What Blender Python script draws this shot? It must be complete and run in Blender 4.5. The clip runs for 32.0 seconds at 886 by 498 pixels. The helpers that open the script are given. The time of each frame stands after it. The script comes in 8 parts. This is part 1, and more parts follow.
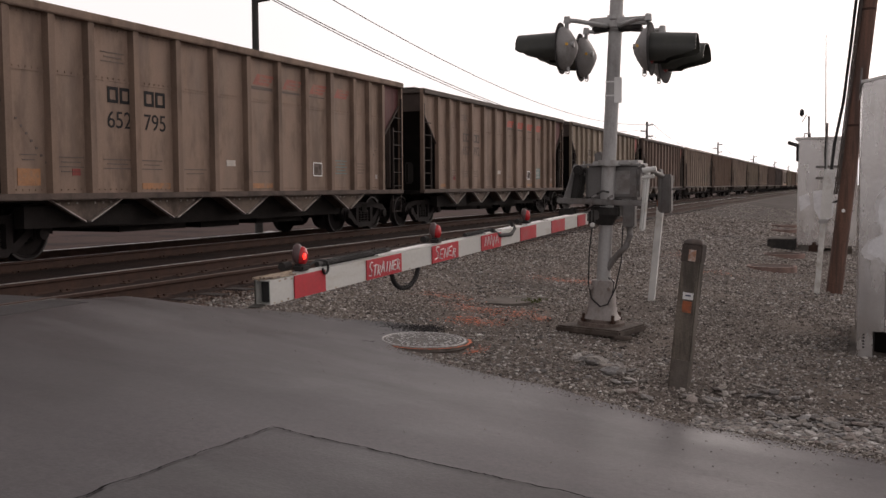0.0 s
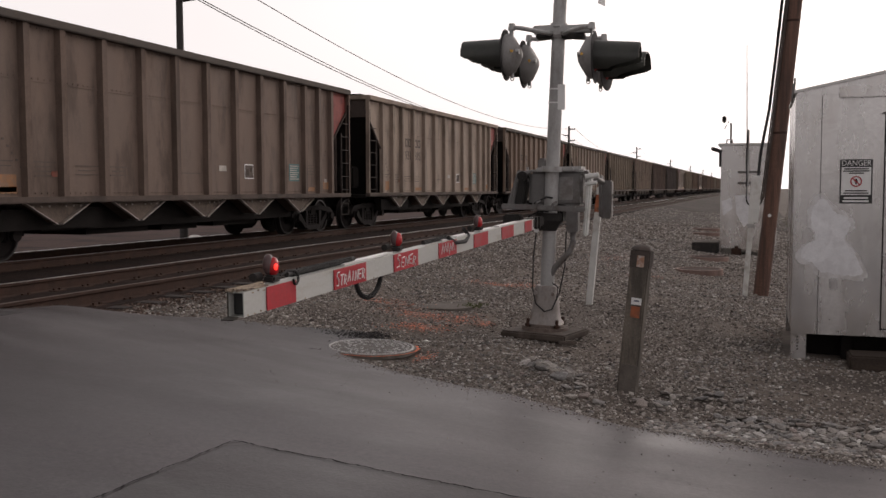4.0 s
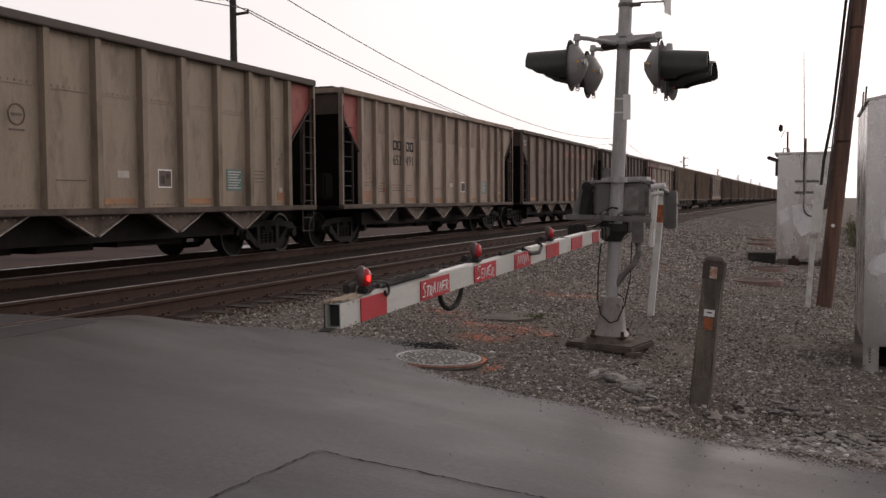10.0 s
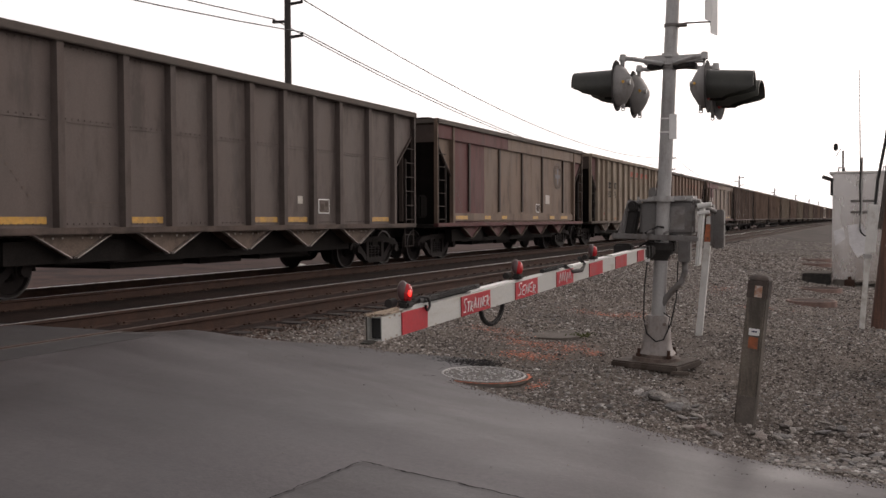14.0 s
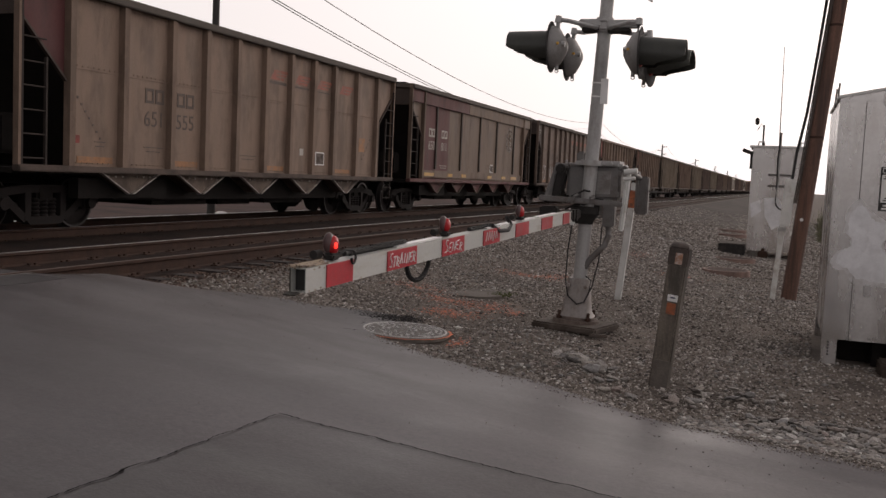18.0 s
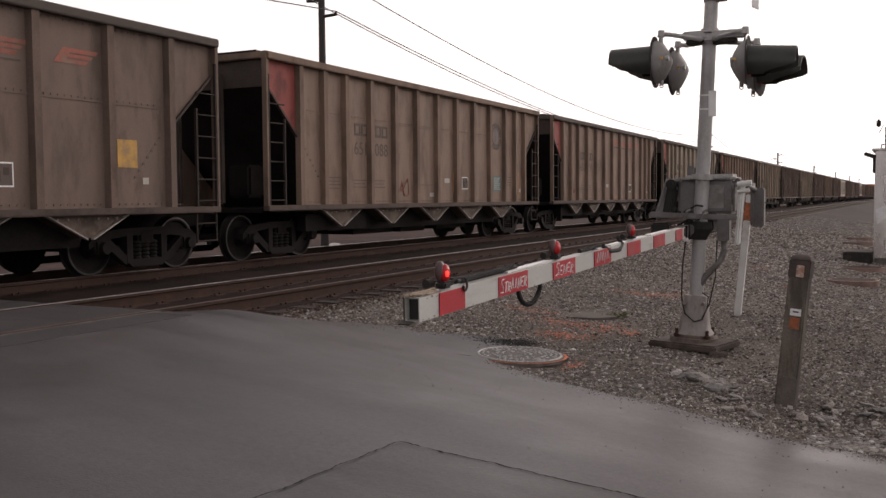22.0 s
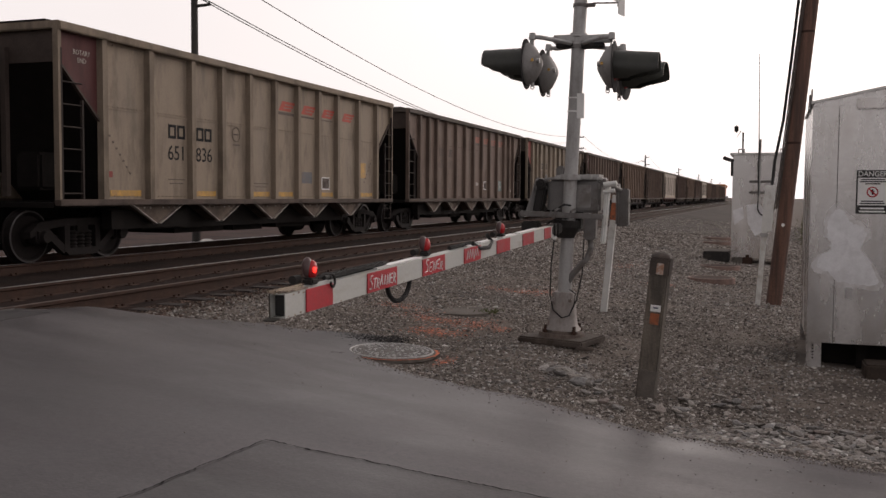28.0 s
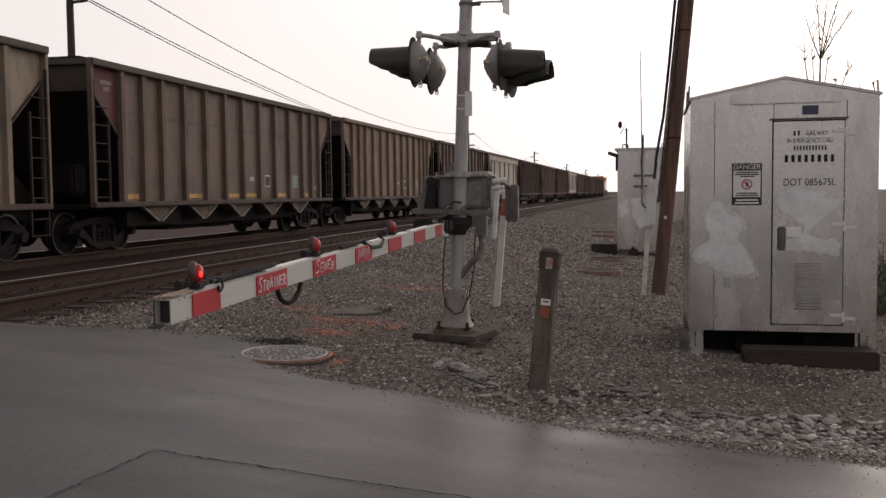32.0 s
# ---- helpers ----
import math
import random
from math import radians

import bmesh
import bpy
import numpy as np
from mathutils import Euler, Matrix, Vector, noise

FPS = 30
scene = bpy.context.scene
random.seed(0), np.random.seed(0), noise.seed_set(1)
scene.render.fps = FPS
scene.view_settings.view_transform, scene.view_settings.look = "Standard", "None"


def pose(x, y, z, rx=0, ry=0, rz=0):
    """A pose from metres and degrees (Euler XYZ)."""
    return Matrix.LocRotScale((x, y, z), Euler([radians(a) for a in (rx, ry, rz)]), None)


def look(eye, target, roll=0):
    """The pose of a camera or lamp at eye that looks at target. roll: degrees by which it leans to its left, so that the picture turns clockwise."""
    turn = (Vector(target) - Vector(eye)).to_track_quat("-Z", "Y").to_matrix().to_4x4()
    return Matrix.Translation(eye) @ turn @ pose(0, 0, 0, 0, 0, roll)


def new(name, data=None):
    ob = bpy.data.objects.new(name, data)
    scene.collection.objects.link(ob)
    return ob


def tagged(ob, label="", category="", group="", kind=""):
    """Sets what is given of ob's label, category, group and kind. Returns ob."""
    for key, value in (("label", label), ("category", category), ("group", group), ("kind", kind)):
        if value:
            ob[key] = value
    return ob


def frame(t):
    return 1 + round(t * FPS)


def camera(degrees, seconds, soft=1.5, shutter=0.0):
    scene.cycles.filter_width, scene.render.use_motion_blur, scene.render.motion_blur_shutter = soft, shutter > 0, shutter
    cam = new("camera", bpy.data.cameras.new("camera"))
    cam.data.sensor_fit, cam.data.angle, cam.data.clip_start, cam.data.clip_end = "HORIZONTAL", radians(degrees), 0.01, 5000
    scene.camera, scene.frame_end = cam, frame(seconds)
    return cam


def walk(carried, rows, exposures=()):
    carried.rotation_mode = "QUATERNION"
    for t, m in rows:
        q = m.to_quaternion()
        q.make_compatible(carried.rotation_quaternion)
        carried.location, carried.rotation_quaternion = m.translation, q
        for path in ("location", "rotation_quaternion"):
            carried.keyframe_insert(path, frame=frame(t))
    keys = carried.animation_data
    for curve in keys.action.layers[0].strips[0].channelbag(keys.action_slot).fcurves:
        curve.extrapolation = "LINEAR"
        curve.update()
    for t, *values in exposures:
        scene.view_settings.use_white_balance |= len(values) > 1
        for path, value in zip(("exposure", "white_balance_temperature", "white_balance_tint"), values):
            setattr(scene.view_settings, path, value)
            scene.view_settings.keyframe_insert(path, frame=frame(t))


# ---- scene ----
cam = camera(50.9, 32.0)

PATH = [
    (0, (7.257, 0.541, 1.078), (6.459, 2.37, 0.944), -0.3),
    (0.5, (7.247, 0.533, 1.075), (6.451, 2.362, 0.931), -0.3),
    (1, (7.246, 0.555, 1.066), (6.457, 2.387, 0.915), -0.2),
    (1.5, (7.241, 0.558, 1.067), (6.481, 2.401, 0.908), -0.2),
    (2, (7.223, 0.562, 1.069), (6.476, 2.411, 0.915), -0.1),
    (2.5, (7.24, 0.557, 1.067), (6.487, 2.405, 0.927), -0.1),
    (4.5, (6.833, 0.455, 1.139), (6.248, 2.364, 1.026), -0.2),
    (5, (6.647, 0.433, 1.159), (6.106, 2.358, 1.122), -0.0),
    (5.5, (6.58, 0.415, 1.159), (6.053, 2.345, 1.168), 0.3),
    (6, (6.595, 0.384, 1.159), (6.076, 2.315, 1.163), 0.6),
    (6.5, (6.583, 0.387, 1.154), (6.096, 2.327, 1.14), 0.8),
    (7, (6.549, 0.378, 1.164), (6.076, 2.321, 1.136), 1.3),
    (7.5, (6.547, 0.367, 1.171), (6.096, 2.315, 1.134), 0.8),
    (8, (6.55, 0.372, 1.162), (6.095, 2.318, 1.076), 0.1),
    (8.5, (6.591, 0.385, 1.162), (6.095, 2.32, 1.062), -0.1),
    (9, (6.716, 0.455, 1.13), (6.156, 2.371, 1.013), 0.1),
    (9.5, (6.791, 0.501, 1.12), (6.132, 2.385, 1.002), 0.2),
    (10, (6.79, 0.399, 1.121), (6.059, 2.258, 1.014), -0.3),
    (10.5, (6.809, 0.314, 1.118), (5.969, 2.127, 1.027), -1.4),
    (11, (6.814, 0.318, 1.114), (5.886, 2.088, 1.034), -1.7),
    (11.5, (6.806, 0.3, 1.105), (5.804, 2.03, 1.04), -0.5),
    (12, (6.83, 0.291, 1.101), (5.795, 2.001, 1.043), 0.3),
    (12.5, (6.853, 0.298, 1.107), (5.879, 2.043, 1.019), 0.5),
    (13, (6.883, 0.305, 1.114), (6.021, 2.107, 1.018), -0.2),
    (13.5, (6.906, 0.286, 1.113), (6.069, 2.101, 1.038), -0.5),
    (15.5, (6.866, 0.323, 1.103), (6.046, 2.146, 1.039), 1.0),
    (16, (6.858, 0.324, 1.108), (6.049, 2.151, 1.03), 1.1),
    (16.5, (6.861, 0.327, 1.108), (6.074, 2.163, 1.022), 2.4),
    (17, (6.855, 0.335, 1.11), (6.138, 2.199, 1.009), 3.1),
    (17.5, (6.85, 0.348, 1.102), (6.171, 2.224, 0.966), 3.0),
    (18, (6.855, 0.346, 1.1), (6.176, 2.221, 0.945), 2.6),
    (18.5, (6.857, 0.353, 1.101), (6.157, 2.22, 0.945), 2.0),
    (19, (6.859, 0.351, 1.097), (6.168, 2.223, 0.957), 1.4),
    (19.5, (6.864, 0.336, 1.103), (6.132, 2.193, 0.979), 0.9),
    (20, (6.864, 0.345, 1.11), (6.048, 2.167, 1.003), -0.1),
    (20.5, (6.86, 0.35, 1.107), (6.038, 2.171, 1.01), -0.6),
    (21, (6.856, 0.327, 1.11), (6.004, 2.133, 1.006), -0.3),
    (21.5, (6.871, 0.326, 1.115), (5.964, 2.105, 1.006), -0.5),
    (22, (6.87, 0.318, 1.115), (5.971, 2.101, 1.006), -0.4),
    (22.5, (6.856, 0.325, 1.11), (5.966, 2.113, 1.009), -0.4),
    (23, (6.848, 0.333, 1.118), (5.97, 2.127, 1.018), -0.3),
    (23.5, (6.856, 0.326, 1.121), (6.01, 2.137, 1.04), -0.9),
    (24, (6.866, 0.325, 1.134), (6.165, 2.198, 1.066), 0.2),
    (24.5, (6.881, 0.321, 1.125), (6.243, 2.215, 1.068), -0.0),
    (25, (6.876, 0.342, 1.119), (6.287, 2.251, 1.039), 0.2),
    (25.5, (6.898, 0.31, 1.116), (6.322, 2.22, 0.975), 0.5),
    (27.5, (6.922, 0.339, 1.116), (6.3, 2.232, 0.939), -0.4),
    (28, (6.916, 0.329, 1.111), (6.259, 2.215, 0.996), 0.4),
    (28.5, (6.911, 0.351, 1.106), (6.188, 2.213, 1.01), 0.8),
    (29, (6.913, 0.359, 1.115), (6.19, 2.221, 1.02), 0.5),
    (29.5, (6.943, 0.345, 1.115), (6.284, 2.231, 1.026), -0.2),
    (30, (6.923, 0.346, 1.121), (6.35, 2.258, 0.992), -0.6),
    (30.5, (6.932, 0.338, 1.12), (6.376, 2.255, 0.997), -0.5),
    (31, (6.937, 0.335, 1.125), (6.419, 2.263, 1.003), -0.2),
    (31.5, (6.929, 0.337, 1.124), (6.437, 2.272, 1.002), -0.5),
    (32, (6.934, 0.336, 1.117), (6.496, 2.284, 0.997), -0.6),
]
EXPOSURES = ((0, -0.07, 6850, 18), (2.5, -0.1, 6850, 18), (4.5, -0.3, 6700, 15), (5.2, -0.65, 6550, 12), (5.8, -0.95, 6550, 11), (7.2, -0.95, 6550, 11), (8.0, -0.7, 6600, 12), (9.0, -0.52, 6650, 14), (10.0, -0.2, 6800, 17), (11, -0.08, 6850, 18), (12, 0.0, 6850, 18), (13.5, 0.08, 6850, 17), (16, -0.25, 6700, 15), (17.5, -0.27, 6850, 17), (19, -0.2, 6850, 17), (21, -0.07, 6850, 18), (23, 0.03, 6850, 18), (24, -0.12, 6800, 17), (25, -0.5, 6650, 14), (27.5, -0.22, 6800, 17), (29, -0.24, 6850, 17), (32, -0.3, 6850, 16))
walk(cam, [(t, look(eye, target, roll)) for t, eye, target, roll in PATH], EXPOSURES)

# ---- world, sun, light ----
world = bpy.data.worlds.new("overcast_sky")
scene.world = world
world.use_nodes = True
SUN_EL, SUN_AZ = radians(22), radians(22)      # azimuth from +y towards +x


def build_world():
    nt = world.node_tree
    n, l = nt.nodes, nt.links
    n.clear()
    out = n.new("ShaderNodeOutputWorld")
    bg = n.new("ShaderNodeBackground")
    sky = n.new("ShaderNodeTexSky")
    sky.sky_type, sky.sun_disc = "NISHITA", False
    sky.sun_elevation, sky.sun_rotation = SUN_EL, SUN_AZ
    sky.dust_density, sky.air_density = 6.0, 1.5
    tc = n.new("ShaderNodeTexCoord")
    dot = n.new("ShaderNodeVectorMath")
    dot.operation = "DOT_PRODUCT"
    dot.inputs[1].default_value = (math.sin(SUN_AZ) * math.cos(SUN_EL), math.cos(SUN_AZ) * math.cos(SUN_EL), math.sin(SUN_EL))
    nrm = n.new("ShaderNodeVectorMath")
    nrm.operation = "NORMALIZE"
    # overcast: bright haze low down and towards the sun, duller overhead and behind
    ramp = n.new("ShaderNodeFloatCurve")
    cm = ramp.mapping.curves[0]
    for i, (x, y) in enumerate(((0.0, SKY_BACK), (0.5, SKY_BACK), (0.66, SKY_SIDE), (0.84, SKY_FRONT), (0.93, 0.52), (1.0, SKY_SUN))):
        if i in (0, 5):
            cm.points[0 if i == 0 else -1].location = (x, y)
        else:
            cm.points.new(x, y)
    ramp.mapping.update()
    half = n.new("ShaderNodeMath")
    half.operation = "MULTIPLY_ADD"
    half.inputs[1].default_value, half.inputs[2].default_value = 0.5, 0.5
    sep = n.new("ShaderNodeSeparateXYZ")
    high = n.new("ShaderNodeMapRange")
    high.interpolation_type = "SMOOTHSTEP"
    high.inputs["From Min"].default_value, high.inputs["From Max"].default_value = 0.28, 0.75
    high.inputs["To Min"].default_value, high.inputs["To Max"].default_value = 3.0, 3.0 * SKY_TOP
    both = n.new("ShaderNodeMath")
    both.operation = "MULTIPLY"
    cloud = n.new("ShaderNodeTexNoise")
    cloud.inputs["Scale"].default_value, cloud.inputs["Detail"].default_value = 2.2, 4.0
    cmap = n.new("ShaderNodeMapRange")
    cmap.inputs["To Min"].default_value, cmap.inputs["To Max"].default_value = 0.9, 1.1
    mul = n.new("ShaderNodeMath")
    mul.operation = "MULTIPLY"
    veil = n.new("ShaderNodeVectorMath")
    veil.operation = "SCALE"
    veil.inputs[0].default_value = (1.0, 0.985, 0.985)
    scl = n.new("ShaderNodeVectorMath")
    scl.operation = "SCALE"
    scl.inputs["Scale"].default_value = 0.09
    mix = n.new("ShaderNodeMix")
    mix.data_type = "RGBA"
    mix.inputs["Factor"].default_value = 0.88
    l.new(tc.outputs["Generated"], nrm.inputs[0])
    l.new(nrm.outputs[0], dot.inputs[0])
    l.new(dot.outputs["Value"], half.inputs[0])
    l.new(half.outputs[0], ramp.inputs["Value"])
    l.new(nrm.outputs[0], sep.inputs[0])
    l.new(sep.outputs["Z"], high.inputs["Value"])
    l.new(ramp.outputs[0], both.inputs[0])
    l.new(high.outputs["Result"], both.inputs[1])
    l.new(tc.outputs["Generated"], cloud.inputs["Vector"])
    l.new(cloud.outputs["Fac"], cmap.inputs["Value"])
    l.new(both.outputs[0], mul.inputs[0])
    l.new(cmap.outputs["Result"], mul.inputs[1])
    l.new(mul.outputs[0], veil.inputs["Scale"])
    l.new(sky.outputs[0], scl.inputs[0])
    l.new(scl.outputs[0], mix.inputs[6])
    l.new(veil.outputs[0], mix.inputs[7])
    l.new(mix.outputs[2], bg.inputs["Color"])
    l.new(bg.outputs[0], out.inputs[0])


SKY_BACK, SKY_SIDE, SKY_FRONT, SKY_SUN, SKY_TOP = 0.28, 0.375, 0.415, 0.93, 0.5
build_world()
sun_data = bpy.data.lights.new("sun", "SUN")
sun_data.energy, sun_data.angle, sun_data.color = 0.5, radians(25), (1.0, 0.96, 0.92)
sun = new("sun", sun_data)
sun.matrix_world = look((math.sin(SUN_AZ) * math.cos(SUN_EL) * 50, math.cos(SUN_AZ) * math.cos(SUN_EL) * 50, math.sin(SUN_EL) * 50), (0, 0, 0))


# ---- materials ----
def mat(name, col, rough=0.6, metal=0.0, var=0.2, scale=3.0, fine=60.0, bump=0.15, dirt=None, dirt_amt=0.45, dirt_scale=1.3,
        stretch=(1, 1, 1), spec=0.5, rvar=0.12, island=0.0, mixed=None, each=False):
    """A surface with grain, stains and relief. dirt: a second colour in cloudy blotches; stretch: squeezes the blotches into streaks."""
    m = bpy.data.materials.new(name)
    m.use_nodes = True
    nt = m.node_tree
    n, l = nt.nodes, nt.links
    b = n["Principled BSDF"]
    b.inputs["Metallic"].default_value = metal
    b.inputs["Specular IOR Level"].default_value = spec
    tc, oi = n.new("ShaderNodeTexCoord"), n.new("ShaderNodeObjectInfo")
    off = n.new("ShaderNodeVectorMath")
    off.operation = "MULTIPLY_ADD"
    sc = n.new("ShaderNodeCombineXYZ")
    for i in range(3):
        l.new(oi.outputs["Random"], sc.inputs[i])
    off.inputs[1].default_value = (37.0, 53.0, 71.0)
    l.new(sc.outputs[0], off.inputs[0])
    l.new(tc.outputs["Object"], off.inputs[2])
    mp = n.new("ShaderNodeVectorMath")
    mp.operation = "MULTIPLY"
    mp.inputs[1].default_value = stretch
    l.new(off.outputs[0], mp.inputs[0])
    big = n.new("ShaderNodeTexNoise")
    big.inputs["Scale"].default_value, big.inputs["Detail"].default_value, big.inputs["Roughness"].default_value = scale, 5.0, 0.62
    l.new(mp.outputs[0], big.inputs["Vector"])
    small = n.new("ShaderNodeTexNoise")
    small.inputs["Scale"].default_value, small.inputs["Detail"].default_value = fine, 3.0
    l.new(off.outputs[0], small.inputs["Vector"])
    add = n.new("ShaderNodeMath")
    add.operation = "MULTIPLY_ADD"
    add.inputs[1].default_value = 0.5
    l.new(small.outputs["Fac"], add.inputs[0])
    l.new(big.outputs["Fac"], add.inputs[2])
    rng = n.new("ShaderNodeMapRange")
    rng.inputs["From Min"].default_value, rng.inputs["From Max"].default_value = 0.4, 1.1
    rng.inputs["To Min"].default_value, rng.inputs["To Max"].default_value = 1 - var * 1.6, 1 + var * 1.2
    l.new(add.outputs[0], rng.inputs["Value"])
    base = n.new("ShaderNodeVectorMath")
    base.operation = "SCALE"
    base.inputs[0].default_value = col
    l.new(rng.outputs[0], base.inputs["Scale"])
    colour = base.outputs[0]
    if dirt:
        dn = n.new("ShaderNodeTexNoise")
        dn.inputs["Scale"].default_value, dn.inputs["Detail"].default_value, dn.inputs["Roughness"].default_value = dirt_scale, 7.0, 0.68
        l.new(mp.outputs[0], dn.inputs["Vector"])
        dr = n.new("ShaderNodeMapRange")
        dr.interpolation_type = "SMOOTHSTEP"
        dr.inputs["From Min"].default_value, dr.inputs["From Max"].default_value = 0.62 - dirt_amt * 0.35, 0.82 - dirt_amt * 0.3
        l.new(dn.outputs["Fac"], dr.inputs["Value"])
        mx = n.new("ShaderNodeMix")
        mx.data_type = "RGBA"
        l.new(dr.outputs[0], mx.inputs["Factor"])
        l.new(colour, mx.inputs[6])
        mx.inputs[7].default_value = (*dirt, 1)
        colour = mx.outputs[2]
    if mixed:
        ramp = n.new("ShaderNodeValToRGB")
        el = ramp.color_ramp.elements
        el[0].position, el[0].color = mixed[0][0], (*mixed[0][1], 1)
        el[1].position, el[1].color = mixed[-1][0], (*mixed[-1][1], 1)
        for p, c in mixed[1:-1]:
            el.new(p).color = (*c, 1)
        gi = n.new("ShaderNodeNewGeometry")
        l.new(oi.outputs["Random"] if each else gi.outputs["Random Per Island"], ramp.inputs["Fac"])
        tint = n.new("ShaderNodeVectorMath")
        tint.operation = "MULTIPLY"
        l.new(colour, tint.inputs[0])
        l.new(ramp.outputs["Color"], tint.inputs[1])
        colour = tint.outputs[0]
    if island:
        geo = n.new("ShaderNodeNewGeometry")
        ir = n.new("ShaderNodeMapRange")
        ir.inputs["To Min"].default_value, ir.inputs["To Max"].default_value = 1 - island, 1 + island
        l.new(geo.outputs["Random Per Island"], ir.inputs["Value"])
        iv = n.new("ShaderNodeVectorMath")
        iv.operation = "SCALE"
        l.new(colour, iv.inputs[0])
        l.new(ir.outputs[0], iv.inputs["Scale"])
        colour = iv.outputs[0]
    l.new(colour, b.inputs["Base Color"])
    rr = n.new("ShaderNodeMapRange")
    rr.inputs["From Min"].default_value, rr.inputs["From Max"].default_value = 0.3, 0.7
    rr.inputs["To Min"].default_value, rr.inputs["To Max"].default_value = max(rough - rvar, 0.03), min(rough + rvar, 1)
    l.new(big.outputs["Fac"], rr.inputs["Value"])
    l.new(rr.outputs[0], b.inputs["Roughness"])
    if bump:
        bp = n.new("ShaderNodeBump")
        bp.inputs["Strength"].default_value, bp.inputs["Distance"].default_value = bump, 0.02
        l.new(add.outputs[0], bp.inputs["Height"])
        l.new(bp.outputs[0], b.inputs["Normal"])
    return m


def glow(name, col, power):
    m = mat(name, col, rough=0.25, var=0.1, bump=0.0)
    b = m.node_tree.nodes["Principled BSDF"]
    b.inputs["Emission Color"].default_value, b.inputs["Emission Strength"].default_value = (*col, 1), power
    return m


M = {}


def aggregate(m):
    """Stone grain and faint streaks along the traffic's way for an asphalt surface."""
    nt = m.node_tree
    n, l = nt.nodes, nt.links
    b = n["Principled BSDF"]
    src = b.inputs["Base Color"].links[0].from_socket
    tc = n.new("ShaderNodeTexCoord")
    scale = n.new("ShaderNodeVectorMath")
    scale.operation = "MULTIPLY"
    scale.inputs[1].default_value = (0.14, 1.0, 1.0)
    grain, streak, speck = n.new("ShaderNodeTexNoise"), n.new("ShaderNodeTexNoise"), n.new("ShaderNodeTexVoronoi")
    grain.inputs["Scale"].default_value, grain.inputs["Detail"].default_value, grain.inputs["Roughness"].default_value = 26.0, 8.0, 0.78
    streak.inputs["Scale"].default_value, streak.inputs["Detail"].default_value, streak.inputs["Roughness"].default_value = 1.1, 7.0, 0.6
    speck.inputs["Scale"].default_value = 26.0
    l.new(tc.outputs["Object"], grain.inputs["Vector"])
    l.new(tc.outputs["Object"], speck.inputs["Vector"])
    l.new(tc.outputs["Object"], scale.inputs[0])
    l.new(scale.outputs[0], streak.inputs["Vector"])
    outs = []
    for sock, lo, hi, a, c in ((grain.outputs["Fac"], 0.34, 0.66, 0.76, 1.26), (streak.outputs["Fac"], 0.36, 0.64, 0.8, 1.2), (speck.outputs["Distance"], 0.03, 0.09, 1.6, 1.0)):
        mr = n.new("ShaderNodeMapRange")
        mr.inputs["From Min"].default_value, mr.inputs["From Max"].default_value = lo, hi
        mr.inputs["To Min"].default_value, mr.inputs["To Max"].default_value = a, c
        l.new(sock, mr.inputs["Value"])
        outs.append(mr.outputs[0])
    for o in outs:
        sc = n.new("ShaderNodeVectorMath")
        sc.operation = "SCALE"
        l.new(src, sc.inputs[0])
        l.new(o, sc.inputs["Scale"])
        src = sc.outputs[0]
    # damp stain by the manhole
    gap, warp, mr, sc = n.new("ShaderNodeVectorMath"), n.new("ShaderNodeMath"), n.new("ShaderNodeMapRange"), n.new("ShaderNodeVectorMath")
    gap.operation, warp.operation, sc.operation = "DISTANCE", "MULTIPLY_ADD", "SCALE"
    gap.inputs[1].default_value, warp.inputs[1].default_value = (2.75, 9.45, -0.4), 0.9
    mr.interpolation_type = "SMOOTHSTEP"
    mr.inputs["From Min"].default_value, mr.inputs["From Max"].default_value = 0.6, 1.25
    mr.inputs["To Min"].default_value, mr.inputs["To Max"].default_value = 0.5, 1.0
    l.new(tc.outputs["Object"], gap.inputs[0])
    l.new(streak.outputs["Fac"], warp.inputs[0])
    l.new(gap.outputs["Value"], warp.inputs[2])
    l.new(warp.outputs[0], mr.inputs["Value"])
    l.new(src, sc.inputs[0])
    l.new(mr.outputs[0], sc.inputs["Scale"])
    l.new(sc.outputs[0], b.inputs["Base Color"])


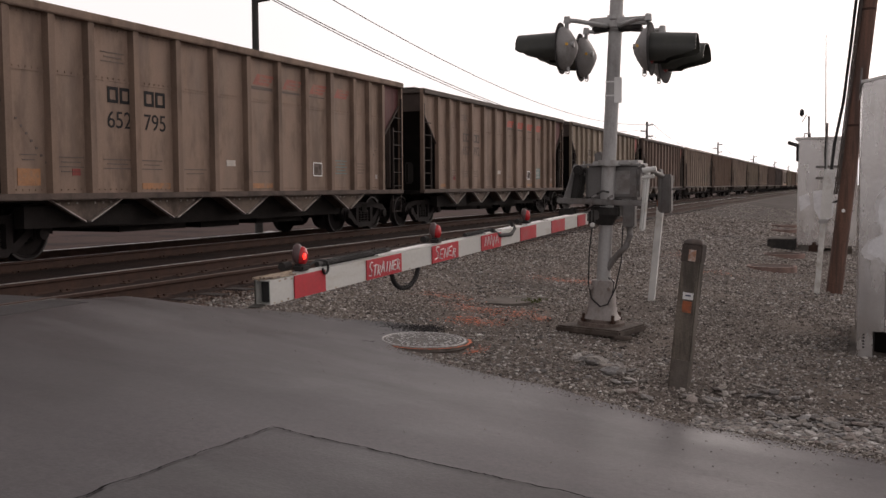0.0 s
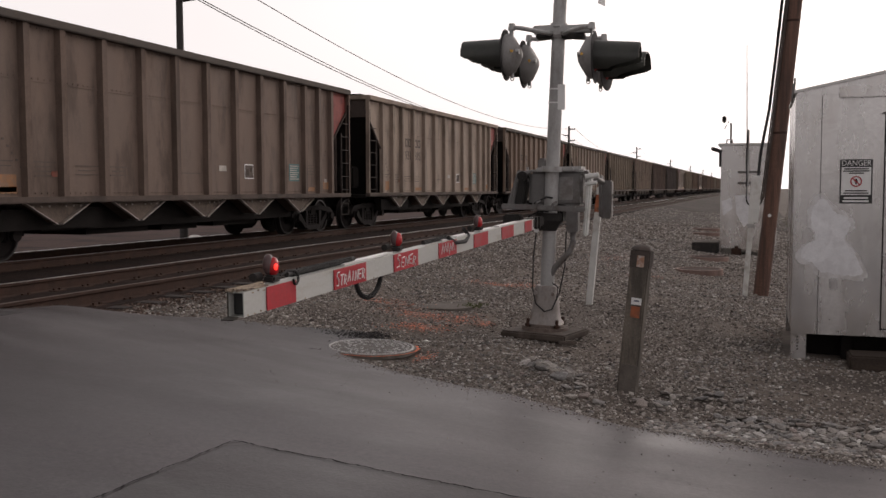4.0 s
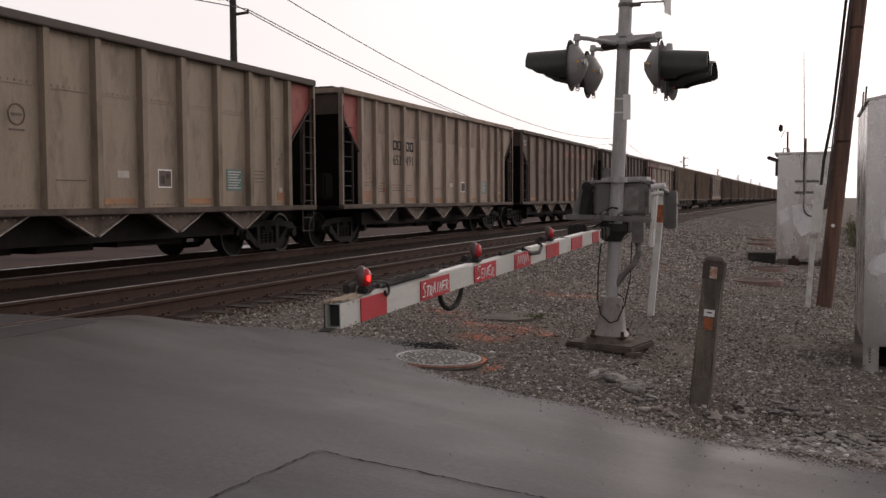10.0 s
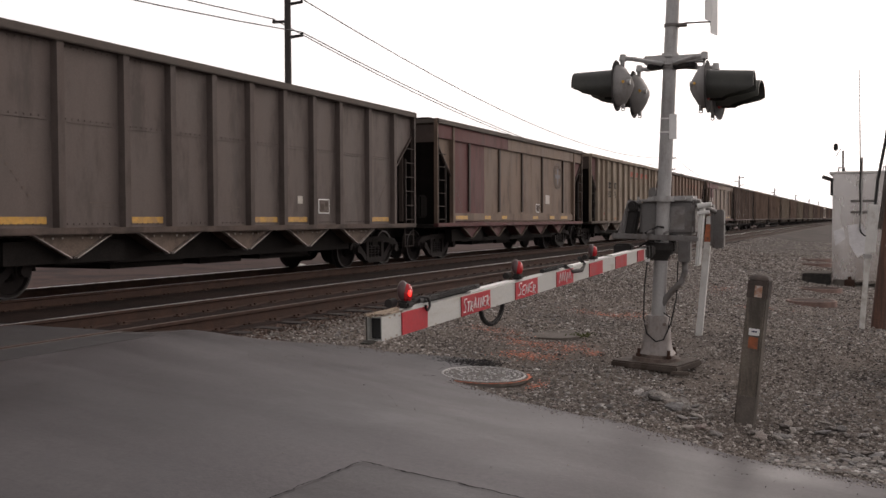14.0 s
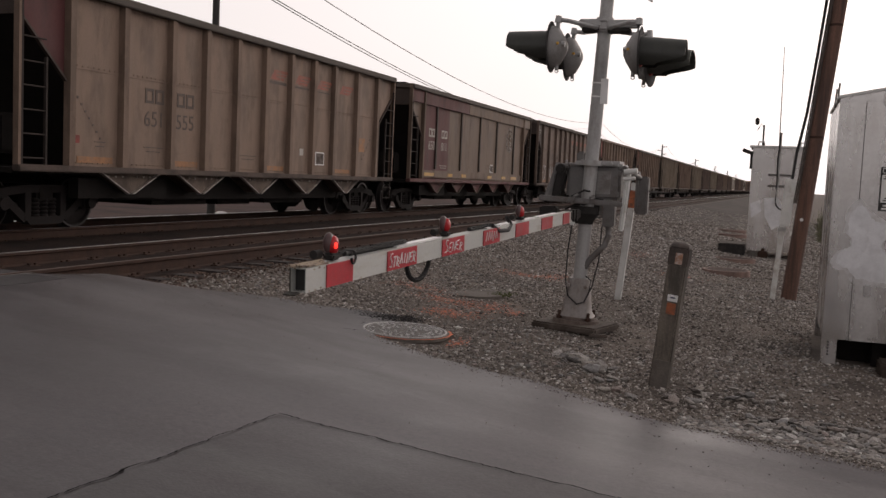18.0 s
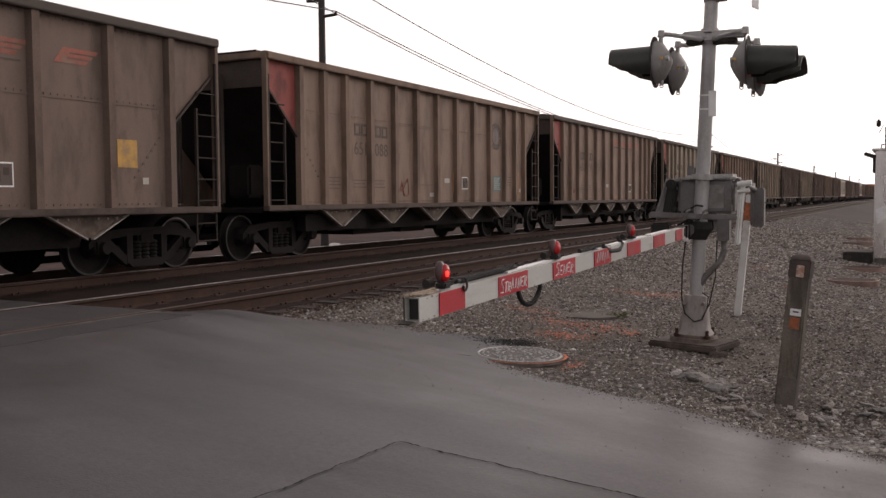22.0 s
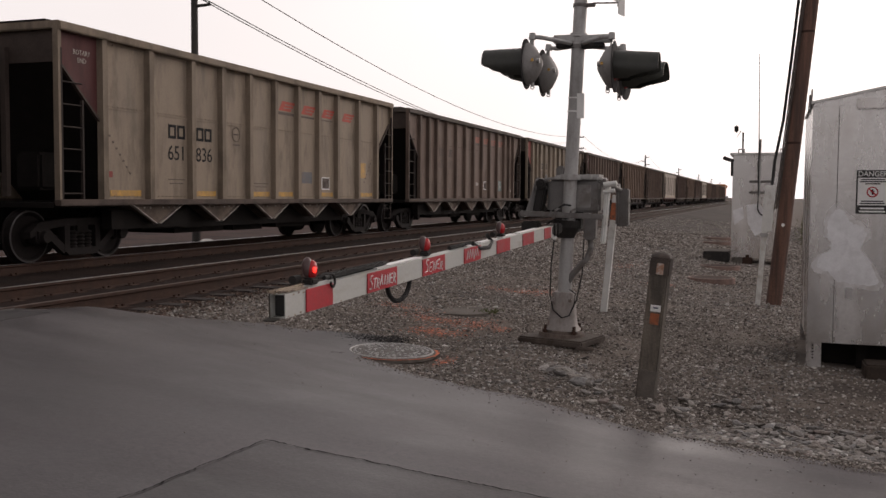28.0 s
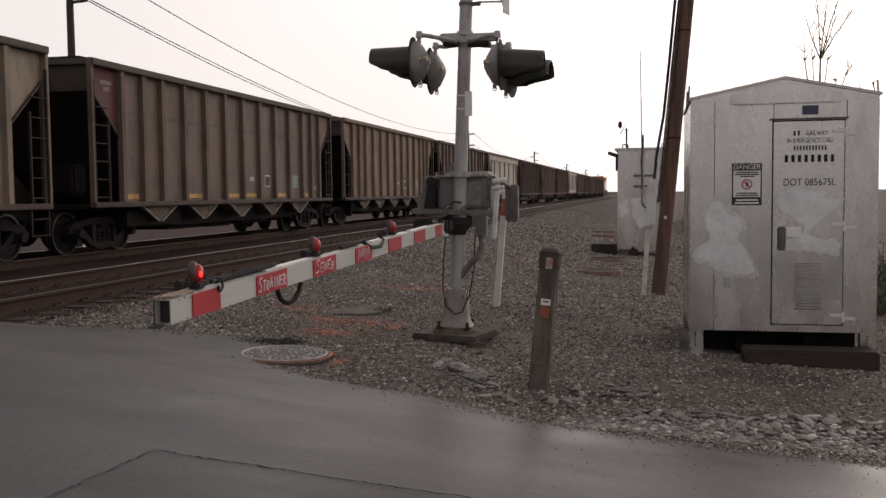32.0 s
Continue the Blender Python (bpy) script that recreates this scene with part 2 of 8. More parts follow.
def materials():
    M["asphalt"] = mat("worn_asphalt", (0.07, 0.061, 0.064), 0.47, var=0.3, scale=1.6, fine=60, bump=0.14, dirt=(0.1, 0.091, 0.093), dirt_amt=0.45, dirt_scale=0.8, stretch=(0.6, 1.0, 1), rvar=0.12)
    nt = M["asphalt"].node_tree
    b = nt.nodes["Principled BSDF"]
    src = b.inputs["Base Color"].links[0].from_socket
    tc, sp, ns = nt.nodes.new("ShaderNodeTexCoord"), nt.nodes.new("ShaderNodeSeparateXYZ"), nt.nodes.new("ShaderNodeTexNoise")
    ns.inputs["Scale"].default_value, ns.inputs["Detail"].default_value = 0.7, 6.0
    ad, mr, ml = nt.nodes.new("ShaderNodeMath"), nt.nodes.new("ShaderNodeMapRange"), nt.nodes.new("ShaderNodeVectorMath")
    ad.operation, ad.inputs[1].default_value = "MULTIPLY_ADD", 3.0
    mr.interpolation_type = "SMOOTHSTEP"
    mr.inputs["From Min"].default_value, mr.inputs["From Max"].default_value = 3.9, 5.8
    mr.inputs["To Min"].default_value, mr.inputs["To Max"].default_value = 0.82, 0.98
    ml.operation = "SCALE"
    nt.links.new(tc.outputs["Object"], sp.inputs[0])
    nt.links.new(tc.outputs["Object"], ns.inputs["Vector"])
    nt.links.new(ns.outputs["Fac"], ad.inputs[0])
    nt.links.new(sp.outputs["X"], ad.inputs[2])
    nt.links.new(ad.outputs[0], mr.inputs["Value"])
    dy, dx, dm, dd = nt.nodes.new("ShaderNodeMapRange"), nt.nodes.new("ShaderNodeMapRange"), nt.nodes.new("ShaderNodeMath"), nt.nodes.new("ShaderNodeMath")
    for q, a, c in ((dy, 6.0, 8.2), (dx, 4.0, 5.8)):
        q.interpolation_type = "SMOOTHSTEP"
        q.inputs["From Min"].default_value, q.inputs["From Max"].default_value = a, c
    ay = nt.nodes.new("ShaderNodeMath")
    ay.operation, ay.inputs[1].default_value = "MULTIPLY_ADD", 1.6
    nt.links.new(ns.outputs["Fac"], ay.inputs[0])
    nt.links.new(sp.outputs["Y"], ay.inputs[2])
    nt.links.new(ay.outputs[0], dy.inputs["Value"])
    nt.links.new(sp.outputs["X"], dx.inputs["Value"])
    dm.operation = "MULTIPLY"
    nt.links.new(dy.outputs[0], dm.inputs[0])
    nt.links.new(dx.outputs[0], dm.inputs[1])
    dd.operation, dd.inputs[1].default_value = "MULTIPLY_ADD", 0.32        # sky sheen along the road edge, put into the colour as a pale band
    nt.links.new(dm.outputs[0], dd.inputs[0])
    nt.links.new(mr.outputs[0], dd.inputs[2])
    nt.links.new(src, ml.inputs[0])
    nt.links.new(dd.outputs[0], ml.inputs["Scale"])
    nt.links.new(ml.outputs[0], b.inputs["Base Color"])
    M["panel"] = mat("dark_crossing_panel", (0.036, 0.033, 0.034), 0.6, var=0.25, scale=1.2, fine=150, bump=0.25, dirt=(0.055, 0.05, 0.05), dirt_amt=0.4, dirt_scale=0.9, stretch=(0.3, 1, 1))
    M["patch"] = mat("asphalt_patch", (0.054, 0.047, 0.049), 0.5, var=0.3, scale=1.6, fine=60, bump=0.15, dirt=(0.073, 0.068, 0.067), dirt_amt=0.45, dirt_scale=0.9, stretch=(0.3, 1, 1))
    aggregate(M["asphalt"])
    aggregate(M["patch"])
    M["bareiron"] = mat("worn_bare_iron", (0.42, 0.41, 0.4), 0.55, metal=0.3, var=0.5, scale=18, fine=60, bump=0.2)
    M["amber"] = mat("amber_lens", (0.75, 0.42, 0.08), 0.25, var=0.1, scale=20, bump=0.0)
    # shaded sides of the flat ribs, put into one dark rib colour
    M["rib_soot"] = mat("soot_dark_rib", (0.055, 0.04, 0.033), 0.8, var=0.35, scale=4, fine=50, bump=0.1)
    M["faded_grey"] = mat("faded_grey_paint", (0.2, 0.17, 0.15), 0.8, var=0.5, scale=14, fine=50, bump=0.05)
    M["spill"] = mat("dark_tar_spill", (0.02, 0.018, 0.019), 0.8, var=0.4, scale=6, fine=60, bump=0.6, spec=0.2)
    M["rustrim"] = mat("rust_stained_concrete", (0.25, 0.165, 0.14), 0.85, var=0.4, scale=5, fine=60, bump=0.3)
    M["crack"] = mat("tar_crack", (0.011, 0.01, 0.01), 0.95, var=0.3, spec=0.05, bump=0.0)
    M["gravel"] = mat("gravel_ground", (0.167, 0.139, 0.12), 0.95, var=0.42, scale=2.4, fine=70, bump=0.9, dirt=(0.075, 0.064, 0.057), dirt_amt=0.5, dirt_scale=0.6, spec=0.15)
    M["field"] = mat("dry_field", (0.068, 0.039, 0.033), 0.95, var=0.45, scale=0.9, fine=9, bump=0.8, dirt=(0.03, 0.02, 0.0175), dirt_amt=0.5, dirt_scale=0.35, spec=0.1)
    M["ballast"] = mat("ballast_stone", (0.05, 0.032, 0.0265), 0.95, var=0.3, scale=9, fine=60, bump=0.5, island=0.75, spec=0.2)
    M["rustballast"] = mat("rust_stained_stone", (0.105, 0.072, 0.058), 0.95, var=0.3, scale=9, fine=60, bump=0.4, island=0.7, spec=0.2)
    stone_mix = ((0.0, (0.065, 0.057, 0.052)), (0.25, (0.14, 0.118, 0.103)), (0.5, (0.24, 0.204, 0.178)), (0.72, (0.35, 0.315, 0.285)), (0.88, (0.45, 0.41, 0.375)), (1.0, (0.64, 0.6, 0.56)))
    M["pebble"] = mat("gravel_stone", (1.0, 1.0, 1.0), 0.85, var=0.2, scale=12, fine=80, bump=0.3, mixed=stone_mix, spec=0.3)
    cobble_mix = ((0.0, (0.1, 0.092, 0.088)), (0.2, (0.19, 0.172, 0.16)), (0.4, (0.27, 0.232, 0.2)), (0.5, (0.23, 0.222, 0.218)), (0.65, (0.28, 0.257, 0.235)), (0.8, (0.35, 0.32, 0.285)), (0.9, (0.25, 0.195, 0.175)), (0.97, (0.62, 0.6, 0.57)))
    M["cobble"] = mat("river_cobble", (1.0, 1.0, 1.0), 0.6, var=0.3, scale=9, fine=70, bump=0.25, mixed=cobble_mix, each=True, dirt=(0.2, 0.175, 0.155), dirt_amt=0.4, dirt_scale=4)
    M["brokenstone"] = mat("broken_stone", (1.0, 1.0, 1.0), 0.7, var=0.3, scale=9, fine=70, bump=0.25, mixed=cobble_mix)
    M["tie"] = mat("tie_timber", (0.025, 0.0165, 0.014), 0.92, var=0.4, scale=3, fine=50, bump=0.5, stretch=(0.6, 8, 4))
    M["stepwood"] = mat("dark_step_timber", (0.06, 0.046, 0.038), 0.9, var=0.35, scale=3, fine=50, bump=0.4, stretch=(0.5, 6, 6), spec=0.2)
    M["rail"] = mat("rusty_rail", (0.06, 0.035, 0.027), 0.88, var=0.35, spec=0.2, scale=5, fine=60, bump=0.2)
    M["railtop"] = mat("polished_rail", (0.8, 0.79, 0.79), 0.4, metal=0.9, var=0.15, scale=8, bump=0.02)
    # the near rail mirrors less sky; that is put into a duller colour
    M["raildull"] = mat("dull_rail_head", (0.13, 0.092, 0.08), 0.6, metal=0.25, var=0.35, scale=8, bump=0.03)
    M["galv"] = mat("galvanised_steel", (0.42, 0.415, 0.41), 0.5, metal=0.35, var=0.16, scale=3, fine=40, bump=0.06, dirt=(0.24, 0.215, 0.2), dirt_amt=0.5, dirt_scale=2.0, stretch=(2, 2, 0.6))
    M["basegalv"] = mat("rust_stained_steel", (0.29, 0.262, 0.25), 0.6, metal=0.2, var=0.22, scale=4, fine=40, bump=0.08, dirt=(0.16, 0.115, 0.09), dirt_amt=0.5, dirt_scale=3.0, stretch=(2, 2, 0.7))
    M["rustflange"] = mat("rusty_flange", (0.15, 0.115, 0.098), 0.8, var=0.3, scale=6, fine=60, bump=0.15, dirt=(0.08, 0.055, 0.045), dirt_amt=0.5, dirt_scale=5)
    M["greycast"] = mat("weathered_cast_metal", (0.19, 0.182, 0.178), 0.6, metal=0.2, var=0.2, scale=5, fine=60, bump=0.1, dirt=(0.12, 0.1, 0.09), dirt_amt=0.5, dirt_scale=4)
    M["housing"] = mat("grey_painted_housing", (0.27, 0.26, 0.255), 0.55, var=0.2, scale=5, fine=60, bump=0.06, dirt=(0.17, 0.15, 0.14), dirt_amt=0.5, dirt_scale=4)
    M["dark"] = mat("dark_painted_metal", (0.03, 0.028, 0.027), 0.75, spec=0.25, var=0.3, scale=6, bump=0.08, dirt=(0.07, 0.06, 0.055), dirt_amt=0.4, dirt_scale=3)
    M["hood"] = mat("signal_hood_black", (0.036, 0.037, 0.032), 0.45, var=0.25, scale=5, bump=0.05, dirt=(0.05, 0.052, 0.04), dirt_amt=0.4, dirt_scale=3)
    M["disc"] = mat("matt_grey_black_disc", (0.05, 0.047, 0.047), 0.85, var=0.25, scale=5, bump=0.03, spec=0.15)
    M["bed"] = mat("dark_track_bed", (0.031, 0.0195, 0.0165), 0.95, var=0.45, scale=3.5, fine=60, bump=0.9, dirt=(0.016, 0.012, 0.0105), dirt_amt=0.55, dirt_scale=0.9, spec=0.1)
    M["yard"] = mat("dark_fine_gravel", (0.092, 0.079, 0.07), 0.95, var=0.35, scale=0.8, fine=30, bump=0.7, dirt=(0.05, 0.042, 0.038), dirt_amt=0.5, dirt_scale=0.4, spec=0.1)
    M["lensoff"] = mat("unlit_red_lens", (0.25, 0.02, 0.02), 0.2, var=0.2, scale=12, bump=0.1)
    M["lamp_red"] = mat("red_lamp_lens", (0.45, 0.02, 0.025), 0.25, var=0.2, scale=14, bump=0.05)
    M["lamp_smoked"] = mat("smoked_lamp_back", (0.09, 0.05, 0.05), 0.35, var=0.25, scale=14, bump=0.05)
    M["moldy"] = mat("mouldy_dark_fibreglass", (0.05, 0.046, 0.038), 0.85, var=0.4, scale=14, fine=70, bump=0.2, dirt=(0.1, 0.09, 0.075), dirt_amt=0.4, dirt_scale=9)
    M["splinter"] = mat("pale_splintered_wood", (0.42, 0.34, 0.25), 0.85, var=0.35, scale=16, fine=70, bump=0.3, dirt=(0.14, 0.1, 0.08), dirt_amt=0.55, dirt_scale=12)
    M["lamp_lit"] = glow("lit_lamp", (1.0, 0.03, 0.02), 3.0)
    M["white"] = mat("white_sheeting", (0.5, 0.5, 0.475), 0.5, var=0.1, scale=5, fine=60, bump=0.04, dirt=(0.4, 0.38, 0.34), dirt_amt=0.35, dirt_scale=5, stretch=(1, 0.4, 2))
    M["red"] = mat("red_sheeting", (0.42, 0.016, 0.028), 0.5, var=0.22, scale=6, fine=60, bump=0.03)
    M["paint_white"] = mat("white_paint", (0.7, 0.7, 0.68), 0.6, var=0.12, scale=5, bump=0.05, dirt=(0.45, 0.42, 0.38), dirt_amt=0.35, dirt_scale=3)
    M["base_concrete"] = mat("rust_stained_concrete", (0.12, 0.095, 0.08), 0.9, var=0.3, scale=4, fine=70, bump=0.3, dirt=(0.055, 0.04, 0.032), dirt_amt=0.6, dirt_scale=3)
    M["mudslab"] = mat("muddy_concrete", (0.15, 0.132, 0.118), 0.9, var=0.25, scale=5, fine=60, bump=0.4, dirt=(0.1, 0.086, 0.075), dirt_amt=0.5, dirt_scale=4, spec=0.2)
    M["concrete"] = mat("stained_concrete", (0.22, 0.2, 0.18), 0.9, var=0.25, scale=4, fine=70, bump=0.3, dirt=(0.1, 0.08, 0.065), dirt_amt=0.6, dirt_scale=3)
    M["iron"] = mat("cast_iron_cover", (0.12, 0.108, 0.1), 0.75, var=0.3, scale=9, fine=80, bump=0.4, dirt=(0.11, 0.095, 0.085), dirt_amt=0.5, dirt_scale=5)
    M["orange"] = mat("orange_marking_paint", (0.62, 0.16, 0.075), 0.85, var=0.3, scale=12, fine=80, bump=0.2, dirt=(0.3, 0.14, 0.09), dirt_amt=0.5, dirt_scale=14)
    M["timber"] = mat("weathered_post_timber", (0.175, 0.15, 0.125), 0.85, var=0.4, scale=3, fine=50, bump=0.4, dirt=(0.07, 0.06, 0.05), dirt_amt=0.6, dirt_scale=2.5, stretch=(3, 3, 0.5))
    M["postcap"] = mat("rusty_brown_cap", (0.07, 0.054, 0.047), 0.75, var=0.35, scale=8, fine=60, bump=0.15, dirt=(0.11, 0.085, 0.07), dirt_amt=0.4, dirt_scale=6)
    M["pole"] = mat("utility_pole_timber", (0.165, 0.09, 0.067), 0.85, var=0.4, scale=3, fine=40, bump=0.35, dirt=(0.07, 0.042, 0.035), dirt_amt=0.5, dirt_scale=2.0, stretch=(5, 5, 0.3))
    M["farpole"] = mat("grey_pole_timber", (0.05, 0.046, 0.044), 0.9, var=0.25, scale=3, bump=0.2)
    M["alu"] = mat("mill_aluminium", (0.61, 0.595, 0.59), 0.26, metal=0.9, var=0.16, scale=1.3, fine=30, bump=0.05, dirt=(0.5, 0.475, 0.46), dirt_amt=0.5, dirt_scale=1.0, stretch=(2, 2, 0.7))
    M["bright"] = mat("bright_aluminium", (0.78, 0.77, 0.76), 0.4, metal=0.3, var=0.08, scale=6, bump=0.02)
    M["alu_roof"] = mat("aluminium_roof", (0.6, 0.59, 0.58), 0.45, metal=0.6, var=0.15, scale=2, bump=0.05)
    M["overpaint"] = mat("pale_overpaint", (0.8, 0.8, 0.82), 0.45, metal=0.55, var=0.1, scale=5, bump=0.03, dirt=(0.66, 0.655, 0.67), dirt_amt=0.5, dirt_scale=4.5)
    M["thinpaint"] = mat("thin_pale_overpaint", (0.7, 0.69, 0.7), 0.36, metal=0.75, var=0.12, scale=5, bump=0.03, dirt=(0.54, 0.52, 0.51), dirt_amt=0.6, dirt_scale=4.5)
    M["sign_white"] = mat("sign_white", (0.85, 0.85, 0.84), 0.4, var=0.06, scale=6, bump=0.02)
    M["thinboard"] = mat("thin_white_plastic", (0.85, 0.85, 0.84), 0.5, var=0.05, scale=6, bump=0.0)
    nt = M["thinboard"].node_tree
    tr, mx = nt.nodes.new("ShaderNodeBsdfTranslucent"), nt.nodes.new("ShaderNodeMixShader")
    tr.inputs["Color"].default_value, mx.inputs[0].default_value = (0.9, 0.9, 0.9, 1), 0.7
    nt.links.new(nt.nodes["Principled BSDF"].outputs[0], mx.inputs[1])
    nt.links.new(tr.outputs[0], mx.inputs[2])
    nt.links.new(mx.outputs[0], nt.nodes["Material Output"].inputs["Surface"])
    M["sign_black"] = mat("sign_black", (0.02, 0.02, 0.02), 0.4, var=0.15, scale=6, bump=0.02)
    M["ink"] = mat("faded_black_lettering", (0.026, 0.025, 0.026), 0.8, var=0.3, scale=9, bump=0.0, spec=0.15)
    M["blue"] = mat("dark_blue_label", (0.045, 0.055, 0.11), 0.4, var=0.12, bump=0.0)
    M["wire"] = mat("overhead_wire", (0.05, 0.05, 0.05), 0.6, var=0.2, bump=0.0)
    M["cable"] = mat("black_cable", (0.014, 0.013, 0.013), 0.75, var=0.2, bump=0.05)
    M["bark"] = mat("bare_bark", (0.12, 0.1, 0.085), 0.9, var=0.3, scale=8, bump=0.3)
    M["bush"] = mat("dry_brush_leaf", (0.15, 0.145, 0.085), 0.9, var=0.4, scale=3, bump=0.0, island=0.4)
    M["stick_orange"] = mat("orange_sticker", (0.4, 0.12, 0.05), 0.6, var=0.35, scale=12, bump=0.02, dirt=(0.16, 0.08, 0.05), dirt_amt=0.5, dirt_scale=14)
    M["stick_peach"] = mat("faded_peach_reflector", (0.42, 0.22, 0.14), 0.5, var=0.3, scale=14, bump=0.02, dirt=(0.55, 0.5, 0.46), dirt_amt=0.5, dirt_scale=16)
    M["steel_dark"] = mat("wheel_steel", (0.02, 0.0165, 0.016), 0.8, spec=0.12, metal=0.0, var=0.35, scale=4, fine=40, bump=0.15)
    M["tread"] = mat("polished_wheel_tread", (0.075, 0.07, 0.07), 0.5, metal=0.5, var=0.25, bump=0.03)
    # grime, with the shade under cars and shelter floor put into the colour
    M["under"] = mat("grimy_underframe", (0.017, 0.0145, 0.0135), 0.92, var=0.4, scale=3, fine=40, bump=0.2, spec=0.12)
    # coal dust and the shade between cars, put into one near-black colour
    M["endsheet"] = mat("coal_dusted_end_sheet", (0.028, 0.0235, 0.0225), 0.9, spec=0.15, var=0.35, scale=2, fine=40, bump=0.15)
    M["coal"] = mat("coal_lumps", (0.015, 0.015, 0.016), 0.6, var=0.4, scale=12, fine=50, bump=0.8)
    tans = {"tan": (0.22, 0.158, 0.123), "light": (0.262, 0.214, 0.167), "bright": (0.305, 0.243, 0.2), "brown": (0.135, 0.096, 0.08), "grey": (0.11, 0.09, 0.083), "dull": (0.165, 0.121, 0.1), "pale": (0.42, 0.36, 0.31), "maroon": (0.095, 0.034, 0.034), "rose": (0.155, 0.112, 0.086)}
    for k, c in tans.items():
        c = (c[0] * 1.1, c[1] * 1.07, c[2] * 1.05)
        M["body_" + k] = mat("grimy_" + k + "_car_paint", c, 0.72, var=0.16, scale=1.6, fine=45, bump=0.06, dirt=tuple(v * 0.62 for v in c), dirt_amt=0.5, dirt_scale=1.4, stretch=(1, 1.6, 0.5), spec=0.3)
        # rib copy of the body paint, darkened for the ribs' shaded sides
        M["rib_" + k] = mat("sooty_" + k + "_rib_paint", tuple(v * 0.86 for v in c), 0.78, var=0.2, scale=2, fine=40, bump=0.08, dirt=tuple(v * 0.5 for v in c), dirt_amt=0.5, dirt_scale=1.5, stretch=(1, 1, 0.4), spec=0.25)
    M["gear"] = mat("sooty_brown_ironwork", (0.075, 0.057, 0.05), 0.8, var=0.25, scale=3, fine=40, bump=0.08, spec=0.2)
    M["ladder"] = mat("sooty_ladder_steel", (0.04, 0.031, 0.028), 0.8, var=0.3, scale=4, fine=40, bump=0.06, spec=0.2)
    M["sill"] = mat("grimy_side_sill_paint", (0.105, 0.079, 0.067), 0.8, var=0.25, scale=2, fine=40, bump=0.08, dirt=(0.055, 0.042, 0.037), dirt_amt=0.5, dirt_scale=1.5, spec=0.2)
    M["chute"] = mat("grimy_chute_paint", (0.16, 0.122, 0.1), 0.8, var=0.3, scale=2.5, fine=40, bump=0.08, dirt=(0.075, 0.057, 0.048), dirt_amt=0.5, dirt_scale=2, spec=0.2)
    # light on the chute flanges, put into a paler edge colour
    M["chute_edge"] = mat("worn_chute_edge", (0.42, 0.37, 0.33), 0.6, var=0.3, scale=5, fine=40, bump=0.05, dirt=(0.2, 0.16, 0.14), dirt_amt=0.5, dirt_scale=5)
    M["chord"] = mat("sooty_top_chord_paint", (0.095, 0.078, 0.068), 0.8, var=0.2, scale=2, fine=40, bump=0.05, spec=0.25)
    M["yellow"] = mat("grimy_yellow_reflector", (0.5, 0.27, 0.04), 0.5, var=0.3, scale=6, bump=0.02, dirt=(0.3, 0.17, 0.06), dirt_amt=0.5, dirt_scale=5)
    M["redpatch"] = mat("grimy_red_paint", (0.28, 0.05, 0.04), 0.7, var=0.25, scale=3, bump=0.04, dirt=(0.15, 0.04, 0.035), dirt_amt=0.5, dirt_scale=3)
    M["faded_red"] = mat("faded_red_lettering", (0.33, 0.11, 0.08), 0.75, var=0.35, scale=3, bump=0.0, dirt=(0.24, 0.15, 0.11), dirt_amt=0.5, dirt_scale=4)
    M["faded_dark"] = mat("faded_dark_lettering", (0.11, 0.082, 0.068), 0.75, var=0.25, scale=5, bump=0.0)
    M["faded_orange"] = mat("faded_orange_strip", (0.34, 0.16, 0.07), 0.7, var=0.3, scale=6, bump=0.0, dirt=(0.24, 0.15, 0.1), dirt_amt=0.5, dirt_scale=5)
    M["logo_red"] = mat("red_lettering", (0.42, 0.07, 0.045), 0.7, var=0.25, scale=4, bump=0.0)
    M["chalk"] = mat("white_chalk", (0.62, 0.6, 0.58), 0.9, var=0.3, scale=20, bump=0.0)
    M["faded_white"] = mat("faded_white_lettering", (0.45, 0.41, 0.37), 0.7, var=0.25, scale=5, bump=0.0)
    M["faded_blue"] = mat("faded_blue_grey_marking", (0.15, 0.15, 0.165), 0.75, var=0.25, scale=5, bump=0.0, dirt=(0.18, 0.14, 0.12), dirt_amt=0.5, dirt_scale=4)
    M["teal_board"] = mat("teal_stencil_board", (0.09, 0.17, 0.165), 0.7, var=0.2, scale=5, bump=0.0)
    M["teal"] = mat("teal_stencil", (0.1, 0.2, 0.2), 0.7, var=0.2, scale=5, bump=0.0)
    M["loco_orange"] = mat("grimy_orange_loco_paint", (0.4, 0.14, 0.04), 0.6, var=0.2, scale=2, bump=0.04)
    M["moss"] = mat("green_moss", (0.075, 0.09, 0.02), 0.9, var=0.4, scale=20, bump=0.2)
    M["blocktan"] = mat("tan_timber_block", (0.32, 0.24, 0.16), 0.85, var=0.25, scale=9, bump=0.2)
    M["paleslab"] = mat("pale_boulder", (0.6, 0.58, 0.55), 0.85, var=0.2, scale=6, bump=0.2)


materials()


# ---- mesh helpers ----
def box(bm, c, s, rot=None, bevel=0.0):
    """A box of size s round c; rot: a matrix that turns it."""
    m = Matrix.Translation(c) @ (rot.to_4x4() if rot else Matrix()) @ Matrix.Diagonal((*s, 1))
    made = bmesh.ops.create_cube(bm, size=1.0, matrix=m)
    if bevel:
        es = list({e for v in made["verts"] for e in v.link_edges})
        bmesh.ops.bevel(bm, geom=es, offset=bevel, segments=2, affect="EDGES", clamp_overlap=True)


